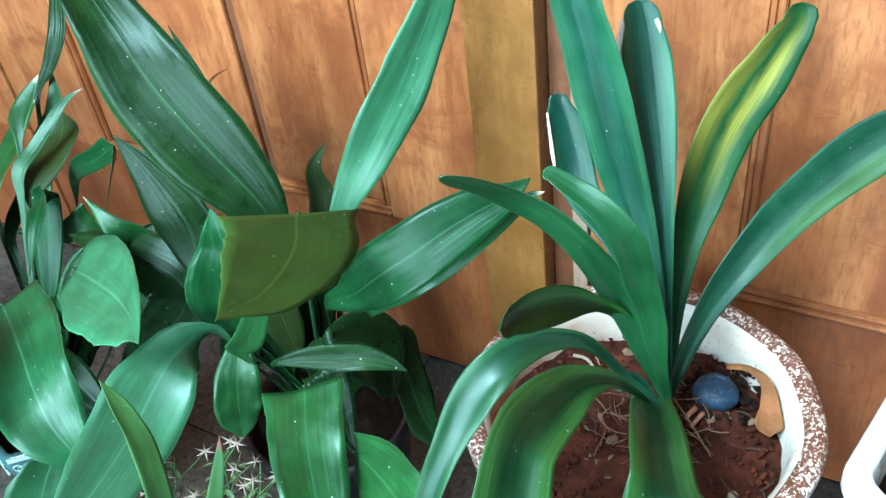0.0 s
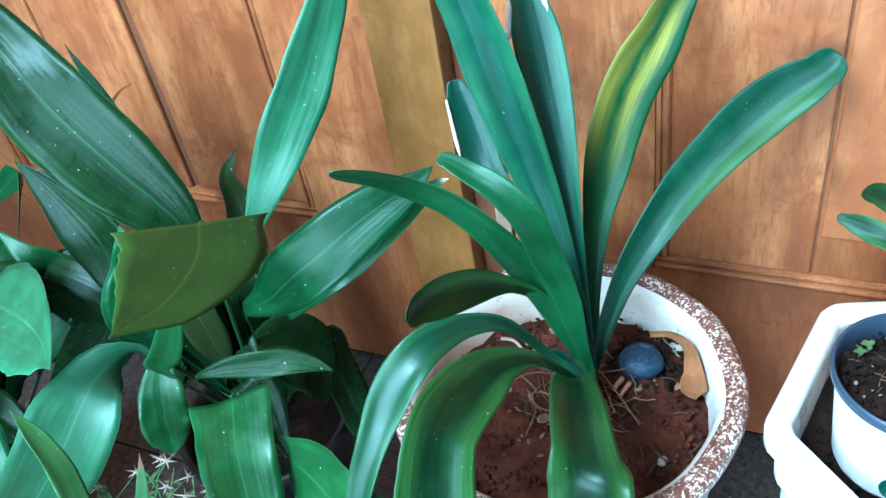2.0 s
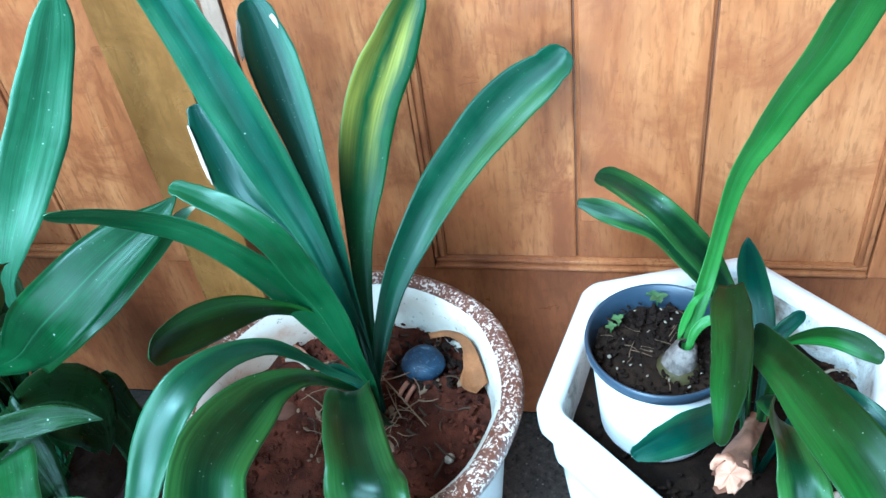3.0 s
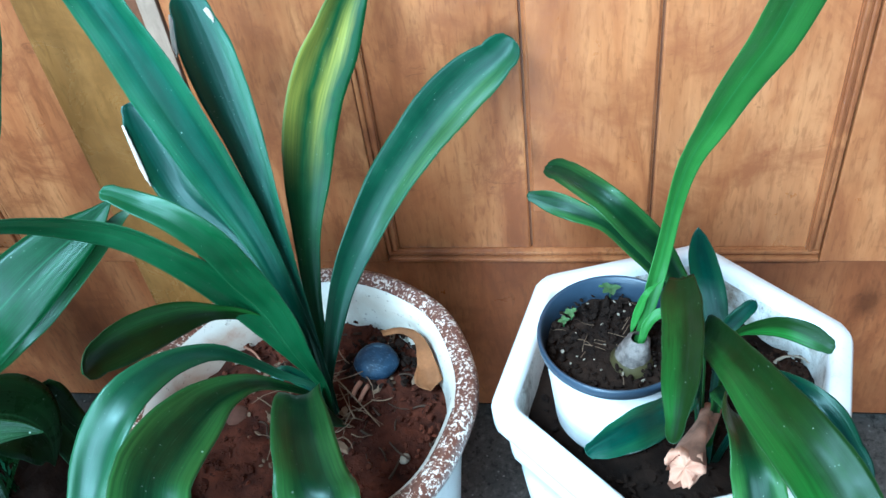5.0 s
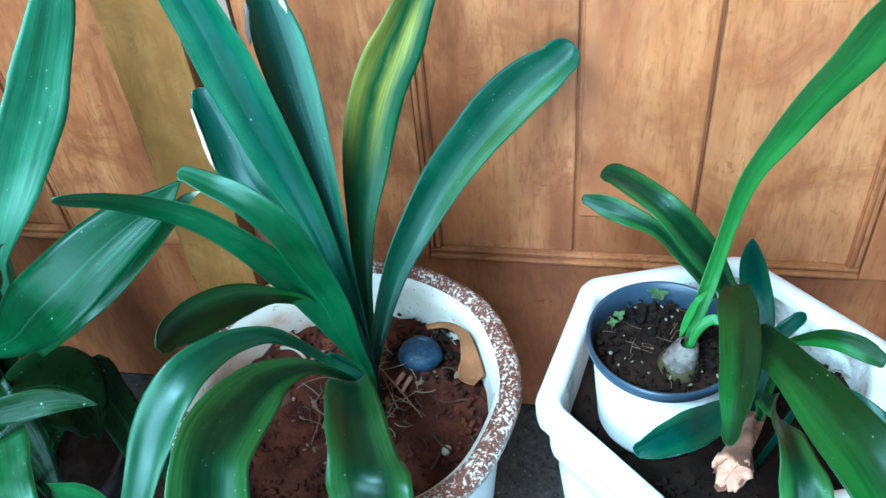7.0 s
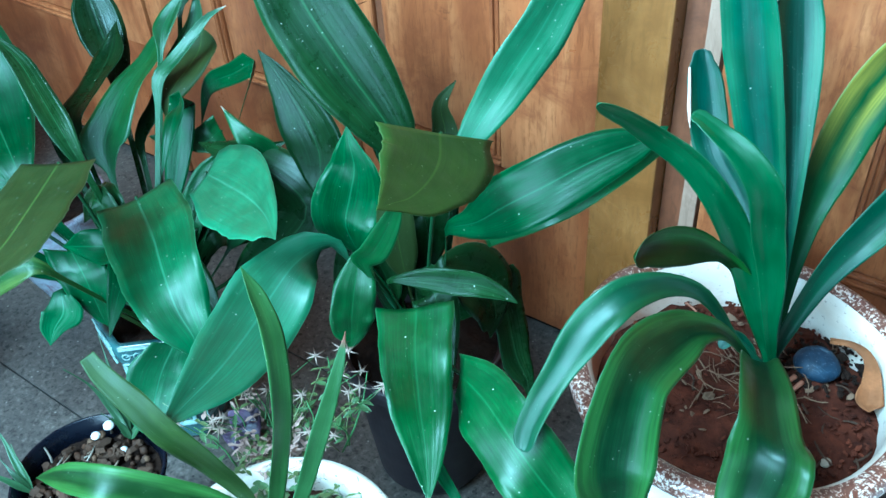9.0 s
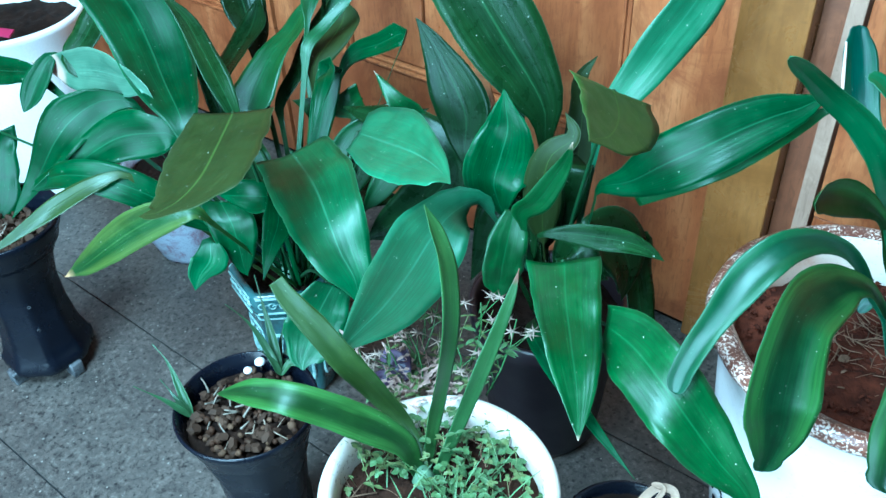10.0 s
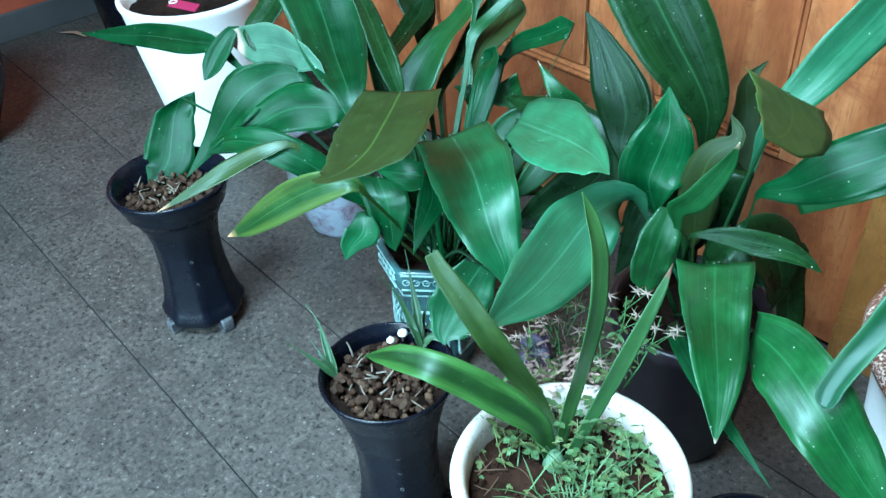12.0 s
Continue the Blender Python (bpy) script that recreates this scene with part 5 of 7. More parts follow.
blade(young_clivia, CLIVIA_GREEN, ((0.526, 0.268, 0.370), (0.552, 0.264, 0.504), (0.555, 0.264, 0.518), (0.572, 0.223, 0.541), (0.592, 0.200, 0.534), (0.607, 0.186, 0.515), (0.619, 0.172, 0.499)), (0.007, 0.009, 0.008, 0.021, 0.025, 0.019, 0.000), (4, 4, 4, -100, -151, -154, -154), slants=(0.0, 0.0, 0.0, 0.1, 0.2, 0.2, 0.0), rounded=True)
blade(aspidistra, ASPI_DARK, ((-0.301, 0.284, 0.235), (-0.327, 0.302, 0.473), (-0.329, 0.304, 0.500), (-0.334, 0.310, 0.535), (-0.352, 0.310, 0.567), (-0.397, 0.307, 0.623), (-0.460, 0.312, 0.695), (-0.498, 0.324, 0.744), (-0.543, 0.340, 0.785), (-0.584, 0.351, 0.810), (-0.625, 0.351, 0.832)), (0.007, 0.009, 0.015, 0.050, 0.078, 0.106, 0.109, 0.084, 0.064, 0.042, 0.000), (29, 29, 29, 16, 19, 19, 13, 28, 39, 38, 38), slants=(0.0, 0.0, 0.1, 0.0, -0.0, -0.2, 0.0, -0.0, -0.1, -0.1, 0.0))
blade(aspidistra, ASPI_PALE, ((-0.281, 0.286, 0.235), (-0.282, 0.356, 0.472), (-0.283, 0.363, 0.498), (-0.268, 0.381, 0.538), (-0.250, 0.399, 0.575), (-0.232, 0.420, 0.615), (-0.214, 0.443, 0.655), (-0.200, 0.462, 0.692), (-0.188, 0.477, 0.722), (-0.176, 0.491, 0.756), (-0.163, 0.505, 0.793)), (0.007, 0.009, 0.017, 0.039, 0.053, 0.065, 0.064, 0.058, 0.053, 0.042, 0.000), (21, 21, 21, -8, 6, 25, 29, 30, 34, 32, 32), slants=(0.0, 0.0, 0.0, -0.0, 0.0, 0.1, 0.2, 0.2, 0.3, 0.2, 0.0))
blade(aspidistra, ASPI_OLIVE_LIT, ((-0.180, 0.196, 0.666), (-0.152, 0.156, 0.670), (-0.130, 0.111, 0.682), (-0.113, 0.062, 0.700), (-0.106, 0.027, 0.718), (-0.102, 0.008, 0.727)), (0.149, 0.123, 0.089, 0.052, 0.018, 0.000), (-57, -57, -57, -57, -57, -57), slants=(1.0, 1.0, 1.0, 0.8, 0.6, 0.0), cup=0.05, wave=0.008)
stalk(aspidistra, ((-0.294, 0.276, 0.235), (-0.238, 0.237, 0.469), (-0.182, 0.199, 0.663)))
blade(aspidistra, ASPI_GREEN, ((-0.273, 0.286, 0.235), (-0.211, 0.233, 0.488), (-0.204, 0.227, 0.516), (-0.165, 0.224, 0.542), (-0.124, 0.224, 0.582), (-0.089, 0.240, 0.609), (-0.064, 0.263, 0.626), (-0.041, 0.286, 0.638), (-0.022, 0.305, 0.645), (-0.004, 0.327, 0.657)), (0.006, 0.007, 0.011, 0.038, 0.068, 0.065, 0.059, 0.048, 0.031, 0.000), (-49, -49, -49, -15, -27, -23, -23, -24, -24, -24))
blade(aspidistra, ASPI_FRESH, ((-0.159, 0.235, 0.512), (-0.087, 0.232, 0.572), (-0.062, 0.253, 0.587), (-0.046, 0.272, 0.599), (-0.031, 0.295, 0.612), (-0.018, 0.317, 0.624), (-0.005, 0.333, 0.633), (0.005, 0.338, 0.636)), (0.016, 0.018, 0.017, 0.016, 0.018, 0.017, 0.009, 0.000), (34, 36, 34, 13, 14, 13, 35, 35), slants=(0.1, 0.1, 0.2, -0.1, -0.2, -0.1, 0.1, 0.0))
blade(aspidistra, ASPI_DARK, ((-0.307, 0.261, 0.235), (-0.416, 0.260, 0.438), (-0.428, 0.260, 0.460), (-0.439, 0.277, 0.508), (-0.460, 0.284, 0.543), (-0.483, 0.288, 0.574), (-0.504, 0.290, 0.600), (-0.529, 0.291, 0.624)), (0.007, 0.008, 0.010, 0.079, 0.078, 0.051, 0.029, 0.000), (-13, -13, -13, -17, -17, -17, -17, -17), slants=(0.0, 0.0, 0.7, 0.0, -0.1, -0.2, -0.3, 0.0))
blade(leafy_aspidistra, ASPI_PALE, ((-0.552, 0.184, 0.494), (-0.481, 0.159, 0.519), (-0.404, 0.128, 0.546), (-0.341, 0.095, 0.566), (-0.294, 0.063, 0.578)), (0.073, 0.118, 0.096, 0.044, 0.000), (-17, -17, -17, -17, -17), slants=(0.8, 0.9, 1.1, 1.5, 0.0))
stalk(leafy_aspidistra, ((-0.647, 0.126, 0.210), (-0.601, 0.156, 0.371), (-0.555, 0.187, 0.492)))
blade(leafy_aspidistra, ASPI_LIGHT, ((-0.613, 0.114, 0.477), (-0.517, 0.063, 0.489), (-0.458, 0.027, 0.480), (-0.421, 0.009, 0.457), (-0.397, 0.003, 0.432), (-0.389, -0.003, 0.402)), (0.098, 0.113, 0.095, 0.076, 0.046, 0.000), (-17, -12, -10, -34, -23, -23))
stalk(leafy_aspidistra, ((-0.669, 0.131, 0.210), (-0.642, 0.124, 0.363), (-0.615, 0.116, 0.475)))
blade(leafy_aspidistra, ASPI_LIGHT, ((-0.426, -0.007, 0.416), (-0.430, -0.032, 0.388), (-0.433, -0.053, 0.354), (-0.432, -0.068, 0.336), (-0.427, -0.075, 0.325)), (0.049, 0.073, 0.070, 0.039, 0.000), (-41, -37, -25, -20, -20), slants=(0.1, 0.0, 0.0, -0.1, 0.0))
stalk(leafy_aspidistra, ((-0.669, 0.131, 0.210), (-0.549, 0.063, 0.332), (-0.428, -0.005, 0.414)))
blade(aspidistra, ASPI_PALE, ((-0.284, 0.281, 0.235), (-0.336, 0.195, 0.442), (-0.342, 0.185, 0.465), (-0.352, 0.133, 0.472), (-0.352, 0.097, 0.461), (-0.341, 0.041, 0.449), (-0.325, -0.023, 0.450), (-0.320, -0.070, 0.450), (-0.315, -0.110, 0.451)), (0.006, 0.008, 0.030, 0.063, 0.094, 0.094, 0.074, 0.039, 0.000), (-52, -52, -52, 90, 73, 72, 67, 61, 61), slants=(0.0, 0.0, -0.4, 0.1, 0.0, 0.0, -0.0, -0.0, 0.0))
blade(aspidistra, ASPI_FRESH, ((-0.211, 0.169, 0.442), (-0.175, 0.118, 0.434), (-0.138, 0.074, 0.413), (-0.113, 0.046, 0.384), (-0.100, 0.029, 0.363), (-0.091, 0.016, 0.349)), (0.088, 0.078, 0.072, 0.040, 0.019, 0.000), (0, -16, -35, -12, -11, -11))
stalk(aspidistra, ((-0.297, 0.262, 0.235), (-0.255, 0.217, 0.357), (-0.213, 0.171, 0.439)))
blade(aspidistra, ASPI_FRESH, ((-0.275, 0.157, 0.495), (-0.270, 0.139, 0.473), (-0.268, 0.124, 0.435), (-0.269, 0.119, 0.408), (-0.265, 0.109, 0.395)), (0.022, 0.046, 0.053, 0.040, 0.000), (-15, -18, -32, -39, -39), slants=(0.1, 0.2, 0.0, 0.1, 0.0))
stalk(aspidistra, ((-0.291, 0.260, 0.235), (-0.284, 0.210, 0.384), (-0.277, 0.160, 0.493)))
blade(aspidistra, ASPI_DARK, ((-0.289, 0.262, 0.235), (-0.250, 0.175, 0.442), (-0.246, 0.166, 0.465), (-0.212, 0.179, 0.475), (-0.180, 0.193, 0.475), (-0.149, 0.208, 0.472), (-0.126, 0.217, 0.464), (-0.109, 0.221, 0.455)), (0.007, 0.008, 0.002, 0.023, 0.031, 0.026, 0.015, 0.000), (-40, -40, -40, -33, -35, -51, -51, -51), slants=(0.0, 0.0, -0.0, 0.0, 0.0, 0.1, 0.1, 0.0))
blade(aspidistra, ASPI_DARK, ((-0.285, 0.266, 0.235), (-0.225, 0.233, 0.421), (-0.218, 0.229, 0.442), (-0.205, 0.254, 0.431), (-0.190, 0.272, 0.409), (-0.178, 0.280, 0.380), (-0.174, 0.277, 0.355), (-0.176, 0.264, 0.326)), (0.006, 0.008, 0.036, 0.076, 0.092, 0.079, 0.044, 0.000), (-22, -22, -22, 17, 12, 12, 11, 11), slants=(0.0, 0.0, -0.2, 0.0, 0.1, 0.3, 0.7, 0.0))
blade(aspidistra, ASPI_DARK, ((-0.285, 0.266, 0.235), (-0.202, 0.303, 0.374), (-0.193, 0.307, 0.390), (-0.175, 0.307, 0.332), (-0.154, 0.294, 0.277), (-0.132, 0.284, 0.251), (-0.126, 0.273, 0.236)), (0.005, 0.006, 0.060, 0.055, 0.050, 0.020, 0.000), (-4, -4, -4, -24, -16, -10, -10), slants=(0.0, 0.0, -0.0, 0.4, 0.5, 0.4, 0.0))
blade(aspidistra, ASPI_FRESH, ((-0.134, 0.138, 0.403), (-0.086, 0.113, 0.416), (-0.038, 0.088, 0.412), (0.004, 0.078, 0.388), (0.044, 0.079, 0.347), (0.075, 0.086, 0.313), (0.098, 0.084, 0.269)), (0.048, 0.081, 0.083, 0.078, 0.054, 0.028, 0.000), (36, 12, 19, -23, 5, 20, 20), slants=(0.1, 0.0, 0.1, 0.0, -0.1, -0.2, 0.0))
stalk(aspidistra, ((-0.308, 0.259, 0.235), (-0.222, 0.200, 0.338), (-0.135, 0.141, 0.401)))
leaf(aspidistra, ASPI_GREEN, "lance", 0.021, ((-0.302, 0.268, 0.235), (-0.222, 0.127, 0.34), (-0.1, 0.055, 0.34), (-0.022, 0.018, 0.335)), 0)
blade(aspidistra, ASPI_GREEN, ((-0.279, 0.272, 0.235), (-0.333, 0.218, 0.430), (-0.339, 0.212, 0.451), (-0.344, 0.210, 0.476), (-0.343, 0.225, 0.509), (-0.342, 0.237, 0.544), (-0.348, 0.242, 0.570), (-0.356, 0.249, 0.589)), (0.007, 0.008, 0.045, 0.083, 0.089, 0.063, 0.026, 0.000), (-30, -30, -30, -21, 2, -33, -13, -13), slants=(0.0, 0.0, -0.1, -0.0, 0.0, -0.0, -0.4, 0.0))
blade(aspidistra, ASPI_FRESH, ((-0.299, 0.266, 0.235), (-0.255, 0.146, 0.488), (-0.250, 0.133, 0.517), (-0.229, 0.131, 0.540), (-0.212, 0.136, 0.572), (-0.198, 0.137, 0.603), (-0.188, 0.132, 0.632)), (0.007, 0.008, 0.027, 0.032, 0.026, 0.016, 0.000), (-7, -7, -7, -5, -7, -5, -5))
blade(leafy_aspidistra, ASPI_GREEN, ((-0.641, 0.124, 0.210), (-0.583, 0.301, 0.541), (-0.576, 0.320, 0.578), (-0.633, 0.326, 0.546), (-0.689, 0.333, 0.515), (-0.733, 0.349, 0.478), (-0.769, 0.363, 0.433), (-0.802, 0.373, 0.382)), (0.004, 0.005, 0.038, 0.031, 0.030, 0.019, 0.008, 0.000), (-57, -57, -57, -50, -58, -78, -125, -125), slants=(0.0, 0.0, 0.6, 0.0, 0.0, -0.0, 0.0, 0.0))
blade(leafy_aspidistra, ASPI_FRESH, ((-0.661, 0.304, 0.458), (-0.670, 0.282, 0.449), (-0.683, 0.264, 0.448), (-0.695, 0.258, 0.454)), (0.048, 0.048, 0.022, 0.000), (-46, -24, -24, -24), slants=(-0.2, -0.1, 1.1, 0.0))
stalk(leafy_aspidistra, ((-0.671, 0.125, 0.210), (-0.667, 0.216, 0.353), (-0.663, 0.307, 0.456)))
leaf(leafy_aspidistra, ASPI_FRESH, "lance", 0.048, ((-0.644, 0.131, 0.21), (-0.519, 0.263, 0.48), (-0.534, 0.244, 0.52), (-0.577, 0.251, 0.55)), 0, face=ROOM_SIDE)
leaf(aspidistra, ASPI_OLIVE, "lance", 0.045, ((-0.284, 0.288, 0.235), (-0.34, 0.417, 0.49), (-0.349, 0.423, 0.53), (-0.336, 0.442, 0.56)), 0)
leaf(aspidistra, ASPI_GREEN, "lance", 0.033, ((-0.273, 0.281, 0.235), (-0.526, 0.442, 0.62), (-0.571, 0.463, 0.68)), 0)
leaf(aspidistra, ASPI_OLIVE, "lance", 0.050, ((-0.293, 0.273, 0.235), (-0.282, 0.24, 0.52), (-0.261, 0.261, 0.55), (-0.282, 0.273, 0.57)), 0)
leaf(leafy_aspidistra, ASPI_DARK, "lance", 0.085, ((-0.672, 0.115, 0.21), (-0.441, 0.241, 0.44), (-0.503, 0.244, 0.48), (-0.648, 0.252, 0.47)), 10, face=ROOM_SIDE)
blade(leafy_aspidistra, ASPI_GREEN, ((-0.669, 0.127, 0.210), (-0.734, 0.050, 0.456), (-0.742, 0.042, 0.484), (-0.766, 0.054, 0.513), (-0.823, 0.079, 0.535), (-0.872, 0.101, 0.566), (-0.911, 0.114, 0.600), (-0.960, 0.121, 0.636), (-1.043, 0.135, 0.680)), (0.007, 0.009, 0.013, 0.056, 0.092, 0.111, 0.120, 0.115, 0.000), (-1, -1, -1, 15, 23, 25, 24, 23, 23), slants=(0.0, 0.0, -0.2, -0.1, -0.1, -0.2, -0.3, -0.3, 0.0))
blade(leafy_aspidistra, ASPI_DARK, ((-0.669, 0.127, 0.210), (-1.013, 0.077, 0.478), (-1.052, 0.071, 0.508), (-1.058, 0.109, 0.537), (-1.065, 0.142, 0.564), (-1.086, 0.173, 0.596)), (0.006, 0.008, 0.041, 0.052, 0.055, 0.000), (2, 2, 2, -12, -11, -11), slants=(0.0, 0.0, 0.0, 0.4, 0.2, 0.0))
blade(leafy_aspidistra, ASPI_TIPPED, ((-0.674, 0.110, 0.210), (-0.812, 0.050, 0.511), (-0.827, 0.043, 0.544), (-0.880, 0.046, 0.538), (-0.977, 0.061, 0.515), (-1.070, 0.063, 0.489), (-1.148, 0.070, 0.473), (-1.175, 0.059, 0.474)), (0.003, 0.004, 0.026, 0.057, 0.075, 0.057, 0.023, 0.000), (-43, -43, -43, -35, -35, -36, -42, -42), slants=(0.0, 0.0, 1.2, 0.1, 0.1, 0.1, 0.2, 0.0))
blade(leafy_aspidistra, ASPI_OLIVE, ((-0.623, 0.041, 0.569), (-0.553, -0.041, 0.584), (-0.504, -0.104, 0.594), (-0.487, -0.145, 0.596), (-0.493, -0.166, 0.592), (-0.512, -0.175, 0.585)), (0.128, 0.135, 0.131, 0.095, 0.037, 0.000), (0, 0, 0, 0, 0, 0), slants=(-0.7, -0.6, -0.7, -0.2, 0.7, 0.0), cup=0.05, wave=0.008)
stalk(leafy_aspidistra, ((-0.653, 0.110, 0.210), (-0.640, 0.076, 0.408), (-0.626, 0.043, 0.567)))
blade(leafy_aspidistra, ASPI_YELLOWING, ((-0.645, 0.113, 0.210), (-0.686, 0.008, 0.392), (-0.690, -0.004, 0.413), (-0.717, -0.026, 0.412), (-0.766, -0.053, 0.383), (-0.822, -0.078, 0.338), (-0.877, -0.098, 0.290), (-0.927, -0.114, 0.252)), (0.006, 0.007, 0.018, 0.047, 0.056, 0.050, 0.033, 0.000), (46, 46, 46, -6, -4, 5, 3, 3), slants=(0.0, 0.0, 0.3, 0.1, 0.1, 0.0, 0.0, 0.0))
blade(leafy_aspidistra, ASPI_YELLOW, ((-0.678, 0.102, 0.210), (-0.806, -0.010, 0.412), (-0.821, -0.023, 0.434), (-0.840, -0.058, 0.430), (-0.866, -0.099, 0.412), (-0.890, -0.144, 0.389), (-0.910, -0.184, 0.369), (-0.925, -0.213, 0.355)), (0.005, 0.006, 0.008, 0.025, 0.033, 0.019, 0.010, 0.000), (19, 19, 19, 34, 40, 3, 0, 0), slants=(0.0, 0.0, 0.3, -0.0, -0.1, 0.0, 0.2, 0.0))
blade(leafy_aspidistra, ASPI_GREEN, ((-0.668, 0.113, 0.210), (-0.843, 0.052, 0.475), (-0.863, 0.045, 0.504), (-0.895, 0.016, 0.510), (-0.921, -0.024, 0.490), (-0.939, -0.051, 0.460), (-0.968, -0.077, 0.407), (-1.001, -0.127, 0.340)), (0.002, 0.002, 0.009, 0.045, 0.077, 0.069, 0.036, 0.000), (30, 30, 30, -16, 7, 19, 8, 8), slants=(0.0, 0.0, 1.5, 0.6, 0.0, -0.0, -0.0, 0.0))
blade(leafy_aspidistra, ASPI_GREEN, ((-0.645, 0.122, 0.210), (-0.761, 0.047, 0.457), (-0.774, 0.039, 0.485), (-0.797, 0.026, 0.485), (-0.848, -0.001, 0.474), (-0.888, -0.034, 0.446), (-0.927, -0.069, 0.411), (-0.947, -0.106, 0.401)), (0.005, 0.006, 0.030, 0.070, 0.071, 0.055, 0.034, 0.000), (18, 18, 18, -16, 4, 5, -16, -16), slants=(0.0, 0.0, 0.6, 0.2, 0.0, -0.0, 0.0, 0.0))
blade(leafy_aspidistra, ASPI_GREEN, ((-1.162, -0.035, 0.393), (-1.162, -0.056, 0.367), (-1.154, -0.077, 0.330), (-1.145, -0.101, 0.292), (-1.148, -0.146, 0.258)), (0.035, 0.068, 0.085, 0.087, 0.000), (-71, -31, -30, -28, -28), slants=(1.0, 0.4, 0.2, 0.5, 0.0))
stalk(leafy_aspidistra, ((-0.668, 0.127, 0.210), (-0.917, 0.047, 0.321), (-1.165, -0.034, 0.391)))
blade(leafy_aspidistra, ASPI_GREEN, ((-0.668, 0.137, 0.210), (-1.109, 0.058, 0.436), (-1.158, 0.049, 0.461), (-1.233, 0.029, 0.455), (-1.343, 0.005, 0.440), (-1.423, -0.030, 0.429), (-1.503, -0.066, 0.420)), (0.006, 0.008, 0.027, 0.052, 0.047, 0.028, 0.000), (-23, -23, -23, -24, -29, -33, -33))
blade(leafy_aspidistra, ASPI_FRESH, ((-0.677, 0.119, 0.210), (-0.777, 0.308, 0.510), (-0.788, 0.329, 0.543), (-0.800, 0.348, 0.561), (-0.806, 0.370, 0.575), (-0.803, 0.390, 0.591), (-0.798, 0.406, 0.604)), (0.007, 0.008, 0.007, 0.030, 0.034, 0.016, 0.000), (33, 33, 33, 11, -3, 16, 16), slants=(0.0, 0.0, -0.3, -0.0, 0.2, 0.5, 0.0))
blade(leafy_aspidistra, ASPI_DARK, ((-0.677, 0.119, 0.210), (-0.879, 0.208, 0.425), (-0.901, 0.218, 0.449), (-0.922, 0.281, 0.471), (-0.938, 0.338, 0.497), (-0.959, 0.379, 0.528)), (0.007, 0.009, 0.050, 0.046, 0.054, 0.000), (-4, -4, -4, -7, 0, 0), slants=(0.0, 0.0, 0.1, 0.4, 0.2, 0.0))
blade(leafy_aspidistra, ASPI_DARK, ((-0.650, 0.135, 0.210), (-0.902, 0.307, 0.420), (-0.930, 0.326, 0.443), (-0.952, 0.348, 0.469), (-0.982, 0.363, 0.501), (-1.013, 0.380, 0.540), (-1.047, 0.399, 0.583)), (0.007, 0.009, 0.008, 0.055, 0.076, 0.076, 0.000), (23, 23, 23, 37, 25, 22, 22))
blade(leafy_aspidistra, ASPI_DARK, ((-0.676, 0.108, 0.210), (-0.794, 0.141, 0.431), (-0.807, 0.144, 0.456), (-0.834, 0.153, 0.509), (-0.855, 0.160, 0.548), (-0.865, 0.154, 0.574)), (0.007, 0.009, 0.024, 0.020, 0.014, 0.000), (16, 16, 16, 14, 14, 14), slants=(0.0, 0.0, -0.1, -0.2, -0.2, 0.0))
blade(leafy_aspidistra, ASPI_GREEN, ((-0.723, 0.058, 0.381), (-0.689, 0.045, 0.360), (-0.680, 0.042, 0.322), (-0.682, 0.044, 0.281), (-0.679, 0.045, 0.269)), (0.063, 0.069, 0.051, 0.019, 0.000), (-35, -3, 1, 3, 3), slants=(-0.4, -0.3, -0.0, -0.0, 0.0))
stalk(leafy_aspidistra, ((-0.645, 0.134, 0.210), (-0.685, 0.097, 0.314), (-0.726, 0.060, 0.379)))
blade(leafy_aspidistra, ASPI_LIGHT, ((-0.642, 0.132, 0.210), (-0.704, 0.030, 0.326), (-0.711, 0.019, 0.339), (-0.704, 0.005, 0.314), (-0.713, -0.012, 0.292), (-0.716, -0.025, 0.270)), (0.005, 0.005, 0.022, 0.059, 0.034, 0.000), (57, 57, 57, 21, 18, 18), slants=(0.0, 0.0, 0.2, 0.0, 0.3, 0.0))
blade(leafy_aspidistra, ASPI_GREEN, ((-0.649, 0.115, 0.210), (-0.619, 0.075, 0.413), (-0.615, 0.070, 0.435), (-0.583, 0.049, 0.415), (-0.570, 0.018, 0.392), (-0.556, -0.014, 0.364)), (0.007, 0.009, 0.010, 0.046, 0.025, 0.000), (197, 197, 197, 207, 227, 227))
blade(leafy_aspidistra, ASPI_GREEN, ((-0.665, 0.104, 0.210), (-0.620, 0.068, 0.406), (-0.615, 0.064, 0.428), (-0.647, 0.048, 0.426), (-0.692, 0.037, 0.416)), (0.006, 0.007, 0.044, 0.049, 0.000), (110, 110, 110, 53, 53), slants=(0.0, 0.0, 0.3, 0.2, 0.0))
blade(leafy_aspidistra, ASPI_DARK, ((-0.652, 0.126, 0.210), (-0.728, 0.121, 0.474), (-0.737, 0.120, 0.503), (-0.765, 0.126, 0.539), (-0.800, 0.135, 0.574), (-0.832, 0.142, 0.602), (-0.874, 0.136, 0.639)), (0.007, 0.009, 0.024, 0.039, 0.034, 0.028, 0.000), (22, 22, 22, 44, 46, 42, 42), slants=(0.0, 0.0, 0.1, -0.4, -0.4, -0.2, 0.0))
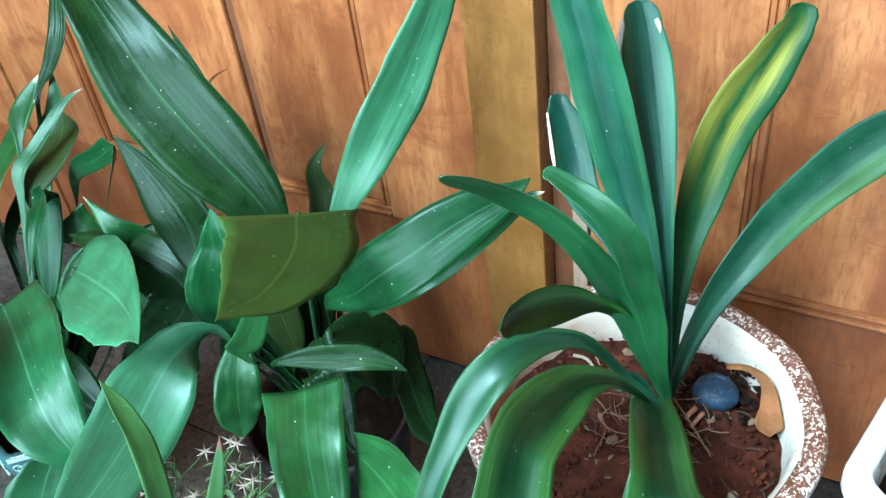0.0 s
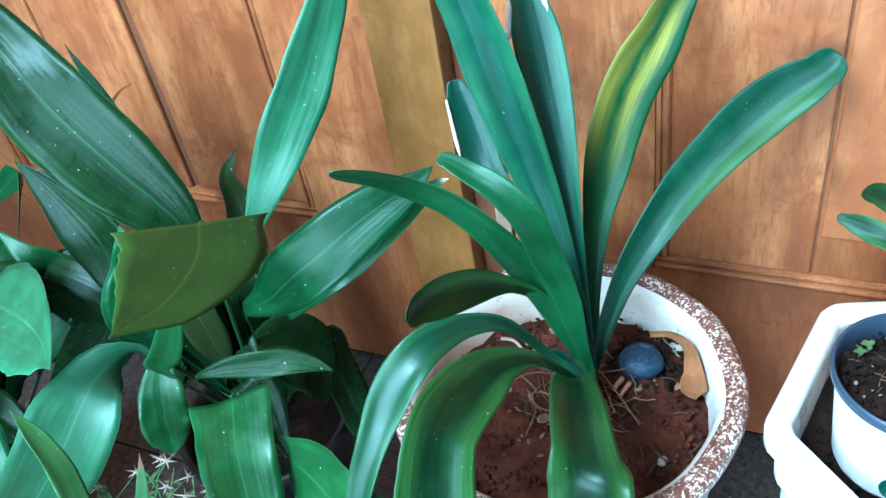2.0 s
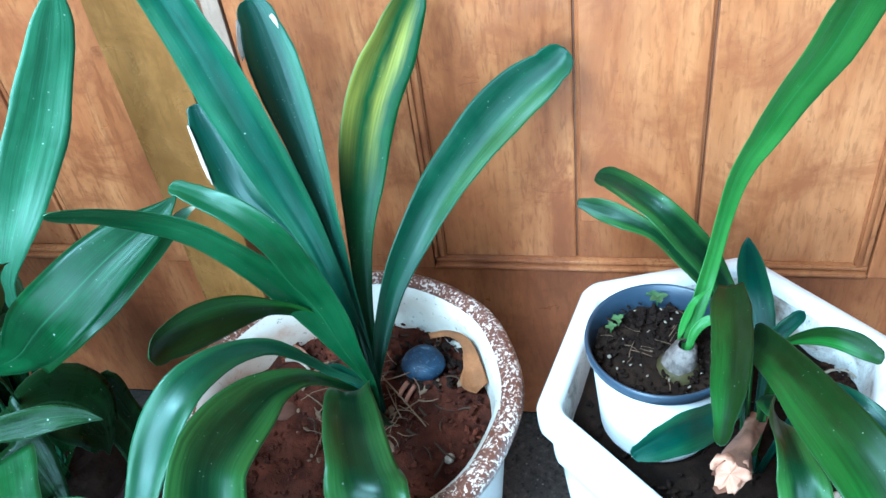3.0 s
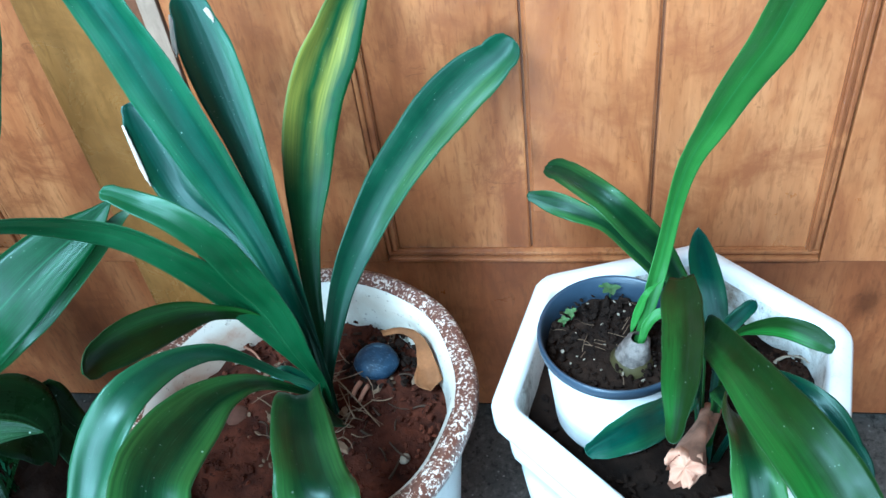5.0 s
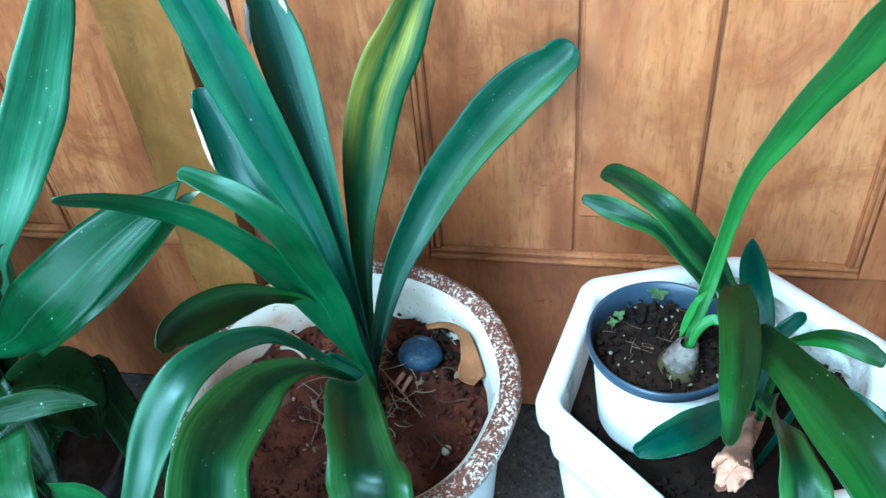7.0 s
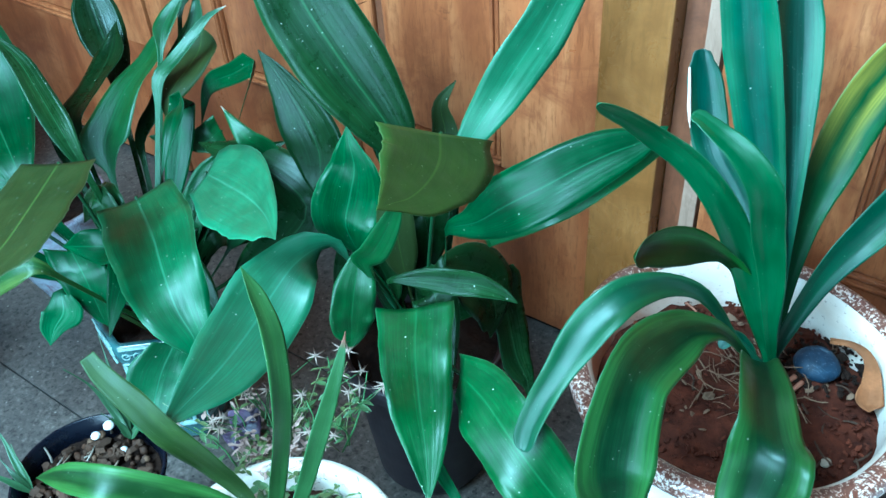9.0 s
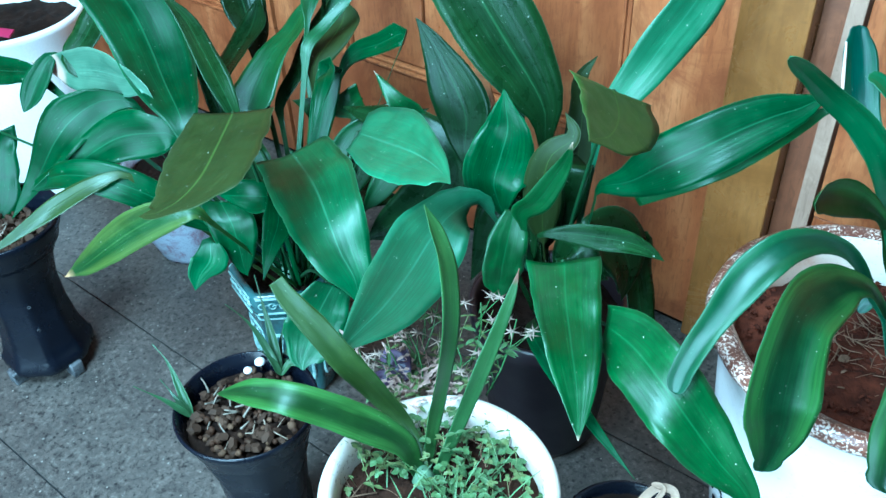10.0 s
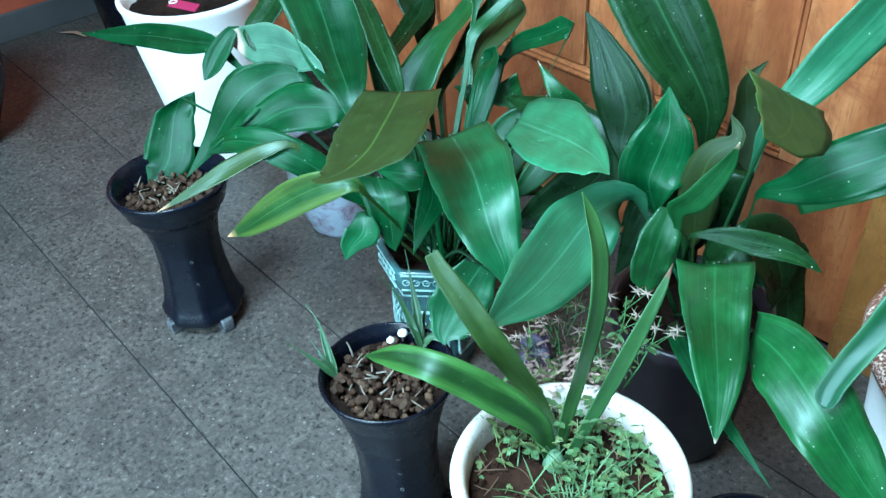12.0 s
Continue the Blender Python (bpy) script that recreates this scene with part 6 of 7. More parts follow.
blade(leafy_aspidistra, ASPI_GREEN, ((-0.660, 0.124, 0.210), (-1.066, 0.076, 0.471), (-1.111, 0.070, 0.500), (-1.128, 0.042, 0.468), (-1.126, 0.015, 0.440), (-1.126, -0.002, 0.425)), (0.002, 0.002, 0.015, 0.043, 0.037, 0.000), (-37, -37, -37, -26, -24, -24), slants=(0.0, 0.0, 0.3, 0.3, 0.2, 0.0))
leaf(leafy_aspidistra, ASPI_GREEN, "lance", 0.050, ((-0.661, 0.137, 0.21), (-0.816, -0.029, 0.42), (-0.894, -0.069, 0.43), (-1.005, -0.093, 0.37)), 10, face=ROOM_SIDE)
blade(bulb_plant, BULB_GREEN, ((-0.210, -0.097, 0.300), (-0.219, -0.102, 0.318), (-0.233, -0.105, 0.356), (-0.258, -0.126, 0.388), (-0.288, -0.154, 0.420), (-0.319, -0.178, 0.440), (-0.362, -0.191, 0.432), (-0.397, -0.197, 0.414), (-0.414, -0.202, 0.405)), (0.013, 0.016, 0.027, 0.038, 0.038, 0.035, 0.030, 0.014, 0.000), (27, 30, 27, 23, 15, 39, 28, 32, 32), slants=(0.1, 0.2, 0.1, 0.0, 0.0, -0.1, -0.1, -0.1, 0.0))
blade(bulb_plant, BULB_OLIVE, ((-0.207, -0.107, 0.300), (-0.218, -0.092, 0.322), (-0.249, -0.083, 0.355), (-0.280, -0.092, 0.396), (-0.307, -0.109, 0.447), (-0.339, -0.116, 0.484), (-0.368, -0.119, 0.508), (-0.384, -0.118, 0.523)), (0.006, 0.007, 0.019, 0.031, 0.032, 0.028, 0.022, 0.016), (-8, -9, -10, -13, 1, 13, 13, 13), slants=(-0.1, -0.3, -0.1, -0.1, -0.0, -0.1, 0.0, 0.0))
blade(bulb_plant, BULB_PALE, ((-0.216, -0.095, 0.308), (-0.229, -0.060, 0.359), (-0.230, -0.035, 0.424), (-0.232, -0.020, 0.487), (-0.246, -0.005, 0.532), (-0.268, 0.004, 0.566), (-0.285, 0.008, 0.588)), (0.014, 0.022, 0.024, 0.025, 0.025, 0.017, 0.000), (62, 60, 60, 60, 60, 60, 60))
blade(bulb_plant, BULB_TIPPED, ((-0.206, -0.090, 0.305), (-0.203, -0.048, 0.361), (-0.193, -0.025, 0.420), (-0.186, -0.003, 0.469), (-0.181, 0.017, 0.514), (-0.180, 0.028, 0.540)), (0.013, 0.017, 0.020, 0.016, 0.010, 0.000), (41, 41, 42, 33, 17, 17), slants=(0.2, 0.1, 0.1, 0.0, -0.0, 0.0))
leaf(leafy_aspidistra, ASPI_GREEN, "lance", 0.040, ((-0.673, 0.11, 0.21), (-0.683, 0.27, 0.52), (-0.656, 0.222, 0.51), (-0.636, 0.173, 0.465)), 0, face=ROOM_SIDE)
leaf(aspidistra, DEAD_LEAF, "lance", 0.020, ((-0.276, 0.275, 0.235), (-0.542, 0.437, 0.56), (-0.537, 0.477, 0.6), (-0.519, 0.492, 0.61)), 0)
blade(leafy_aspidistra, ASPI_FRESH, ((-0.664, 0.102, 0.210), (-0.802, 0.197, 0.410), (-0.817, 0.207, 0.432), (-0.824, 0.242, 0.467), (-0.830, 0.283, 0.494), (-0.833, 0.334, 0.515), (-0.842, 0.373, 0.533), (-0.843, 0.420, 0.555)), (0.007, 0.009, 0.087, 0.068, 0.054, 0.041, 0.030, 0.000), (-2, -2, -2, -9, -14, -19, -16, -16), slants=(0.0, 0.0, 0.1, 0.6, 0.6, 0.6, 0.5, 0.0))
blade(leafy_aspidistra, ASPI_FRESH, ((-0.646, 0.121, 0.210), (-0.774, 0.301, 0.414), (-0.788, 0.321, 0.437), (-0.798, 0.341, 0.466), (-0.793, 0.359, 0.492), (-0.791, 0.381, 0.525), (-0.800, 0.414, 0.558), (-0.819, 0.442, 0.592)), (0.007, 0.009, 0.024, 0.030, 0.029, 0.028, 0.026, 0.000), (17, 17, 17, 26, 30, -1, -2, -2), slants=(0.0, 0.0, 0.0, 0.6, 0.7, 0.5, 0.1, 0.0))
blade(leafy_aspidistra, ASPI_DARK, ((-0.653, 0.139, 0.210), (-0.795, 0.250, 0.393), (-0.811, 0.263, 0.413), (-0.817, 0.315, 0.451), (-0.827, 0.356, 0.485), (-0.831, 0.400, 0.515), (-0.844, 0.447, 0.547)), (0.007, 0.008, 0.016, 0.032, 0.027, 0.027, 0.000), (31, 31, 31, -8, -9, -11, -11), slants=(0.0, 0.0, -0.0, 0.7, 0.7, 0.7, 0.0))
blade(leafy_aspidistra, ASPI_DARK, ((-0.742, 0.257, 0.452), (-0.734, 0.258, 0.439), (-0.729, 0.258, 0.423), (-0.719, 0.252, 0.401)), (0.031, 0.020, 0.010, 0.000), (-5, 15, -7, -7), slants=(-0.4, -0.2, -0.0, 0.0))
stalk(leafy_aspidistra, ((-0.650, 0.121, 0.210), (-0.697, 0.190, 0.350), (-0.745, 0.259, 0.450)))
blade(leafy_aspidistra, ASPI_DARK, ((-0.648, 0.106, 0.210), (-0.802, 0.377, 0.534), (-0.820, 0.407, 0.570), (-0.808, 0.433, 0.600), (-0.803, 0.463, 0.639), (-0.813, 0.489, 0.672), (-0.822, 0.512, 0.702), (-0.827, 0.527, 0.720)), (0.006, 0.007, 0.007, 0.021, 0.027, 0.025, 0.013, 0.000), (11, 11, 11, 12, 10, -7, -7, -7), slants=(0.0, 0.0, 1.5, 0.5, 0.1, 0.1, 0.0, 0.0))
blade(leafy_aspidistra, ASPI_OLIVE, ((-0.643, 0.130, 0.210), (-0.725, 0.268, 0.471), (-0.734, 0.283, 0.500), (-0.749, 0.346, 0.524), (-0.759, 0.376, 0.533), (-0.764, 0.390, 0.548), (-0.765, 0.395, 0.554)), (0.006, 0.008, 0.027, 0.077, 0.067, 0.031, 0.000), (36, 36, 36, -14, -11, -10, -10), slants=(0.0, 0.0, -0.3, 0.1, 0.1, 0.2, 0.0))
blade(leafy_aspidistra, ASPI_FRESH, ((-0.663, 0.100, 0.210), (-0.736, 0.264, 0.497), (-0.744, 0.283, 0.529), (-0.743, 0.318, 0.546), (-0.734, 0.352, 0.569), (-0.723, 0.380, 0.590), (-0.706, 0.401, 0.600)), (0.007, 0.008, 0.021, 0.020, 0.017, 0.009, 0.000), (10, 10, 10, 5, 13, 38, 38), slants=(0.0, 0.0, -0.2, 0.7, 0.5, 0.4, 0.0))
leaf(leafy_aspidistra, ASPI_DARK, "lance", 0.045, ((-0.668, 0.135, 0.21), (-0.588, 0.256, 0.43), (-0.564, 0.289, 0.46), (-0.54, 0.32, 0.47)), 0, face=ROOM_SIDE)
leaf(leafy_aspidistra, ASPI_FRESH, "lance", 0.039, ((-0.643, 0.116, 0.21), (-0.625, 0.23, 0.43), (-0.601, 0.263, 0.46), (-0.59, 0.289, 0.48)), 0, face=ROOM_SIDE)


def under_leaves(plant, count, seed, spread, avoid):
    """Added short leaves, coloured dark to paint the shade under the big ones; avoid: headings left free, in radians.
    """
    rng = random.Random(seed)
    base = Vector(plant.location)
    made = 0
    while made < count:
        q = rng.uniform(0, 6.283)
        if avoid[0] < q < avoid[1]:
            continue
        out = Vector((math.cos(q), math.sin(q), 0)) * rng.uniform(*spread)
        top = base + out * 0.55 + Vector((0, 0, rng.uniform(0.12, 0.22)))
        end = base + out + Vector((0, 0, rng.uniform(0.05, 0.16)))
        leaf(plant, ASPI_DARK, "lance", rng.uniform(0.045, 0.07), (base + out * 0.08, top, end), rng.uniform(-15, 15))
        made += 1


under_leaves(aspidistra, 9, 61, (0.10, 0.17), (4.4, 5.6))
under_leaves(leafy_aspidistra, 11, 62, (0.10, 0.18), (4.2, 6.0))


# ---- on the red soil of the glazed planter ----
def rounded_stone(name, place, size, turn, material, label, category, seed):
    bm = bmesh.new()
    bmesh.ops.create_icosphere(bm, subdivisions=3, radius=1)
    for v in bm.verts:
        v.co *= 1 + 0.08 * noise.noise(v.co * 1.3 + Vector((seed, 0, 0)))
    bmesh.ops.transform(bm, matrix=Euler((0.3, 0.06, turn)).to_matrix().to_4x4() @ Matrix.Diagonal((*size, 1)), verts=bm.verts)
    ob = tagged(part(name, bm, material), label, category)
    ob.location = place
    return ob


rounded_stone("pebble", (0.181, 0.374, 0.384), (0.0245, 0.0215, 0.0115), 0.2, PEBBLE, "smooth blue-grey pebble lying on red soil", "pebble", 2.0)
rounded_stone("clay_stone", (0.033, 0.306, 0.370), (0.0170, 0.0120, 0.0070), 0.5, RED_STONE, "flat reddish stone sunk in red soil", "stone", 5.0)
rounded_stone("clay_stone", (0.227, 0.262, 0.369), (0.0065, 0.0050, 0.0040), 1.1, CHIP_PALE, "small pale stone on red soil", "stone", 7.0)
dead_leaf = thing("dead_leaf", (0.227, 0.392, 0.385), "curled tan dead leaf against the planter's inside", "dead leaf")
blade(dead_leaf, DEAD_LEAF, ((0.183, 0.408, 0.392), (0.206, 0.407, 0.399), (0.223, 0.398, 0.400), (0.234, 0.382, 0.396), (0.239, 0.364, 0.389), (0.242, 0.348, 0.382), (0.245, 0.340, 0.379)), (0.007, 0.008, 0.011, 0.015, 0.022, 0.032, 0.000), (27, 23, -1, 0, -26, -44, -44), name="blade", cup=0.5, wave=0.08)


def litter(name, centre, spread, height, count, material, label, seed, length=(0.012, 0.04), radius=(0.0006, 0.002), rise=0.4):
    rng = random.Random(seed)
    bm = bmesh.new()
    for _ in range(count):
        a, r = rng.uniform(0, 6.283), spread * rng.random() ** 0.6
        p = Vector((centre[0] + r * math.cos(a), centre[1] + r * math.sin(a), height + 0.002 + 0.006 * rng.random()))
        h, ln = rng.uniform(0, 6.283), rng.uniform(*length)
        q = p + Vector((math.cos(h), math.sin(h), rise * (rng.random() - 0.2))) * ln
        stick(bm, p, q, rng.uniform(*radius), 5, rng.uniform(-0.15, 0.15) * ln)
    return tagged(part(name, bm, material), label, "litter", kind="stuff")


litter("straw_litter", (0.125, 0.325), 0.060, 0.371, 85, STRAW, "dry straw and root bits on red soil", 3, (0.008, 0.045), (0.0003, 0.0010))
litter("straw_litter", (0.15, 0.30), 0.13, 0.364, 46, BARK, "dark root bits on red soil", 4, (0.008, 0.03), (0.0006, 0.0018))

PINK_ROOT = plain_material("pinkish_dry_root", (0.24, 0.105, 0.065), 0.75, 0.2, 0.3, 60.0, 0.2)


def loose_stick(points, radius, material, label):
    """One dry stick lying on the soil, along a bent line."""
    bm = bmesh.new()
    line, _ = spline(points, 7)
    rod(bm, line, radius, radius * 0.7)
    tagged(part("dry_stick", bm, material), label, "stick", "sticks on the soil")


loose_stick(((0.166, 0.351, 0.376), (0.163, 0.343, 0.377), (0.160, 0.334, 0.374)), 0.0034, PINK_ROOT, "thick pinkish dry root end on red soil")
loose_stick(((0.175, 0.347, 0.376), (0.172, 0.337, 0.377), (0.168, 0.327, 0.373)), 0.0030, PINK_ROOT, "thick pinkish dry root end on red soil")
loose_stick(((0.139, 0.350, 0.387), (0.168, 0.322, 0.385), (0.197, 0.296, 0.374)), 0.0010, STRAW, "long thin dry straw lying across red soil")
loose_stick(((0.018, 0.373, 0.379), (0.034, 0.371, 0.382), (0.050, 0.362, 0.377)), 0.0024, CHIP_PALE, "pale dry stick at the planter's edge")
loose_stick(((0.020, 0.398, 0.377), (0.037, 0.386, 0.381), (0.050, 0.372, 0.377)), 0.0016, PINK_ROOT, "thin brown dry root on red soil")


def shards(name, centre, spread, height, count, material, label, seed, size=(0.003, 0.009), lift=0.004, squash=0.55, place=None):
    """Loose chips and crumbs lying on soil."""
    rng = random.Random(seed)
    verts, faces = [], []
    for _ in range(count):
        a, r = rng.uniform(0, 6.283), spread * rng.random() ** 0.5
        s = rng.uniform(*size)
        m = Matrix.LocRotScale((centre[0] + r * math.cos(a), centre[1] + r * math.sin(a), height + lift * rng.random()), Euler((rng.uniform(-0.7, 0.7), rng.uniform(-0.7, 0.7), rng.uniform(0, 6.28))), (s * rng.uniform(0.8, 1.5), s * rng.uniform(0.5, 0.9), s * squash))
        start = len(verts)
        for z, k in ((-0.5, 1.0), (0.5, 0.72)):
            for j in range(6):
                q = 1.047 * j
                w = rng.uniform(0.75, 1.1) * k
                verts.append(m @ Vector((w * math.cos(q), w * math.sin(q), z)))
        faces.append([start + j for j in reversed(range(6))])
        faces.append([start + 6 + j for j in range(6)])
        for j in range(6):
            faces.append([start + j, start + (j + 1) % 6, start + 6 + (j + 1) % 6, start + 6 + j])
    me = bpy.data.meshes.new(name)
    me.from_pydata([tuple(v) for v in verts], [], faces)
    me.materials.append(material)
    return tagged(new(name, me), label, "litter", kind="stuff")


shards("soil_crumbs", (0.1156, 0.3046), 0.142, 0.367, 900, RED_SOIL, "loose crumbs of red clay soil", 5, (0.001, 0.005))
shards("leaf_mould", (0.185, 0.385), 0.045, 0.372, 120, DARK_SOIL, "dark rotted crumbs beside the pebble", 15, (0.002, 0.006), 0.006)
shards("wood_chips", (0.12, 0.34), 0.11, 0.370, 44, STRAW, "scraps of dry leaf on red soil", 6, (0.002, 0.008), 0.004, 0.22)
shards("soil_crumbs", (0.492, 0.328), 0.13, 0.379, 260, DARK_SOIL, "loose crumbs of dark soil", 7, (0.002, 0.006))
shards("soil_crumbs", (0.433, 0.317), 0.062, 0.485, 300, DARK_SOIL, "loose crumbs of dark potting soil", 8, (0.0015, 0.005))
shards("perlite_grains", (0.433, 0.317), 0.060, 0.487, 26, CHIP_PALE, "pale perlite grains in dark soil", 9, (0.001, 0.0028))
litter("root_litter", (0.433, 0.317), 0.055, 0.485, 20, STRAW, "thin dry roots in dark soil", 10, (0.006, 0.02), (0.0002, 0.0005))


heap = (0.596, 0.366)
bm = lathe([(0.034, -0.012), (0.031, 0.004), (0.024, 0.014), (0.012, 0.020), (0.001, 0.022)], 40, lambda a, r, z: r * (1 + 0.10 * math.sin(3 * a + 1) + 0.05 * math.sin(8 * a)))
for v in bm.verts:
    v.co += Vector((0, 0, 0.006 * noise.noise(v.co * 90)))
ob = tagged(part("soil_heap", bm, BROWN_SOIL), "heap of brown soil against the planter's back", "soil", kind="stuff")
ob.location = (heap[0], heap[1], 0.374)
shards("soil_crumbs", (heap[0], heap[1]), 0.028, 0.390, 90, BROWN_SOIL, "loose crumbs of brown soil", 21, (0.002, 0.005), 0.008)


# ---- bulb, cut stalk and seedlings in the small pot and the hexagonal planter ----
bm = lathe([(0.001, -0.004), (0.0165, -0.003), (0.0205, 0.004), (0.0192, 0.010), (0.0150, 0.016)], 32)
bulb = part("bulb", bm, BULB_BASE, amaryllis, "green-brown bulb half sunk in the soil")
bulb.location = (0, 0, -0.009)
bm = lathe([(0.0150, 0.013), (0.0156, 0.0165), (0.0136, 0.0185), (0.0142, 0.0225), (0.0122, 0.0245), (0.0128, 0.0285), (0.0108, 0.0305), (0.0110, 0.0350), (0.0070, 0.0385)], 40, lambda a, r, z: r * (1 + 0.03 * math.sin(4 * a + z * 150) + 0.02 * math.sin(9 * a - z * 200)))
for v in bm.verts:
    v.co.x += 0.22 * (v.co.z - 0.013)
part("dry_skin", bm, BULB_SKIN, bulb, "papery silver-brown bulb skin")


STUMP = plain_material("pink_tan_dry_stalk", (0.30, 0.15, 0.10), 0.7, 0.25, 0.6, 45.0, 0.3)


TORN = plain_material("cream_torn_stalk", (0.42, 0.21, 0.135), 0.7, 0.25, 0.3, 60.0, 0.3)


def cut_stalk():
    t = thing("cut_stalk", (0.504, 0.245, 0.45), "dry tan stump of a cut flower stalk", "plant stump")
    line, length = spline(((0.52, 0.285, 0.43), (0.497, 0.223, 0.473), (0.484, 0.184, 0.494)), 9)
    bm = bmesh.new()
    rings = []
    base = Vector(t.location)
    for i, p in enumerate(line):
        d = (line[min(i + 1, 8)] - line[max(i - 1, 0)]).normalized()
        a = d.orthogonal().normalized()
        b = d.cross(a)
        ring = []
        for j in range(14):
            q = 2 * math.pi * j / 14
            r = 0.0105 + 0.003 * (i / 8) + 0.0030 * math.sin(3 * q + i * 0.7) + 0.0012 * math.sin(7 * q + i) + (0.003 * random.random() if i == 8 else 0)
            ring.append(bm.verts.new(p - base + a * math.cos(q) * r + b * math.sin(q) * r * 0.7 + (d * 0.018 * random.random() if i == 8 else Vector((0, 0, 0)))))
        rings.append(ring)
    for p, q in zip(rings, rings[1:]):
        for j in range(14):
            bm.faces.new((p[j], p[(j + 1) % 14], q[(j + 1) % 14], q[j]))
    part("stump", bm, STUMP, t)
    tip = (line[8] - line[6]).normalized()
    turn = tip.to_track_quat("Z", "Y").to_matrix().to_4x4()
    torn = lathe([(0.0108, -0.008), (0.0140, 0.000), (0.0150, 0.007), (0.0125, 0.0085), (0.007, 0.006), (0.0003, 0.005)], 30, lambda a, r, z: r * (1 + 0.15 * math.sin(3 * a) + 0.06 * math.sin(8 * a)))
    for v in torn.verts:
        v.co.z += (0.004 * math.sin(5 * math.atan2(v.co.y, v.co.x)) + 0.003 * math.sin(11 * v.co.x * 100)) * min(1.0, (v.co.x ** 2 + v.co.y ** 2) ** 0.5 / 0.012)
    bmesh.ops.transform(torn, matrix=Matrix.Translation(line[8] - base) @ turn, verts=torn.verts)
    part("torn_end", torn, TORN, t, "cream papery torn end")


cut_stalk()


def tiny_leaf(bm, uv, at, heading, length, width, lift, curl=0.3):
    """A small oval blade of 12 faces."""
    d = Vector((math.cos(heading), math.sin(heading), 0))
    s = Vector((-d.y, d.x, 0))
    rows = []
    for i, w in enumerate((0.25, 0.85, 1.0, 0.75, 0.1)):
        f = i / 4
        c = Vector(at) + d * length * f + Vector((0, 0, lift * length * f - curl * length * f * f))
        rows.append([(bm.verts.new(c + s * width * 0.5 * w * k + Vector((0, 0, 0.12 * width * abs(k)))), (0.5 + 0.5 * k, f)) for k in (-1, 0, 1)])
    for a, b in zip(rows, rows[1:]):
        for k in range(2):
            f = bm.faces.new((a[k][0], a[k + 1][0], b[k + 1][0], b[k][0]))
            for lo, q in zip(f.loops, (a[k], a[k + 1], b[k + 1], b[k])):
                lo[uv].uv = q[1]


def seedling(place, size, seed):
    rng = random.Random(seed)
    t = thing("seedling", place, "tiny green seedling in dark soil", "seedling", "seedlings")
    bm = bmesh.new()
    stick(bm, (0, 0, -0.004), (0, 0, size * 0.7), 0.0008)
    part("stem", bm, STEM_GREEN, t)
    bm = bmesh.new()
    uv = bm.loops.layers.uv.new("uv")
    for k in range(4):
        tiny_leaf(bm, uv, (0, 0, size * 0.7), k * 1.57 + rng.random(), size, size * 0.75, 0.4)
    part("leaves", bm, WEED_GREEN, t)


seedling((0.43, 0.376, 0.49), 0.010, 1)
seedling((0.393, 0.346, 0.49), 0.007, 2)
seedling((0.426, 0.382, 0.49), 0.008, 3)
seedling((0.386, 0.337, 0.49), 0.006, 4)
bm = bmesh.new()
stick(bm, (0.593, 0.372, 0.392), (0.612, 0.378, 0.4), 0.0022, 6, 0.003)
stick(bm, (0.612, 0.378, 0.4), (0.628, 0.372, 0.396), 0.0016, 6, 0.002)
tagged(part("bare_root", bm, CHIP_PALE), "pale bare root lying on the soil", "root")


# ---- orchid pots: clay pebbles, roots and grassy tufts ----
CLAY = plain_material("brown_clay_pebble", (0.038, 0.017, 0.008), 0.75, 0.25, 0.6, 30.0, 0.3)
CLAY_PALE = plain_material("pale_clay_pebble", (0.085, 0.048, 0.027), 0.75, 0.25, 0.3, 40.0, 0.3)
ROOT_WHITE = plain_material("white_root", (0.20, 0.175, 0.14), 0.6, 0.3, 0.25, 50.0)


def clay_pebbles(centre, spread, height, count, material, label, seed, size=(0.003, 0.007)):
    rng = random.Random(seed)
    ball = bmesh.new()
    bmesh.ops.create_icosphere(ball, subdivisions=1, radius=1)
    shape = [v.co.copy() for v in ball.verts]
    sides = [[v.index for v in f.verts] for f in ball.faces]
    ball.free()
    verts, faces = [], []
    for _ in range(count):
        a, r = rng.uniform(0, 6.283), spread * rng.random() ** 0.5
        k = rng.uniform(*size)
        m = Matrix.LocRotScale((centre[0] + r * math.cos(a), centre[1] + r * math.sin(a), height + 0.008 * rng.random()), Euler((rng.uniform(0, 6), rng.uniform(0, 6), 0)), (k, k * rng.uniform(0.6, 1), k * rng.uniform(0.5, 0.9)))
        start = len(verts)
        verts += [tuple(m @ (v * rng.uniform(0.85, 1.1))) for v in shape]
        faces += [[start + q for q in f] for f in sides]
    me = bpy.data.meshes.new("clay_pebbles")
    me.from_pydata(verts, [], faces)
    me.shade_smooth()
    me.materials.append(material)
    tagged(new("clay_pebbles", me), label, "pebbles", kind="stuff")


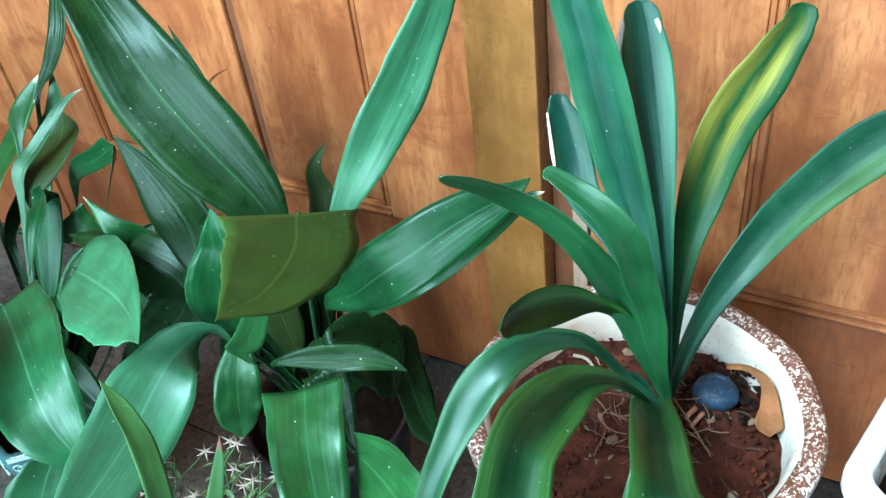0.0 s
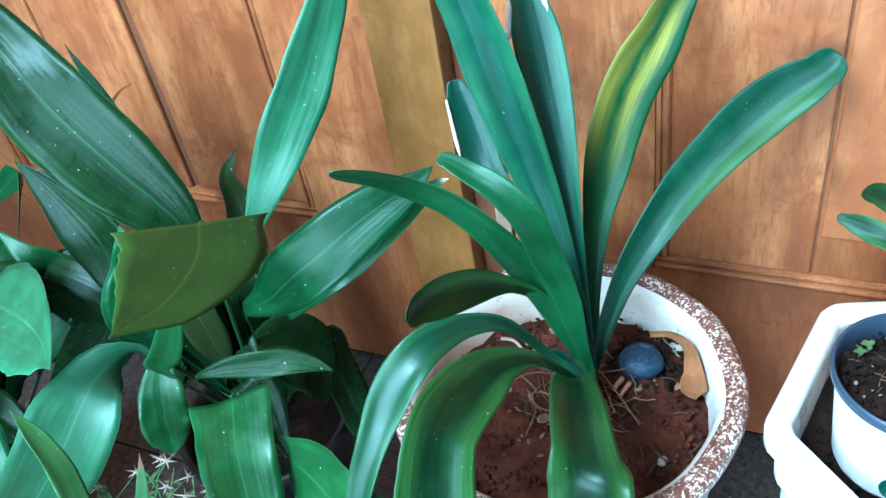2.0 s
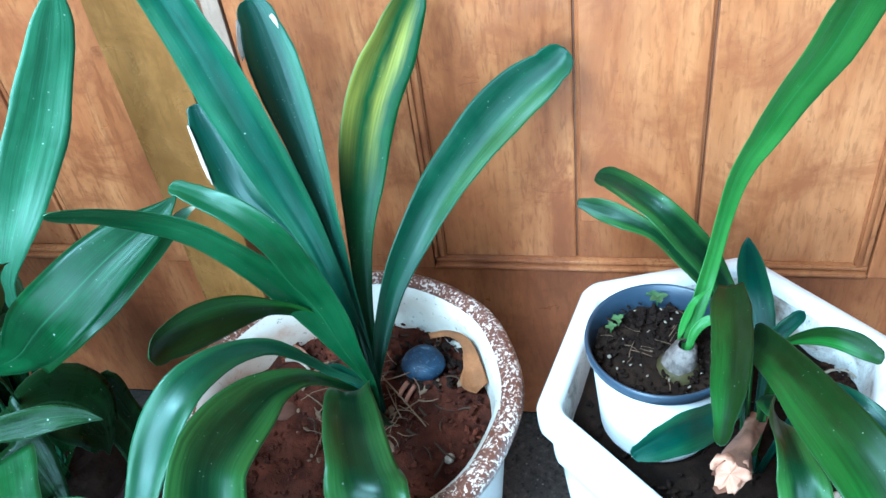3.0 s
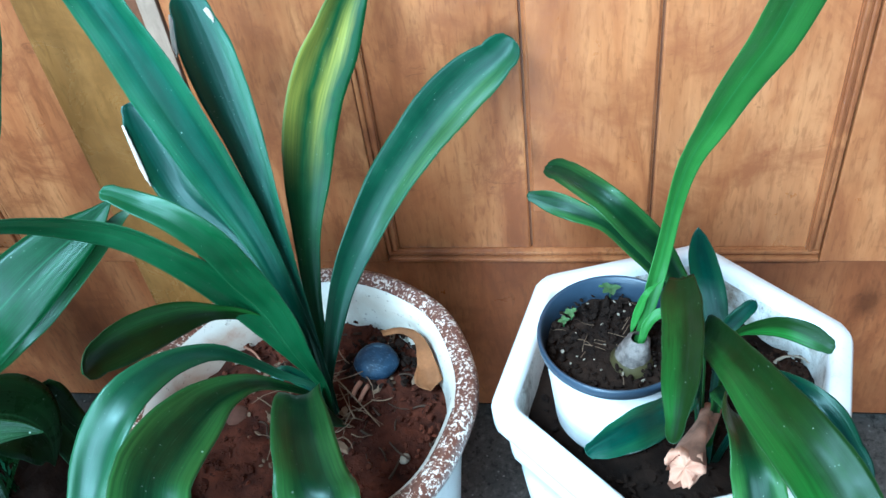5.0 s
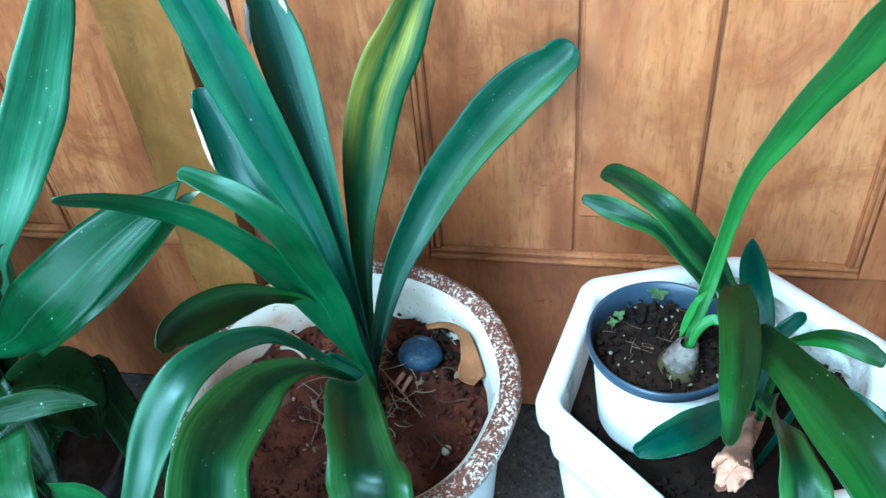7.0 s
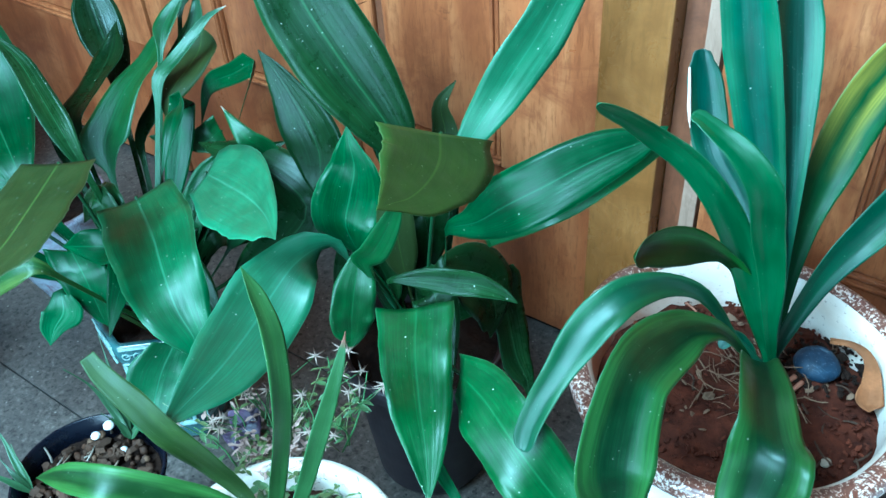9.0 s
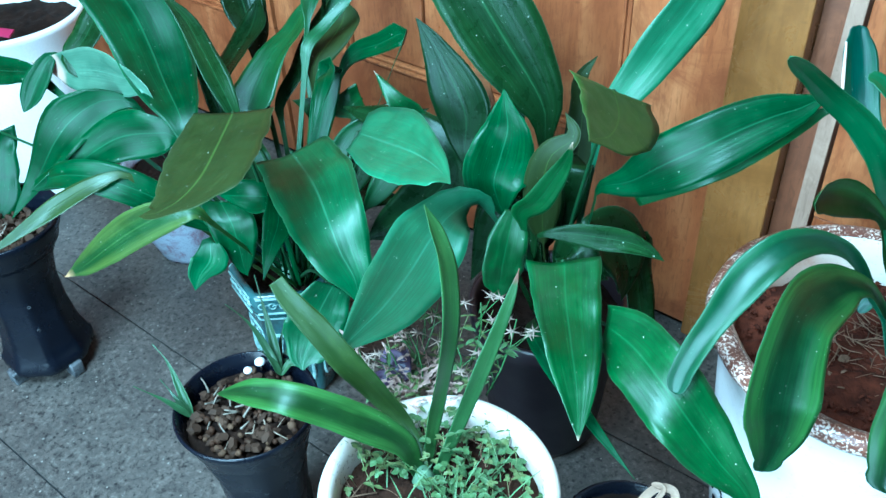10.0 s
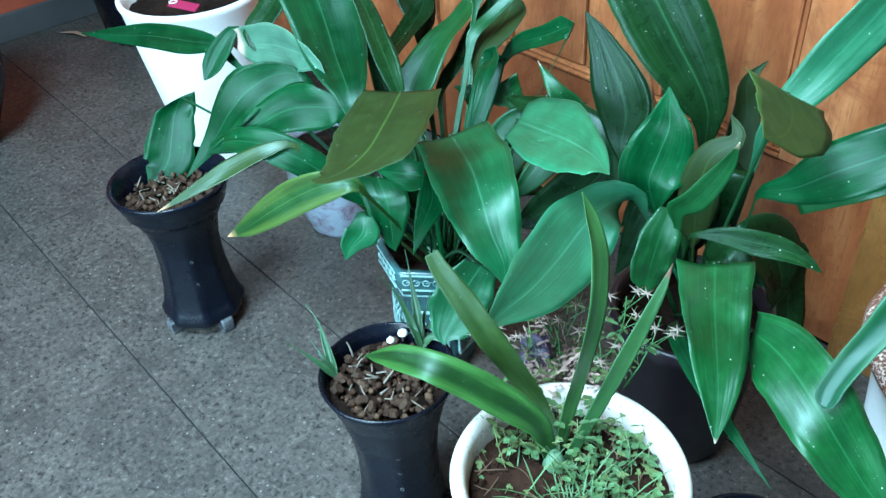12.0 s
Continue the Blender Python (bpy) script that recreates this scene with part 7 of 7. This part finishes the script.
for cx, cy, h, r, seed in ((-0.466, -0.140, 0.274, 0.069, 11), (-1.075, -0.130, 0.268, 0.074, 12)):
    clay_pebbles((cx, cy), r, h, 105, CLAY, "brown clay pebbles and bark in a black pot", seed, (0.0035, 0.0078))
    clay_pebbles((cx, cy), r, h + 0.004, 26, CLAY_PALE, "pale clay pebbles in a black pot", seed + 30, (0.004, 0.008))
    shards("bark_chips", (cx, cy), r, h + 0.004, 80, BARK, "dark bark chips in a black pot", seed + 20, (0.004, 0.011), 0.010, 0.6)
    litter("dry_roots", (cx, cy), r * 0.8, h + 0.006, 9, CHIP_PALE, "pale dry roots over clay pebbles", seed + 40, (0.012, 0.035), (0.0006, 0.0013), 0.5)
    litter("white_roots", (cx - 0.022, cy - 0.012), r * 0.6, h + 0.006, 14, ROOT_WHITE, "short white root stubs in clay pebbles", seed + 60, (0.012, 0.026), (0.0010, 0.0019), 1.4)


def mushroom(place, r, lean):
    t = thing("mushroom", place, "small round white mushroom on bark chips", "mushroom", "mushrooms")
    bm = lathe([(0.0004, r * 1.1), (r * 0.5, r), (r * 0.9, r * 0.55), (r, r * 0.15), (r * 0.8, 0), (r * 0.2, 0.0005)], 16)
    part("cap", bm, WHITE_PLASTIC, t).location = (lean, 0, r * 1.0)
    bm = bmesh.new()
    stick(bm, (0, 0, -0.006), (lean, 0, r * 1.05), r * 0.22)
    part("stem", bm, CHIP_PALE, t)


mushroom((-0.510, -0.079, 0.284), 0.0072, 0.001)
mushroom((-0.512, -0.097, 0.282), 0.0059, -0.001)
mushroom((-0.475, -0.089, 0.276), 0.0047, 0.002)

tuft = thing("grassy_seedling", (-0.512, -0.188, 0.283), "grassy tuft in a black orchid pot", "plant", "potted plants")
leaf(tuft, GRASS_GREEN, "lance", 0.0115, ((-0.512, -0.188, 0.283), (-0.535, -0.181, 0.312), (-0.561, -0.174, 0.342), (-0.584, -0.174, 0.358)), 0, cup=0.5, start=0.0, peak=0.25)
leaf(tuft, GRASS_GREEN, "lance", 0.008, ((-0.512, -0.188, 0.283), (-0.533, -0.201, 0.309), (-0.563, -0.223, 0.338)), 0, cup=0.5, start=0.0, peak=0.25)
leaf(tuft, GRASS_GREEN, "lance", 0.008, ((-0.512, -0.188, 0.283), (-0.535, -0.190, 0.305), (-0.565, -0.188, 0.319)), 10, cup=0.5, start=0.0, peak=0.25)
leaf(tuft, GRASS_GREEN, "lance", 0.007, ((-0.512, -0.188, 0.283), (-0.534, -0.181, 0.294), (-0.564, -0.169, 0.317)), 0, cup=0.5, start=0.0, peak=0.25)
tuft = thing("grassy_seedling", (-0.475, -0.075, 0.286), "tall grassy seedling in a black orchid pot", "plant", "potted plants")
leaf(tuft, GRASS_GREEN, "lance", 0.013, ((-0.475, -0.075, 0.286), (-0.497, -0.060, 0.319), (-0.528, -0.042, 0.349), (-0.560, -0.024, 0.378)), 0, cup=0.5, start=0.0, peak=0.25)
leaf(tuft, GRASS_GREEN, "lance", 0.011, ((-0.475, -0.075, 0.286), (-0.499, -0.070, 0.314), (-0.523, -0.073, 0.351), (-0.545, -0.085, 0.379)), 0, cup=0.5, start=0.0, peak=0.25)
leaf(tuft, GRASS_GREEN, "lance", 0.009, ((-0.475, -0.075, 0.286), (-0.472, -0.053, 0.300), (-0.465, -0.028, 0.298)), 0, cup=0.5, start=0.0, peak=0.25)
leaf(tuft, GRASS_GREEN, "lance", 0.009, ((-0.475, -0.075, 0.286), (-0.466, -0.063, 0.303), (-0.438, -0.055, 0.297)), 0, cup=0.5, start=0.0, peak=0.25)
leaf(tuft, GRASS_GREEN, "lance", 0.01, ((-0.475, -0.075, 0.286), (-0.495, -0.054, 0.306), (-0.511, -0.025, 0.329)), 0, cup=0.5, start=0.0, peak=0.25)
leaf(tuft, GRASS_GREEN, "lance", 0.009, ((-0.475, -0.075, 0.286), (-0.487, -0.052, 0.300), (-0.488, -0.017, 0.313)), 0, cup=0.5, start=0.0, peak=0.25)
leaf(tuft, GRASS_GREEN, "lance", 0.009, ((-0.475, -0.075, 0.286), (-0.483, -0.077, 0.309), (-0.497, -0.086, 0.331)), 15, cup=0.5, start=0.0, peak=0.25)
leaf(tuft, GRASS_GREEN, "lance", 0.01, ((-0.475, -0.075, 0.286), (-0.500, -0.063, 0.304), (-0.528, -0.058, 0.319)), 0, cup=0.5, start=0.0, peak=0.25)

# ---- weeds in the round white pot ----
NECK = plain_material("silver_green_neck", (0.09, 0.16, 0.09), 0.5, 0.4, 0.25, 50.0)
part("bulb_neck", lathe([(0.001, -0.006), (0.0135, -0.004), (0.0140, 0.003), (0.0120, 0.010), (0.0095, 0.017), (0.006, 0.021), (0.001, 0.022)], 26, lambda a, r, z: r * (1 + 0.10 * math.sin(3 * a + z * 60))), NECK, bulb_plant, "silvery pale green bulb neck").location = (0, 0, 0.0)


def weed_spot(rng):
    """A place on the white pot's soil; the sparse side is mostly bare."""
    while True:
        a, r = rng.uniform(0, 6.283), 0.101 * rng.random() ** 0.5
        x, y = -0.182 + r * math.cos(a), -0.113 + r * math.sin(a)
        dx, dy = x + 0.182, y + 0.113
        bare = 0.64 * dx + 0.77 * dy < -0.012 and 0.64 * dy - 0.77 * dx < 0.035
        if not bare or rng.random() < 0.12:
            return x, y


def clover_weeds(material, count, size, height, label, seed):
    rng = random.Random(seed)
    bm = bmesh.new()
    uv = bm.loops.layers.uv.new("uv")
    for _ in range(count):
        x, y = weed_spot(rng)
        h = 0.306 + height * rng.random() ** 1.5
        turn, s = rng.uniform(0, 6.28), rng.uniform(*size)
        stick(bm, (x + rng.uniform(-0.008, 0.008), y + rng.uniform(-0.008, 0.008), 0.298), (x, y, h), 0.0005, 4)
        for k in range(rng.choice((2, 3, 3, 4))):
            tiny_leaf(bm, uv, (x, y, h), turn + 2.094 * k + rng.uniform(-0.3, 0.3), s * rng.uniform(0.7, 1.1), s * rng.uniform(0.7, 0.95), rng.uniform(-0.2, 0.5), 0.3)
    tagged(part("clover_weeds", bm, material), label, "weeds", kind="stuff")


def weed_sprigs(material, count, label, seed, place=None, reach=(0.03, 0.075)):
    """Leaning stems with pairs of little leaves up their length."""
    rng = random.Random(seed)
    bm = bmesh.new()
    uv = bm.loops.layers.uv.new("uv")
    for _ in range(count):
        x, y = (place[0] + rng.gauss(0, place[2]), place[1] + rng.gauss(0, place[2])) if place else weed_spot(rng)
        lean, ln = rng.uniform(0, 6.28), rng.uniform(*reach)
        axis = Vector((math.cos(lean) * 0.55, math.sin(lean) * 0.55, rng.uniform(0.5, 1.0))).normalized() * ln
        root = Vector((x, y, 0.298))
        stick(bm, root, root + axis, 0.0008, 4, rng.uniform(-0.006, 0.006))
        for k in range(rng.choice((3, 4, 5))):
            f = 0.35 + 0.65 * k / 4
            q = rng.uniform(0, 6.28)
            for side in (0.0, 3.14):
                tiny_leaf(bm, uv, root + axis * f, q + side, rng.uniform(0.006, 0.013), rng.uniform(0.003, 0.006), rng.uniform(0.0, 0.6), 0.4)
    tagged(part("weed_sprigs", bm, material), label, "weeds", kind="stuff")


shards("soil_crumbs", (-0.182, -0.113), 0.102, 0.304, 320, BROWN_SOIL, "loose crumbs of brown soil", 91, (0.002, 0.005))
litter("root_litter", (-0.182, -0.113), 0.10, 0.306, 60, STRAW, "dry roots and stalks on brown soil", 92, (0.01, 0.04), (0.0004, 0.0012), 0.3)
clover_weeds(WEED_GREEN, 70, (0.004, 0.008), 0.03, "dense small clover-like weeds in a white pot", 77)
clover_weeds(WEED_PALE, 90, (0.0035, 0.0075), 0.035, "pale young clover-like weeds in a white pot", 78)
clover_weeds(WEED_GREEN, 26, (0.008, 0.012), 0.04, "broad clover-like weed leaves in a white pot", 79)
weed_sprigs(WEED_GREEN, 26, "leaning leafy weed stems in a white pot", 80)
weed_sprigs(WEED_PALE, 22, "pale leaning weed stems in a white pot", 81)


def fine_grass():
    rng = random.Random(82)
    bm = bmesh.new()
    uv = bm.loops.layers.uv.new("uv")
    for _ in range(64):
        x, y = -0.160 + rng.gauss(0, 0.024), -0.135 + rng.gauss(0, 0.020)
        tiny_leaf(bm, uv, (x, y, 0.304), rng.uniform(0, 6.28), rng.uniform(0.025, 0.07), 0.0018, rng.uniform(0.6, 1.4), 0.5)
    tagged(part("fine_grass", bm, WEED_GREEN), "fine grass growing among the weeds", "weeds", kind="stuff")


fine_grass()
DRY_PINK = plain_material("pink_tan_dry_weed", (0.36, 0.25, 0.21), 0.8, 0.2, 0.3, 60.0)
spot = (-0.309, -0.01, 0.31)
weed_sprigs(DRY_PINK, 44, "withered pinkish weed stems at the pot's back edge", 84, (spot[0], spot[1], 0.016), (0.045, 0.085))
weed_sprigs(WEED_PALE, 26, "pale weed stems at the pot's back edge", 85, (spot[0] + 0.02, spot[1] + 0.01, 0.024), (0.05, 0.11))


STAR = plain_material("pale_dry_seed_head", (0.27, 0.21, 0.17), 0.8, 0.2, 0.2, 60.0)


def seed_head_weed(root, top, seed, flowers=3, colour=None):
    """A branching weed with small pale star-shaped seed heads."""
    rng = random.Random(seed)
    root, top = Vector(root), Vector(top)
    t = thing("seed_head_weed", root, "spindly weed with dry pale seed heads", "weed", "spindly weeds")
    bm, bl = bmesh.new(), bmesh.new()
    uv = bl.loops.layers.uv.new("uv")
    up = top - root
    stick(bm, (0, 0, 0), up, 0.0013, 5, 0.006)
    for k in range(flowers):
        f = 0.55 + 0.45 * (k + 1) / flowers
        a = up * (f - 0.25)
        b = up * f + Vector((rng.uniform(-0.03, 0.03), rng.uniform(-0.03, 0.03), rng.uniform(0, 0.01)))
        stick(bm, a, b, 0.0008, 4)
        n = rng.choice((5, 6, 7))
        bf = bmesh.new()
        hub = bf.verts.new(b + Vector((0, 0, 0.0015)))
        low = bf.verts.new(b - Vector((0, 0, 0.0015)))
        for j in range(n):
            q = 6.283 * j / n + rng.random() * 0.4
            d, w = Vector((math.cos(q), math.sin(q), 0.0)), Vector((-math.sin(q), math.cos(q), 0.0)) * 0.0013
            tip = bf.verts.new(b + d * rng.uniform(0.009, 0.018) + Vector((0, 0, 0.004 * rng.random())))
            p1, p2 = bf.verts.new(b + d * 0.003 + w), bf.verts.new(b + d * 0.003 - w)
            for f in ((hub, p1, tip), (hub, tip, p2), (low, tip, p1), (low, p2, tip)):
                bf.faces.new(f)
        part("seed_head", bf, STAR, t)
    for k in range(5):
        f = rng.uniform(0.2, 0.9)
        tiny_leaf(bl, uv, up * f, rng.uniform(0, 6.28), rng.uniform(0.012, 0.022), 0.006, 0.2, 0.4)
    part("stem", bm, STEM_GREEN, t)
    part("leaves", bl, colour or WEED_GREEN, t)


seed_head_weed((-0.32, 0.004, 0.312), (-0.316, 0.058, 0.4), 1, 4)
seed_head_weed((-0.274, 0.064, 0.312), (-0.261, 0.07, 0.42), 2, 3)
seed_head_weed((-0.229, 0.036, 0.312), (-0.223, 0.089, 0.4), 3, 5)
seed_head_weed((-0.319, -0.02, 0.312), (-0.342, -0.012, 0.37), 4, 4)
seed_head_weed((-0.318, -0.044, 0.312), (-0.363, -0.052, 0.36), 5, 3)
seed_head_weed((-0.262, 0.023, 0.312), (-0.275, 0.039, 0.37), 6, 4)
seed_head_weed((-0.229, 0.048, 0.312), (-0.231, 0.036, 0.36), 7, 3)
seed_head_weed((-0.296, -0.003, 0.312), (-0.326, 0.013, 0.38), 8, 4)
purple = thing("purple_weed", (-0.321, -0.007, 0.3), "small purple-leaved weed beside the bulb plant", "weed", "spindly weeds")
PURPLE = leaf_material("purple_leaf", (0.035, 0.018, 0.045), (0.06, 0.03, 0.07), (0.11, 0.07, 0.12), None, None, 0.4, 0.5)
leaf(purple, PURPLE, "lance", 0.030, ((-0.321, -0.007, 0.3), (-0.326, -0.011, 0.34), (-0.36, -0.008, 0.345)), 0, start=0.3)
leaf(purple, PURPLE, "lance", 0.026, ((-0.321, -0.007, 0.3), (-0.32, -0.013, 0.34), (-0.33, 0.012, 0.35)), 0, start=0.3)
leaf(purple, PURPLE, "lance", 0.022, ((-0.321, -0.007, 0.3), (-0.328, -0.025, 0.33), (-0.351, -0.03, 0.33)), 0, start=0.3)

DEAD_PALE = plain_material("pale_dry_leaf", (0.34, 0.235, 0.165), 0.6, 0.3, 0.3, 30.0, 0.3)

# ---- dry leaf curling over the low black pot, other small things ----
dry = thing("dry_curl", (-0.059, 0.086, 0.14), "dry tan leaf curled over a low black pot", "dead leaf")
leaf(dry, DEAD_PALE, "strap", 0.011, ((-0.067, 0.073, 0.13), (-0.053, 0.11, 0.15), (-0.04, 0.145, 0.165), (-0.021, 0.152, 0.165), (-0.009, 0.128, 0.145)), 0, cup=0.5, grow=0.2, name="blade")
leaf(dry, DEAD_PALE, "strap", 0.008, ((-0.036, 0.107, 0.13), (-0.035, 0.13, 0.155), (-0.033, 0.145, 0.17), (-0.048, 0.142, 0.17)), 30, cup=0.5, grow=0.2, name="blade")

scrap = thing("dry_leaf_scrap", (-2.55, 0.231, 0.003), "pale dry leaf scrap on the floor tiles", "dead leaf")
leaf(scrap, DEAD_PALE, "lance", 0.02, ((-2.60, 0.20, 0.003), (-2.55, 0.231, 0.008), (-2.50, 0.245, 0.004)), 0, start=0.0, face=(0.0, 0.0, 1.0), name="blade")

TAG_PINK = plain_material("magenta_plastic", (0.30, 0.02, 0.07), 0.35)
tag = thing("plant_tag", (-1.448, 0.133, 0.43), "magenta plastic plant tag with a white loop", "plant tag")
bm = bmesh.new()
box(bm, -0.032, 0.032, -0.011, 0.011, -0.002, 0.002, 0.001)
part("strip", bm, TAG_PINK, tag, smooth=False).rotation_euler = (0.25, 0.1, 0.5)
ring = lathe([(0.007, -0.001), (0.009, -0.001), (0.009, 0.001), (0.007, 0.001)], 20, closed=True)
part("loop", ring, WHITE_PLASTIC, tag).location = (-0.02, -0.012, 0.006)

# ---- floor tiles ----
def tile_mesh(w, d):
    bm = bmesh.new()
    box(bm, -w / 2, w / 2, -d / 2, d / 2, -0.02, 0.0, 0.0012)
    me = bpy.data.meshes.new("tile")
    bm.to_mesh(me)
    bm.free()
    me.materials.append(FLOOR)
    return me


ROW_JOINT = {0: -1.60, 1: -1.94, 2: -1.55}
TILES = {}
for r in range(-8, 3):
    y = -0.14 + 0.30 * r
    y0, y1 = max(y - 0.15, SOUTH), min(y + 0.15, 0.66)
    x = ROW_JOINT[r % 3 if r > -1 else (2 if r == -1 else r % 3)] - 2.4
    while x < EAST:
        x0, x1 = max(x, WEST), min(x + 1.2, EAST)
        if x1 - x0 > 0.02 and y1 - y0 > 0.02:
            size = (round(x1 - x0 - 0.0025, 4), round(y1 - y0 - 0.0025, 4))
            if size not in TILES:
                TILES[size] = tile_mesh(*size)
            ob = new("tile", TILES[size])
            ob.location = ((x0 + x1) / 2, (y0 + y1) / 2, 0)
            ob.parent = floor
        x += 1.2
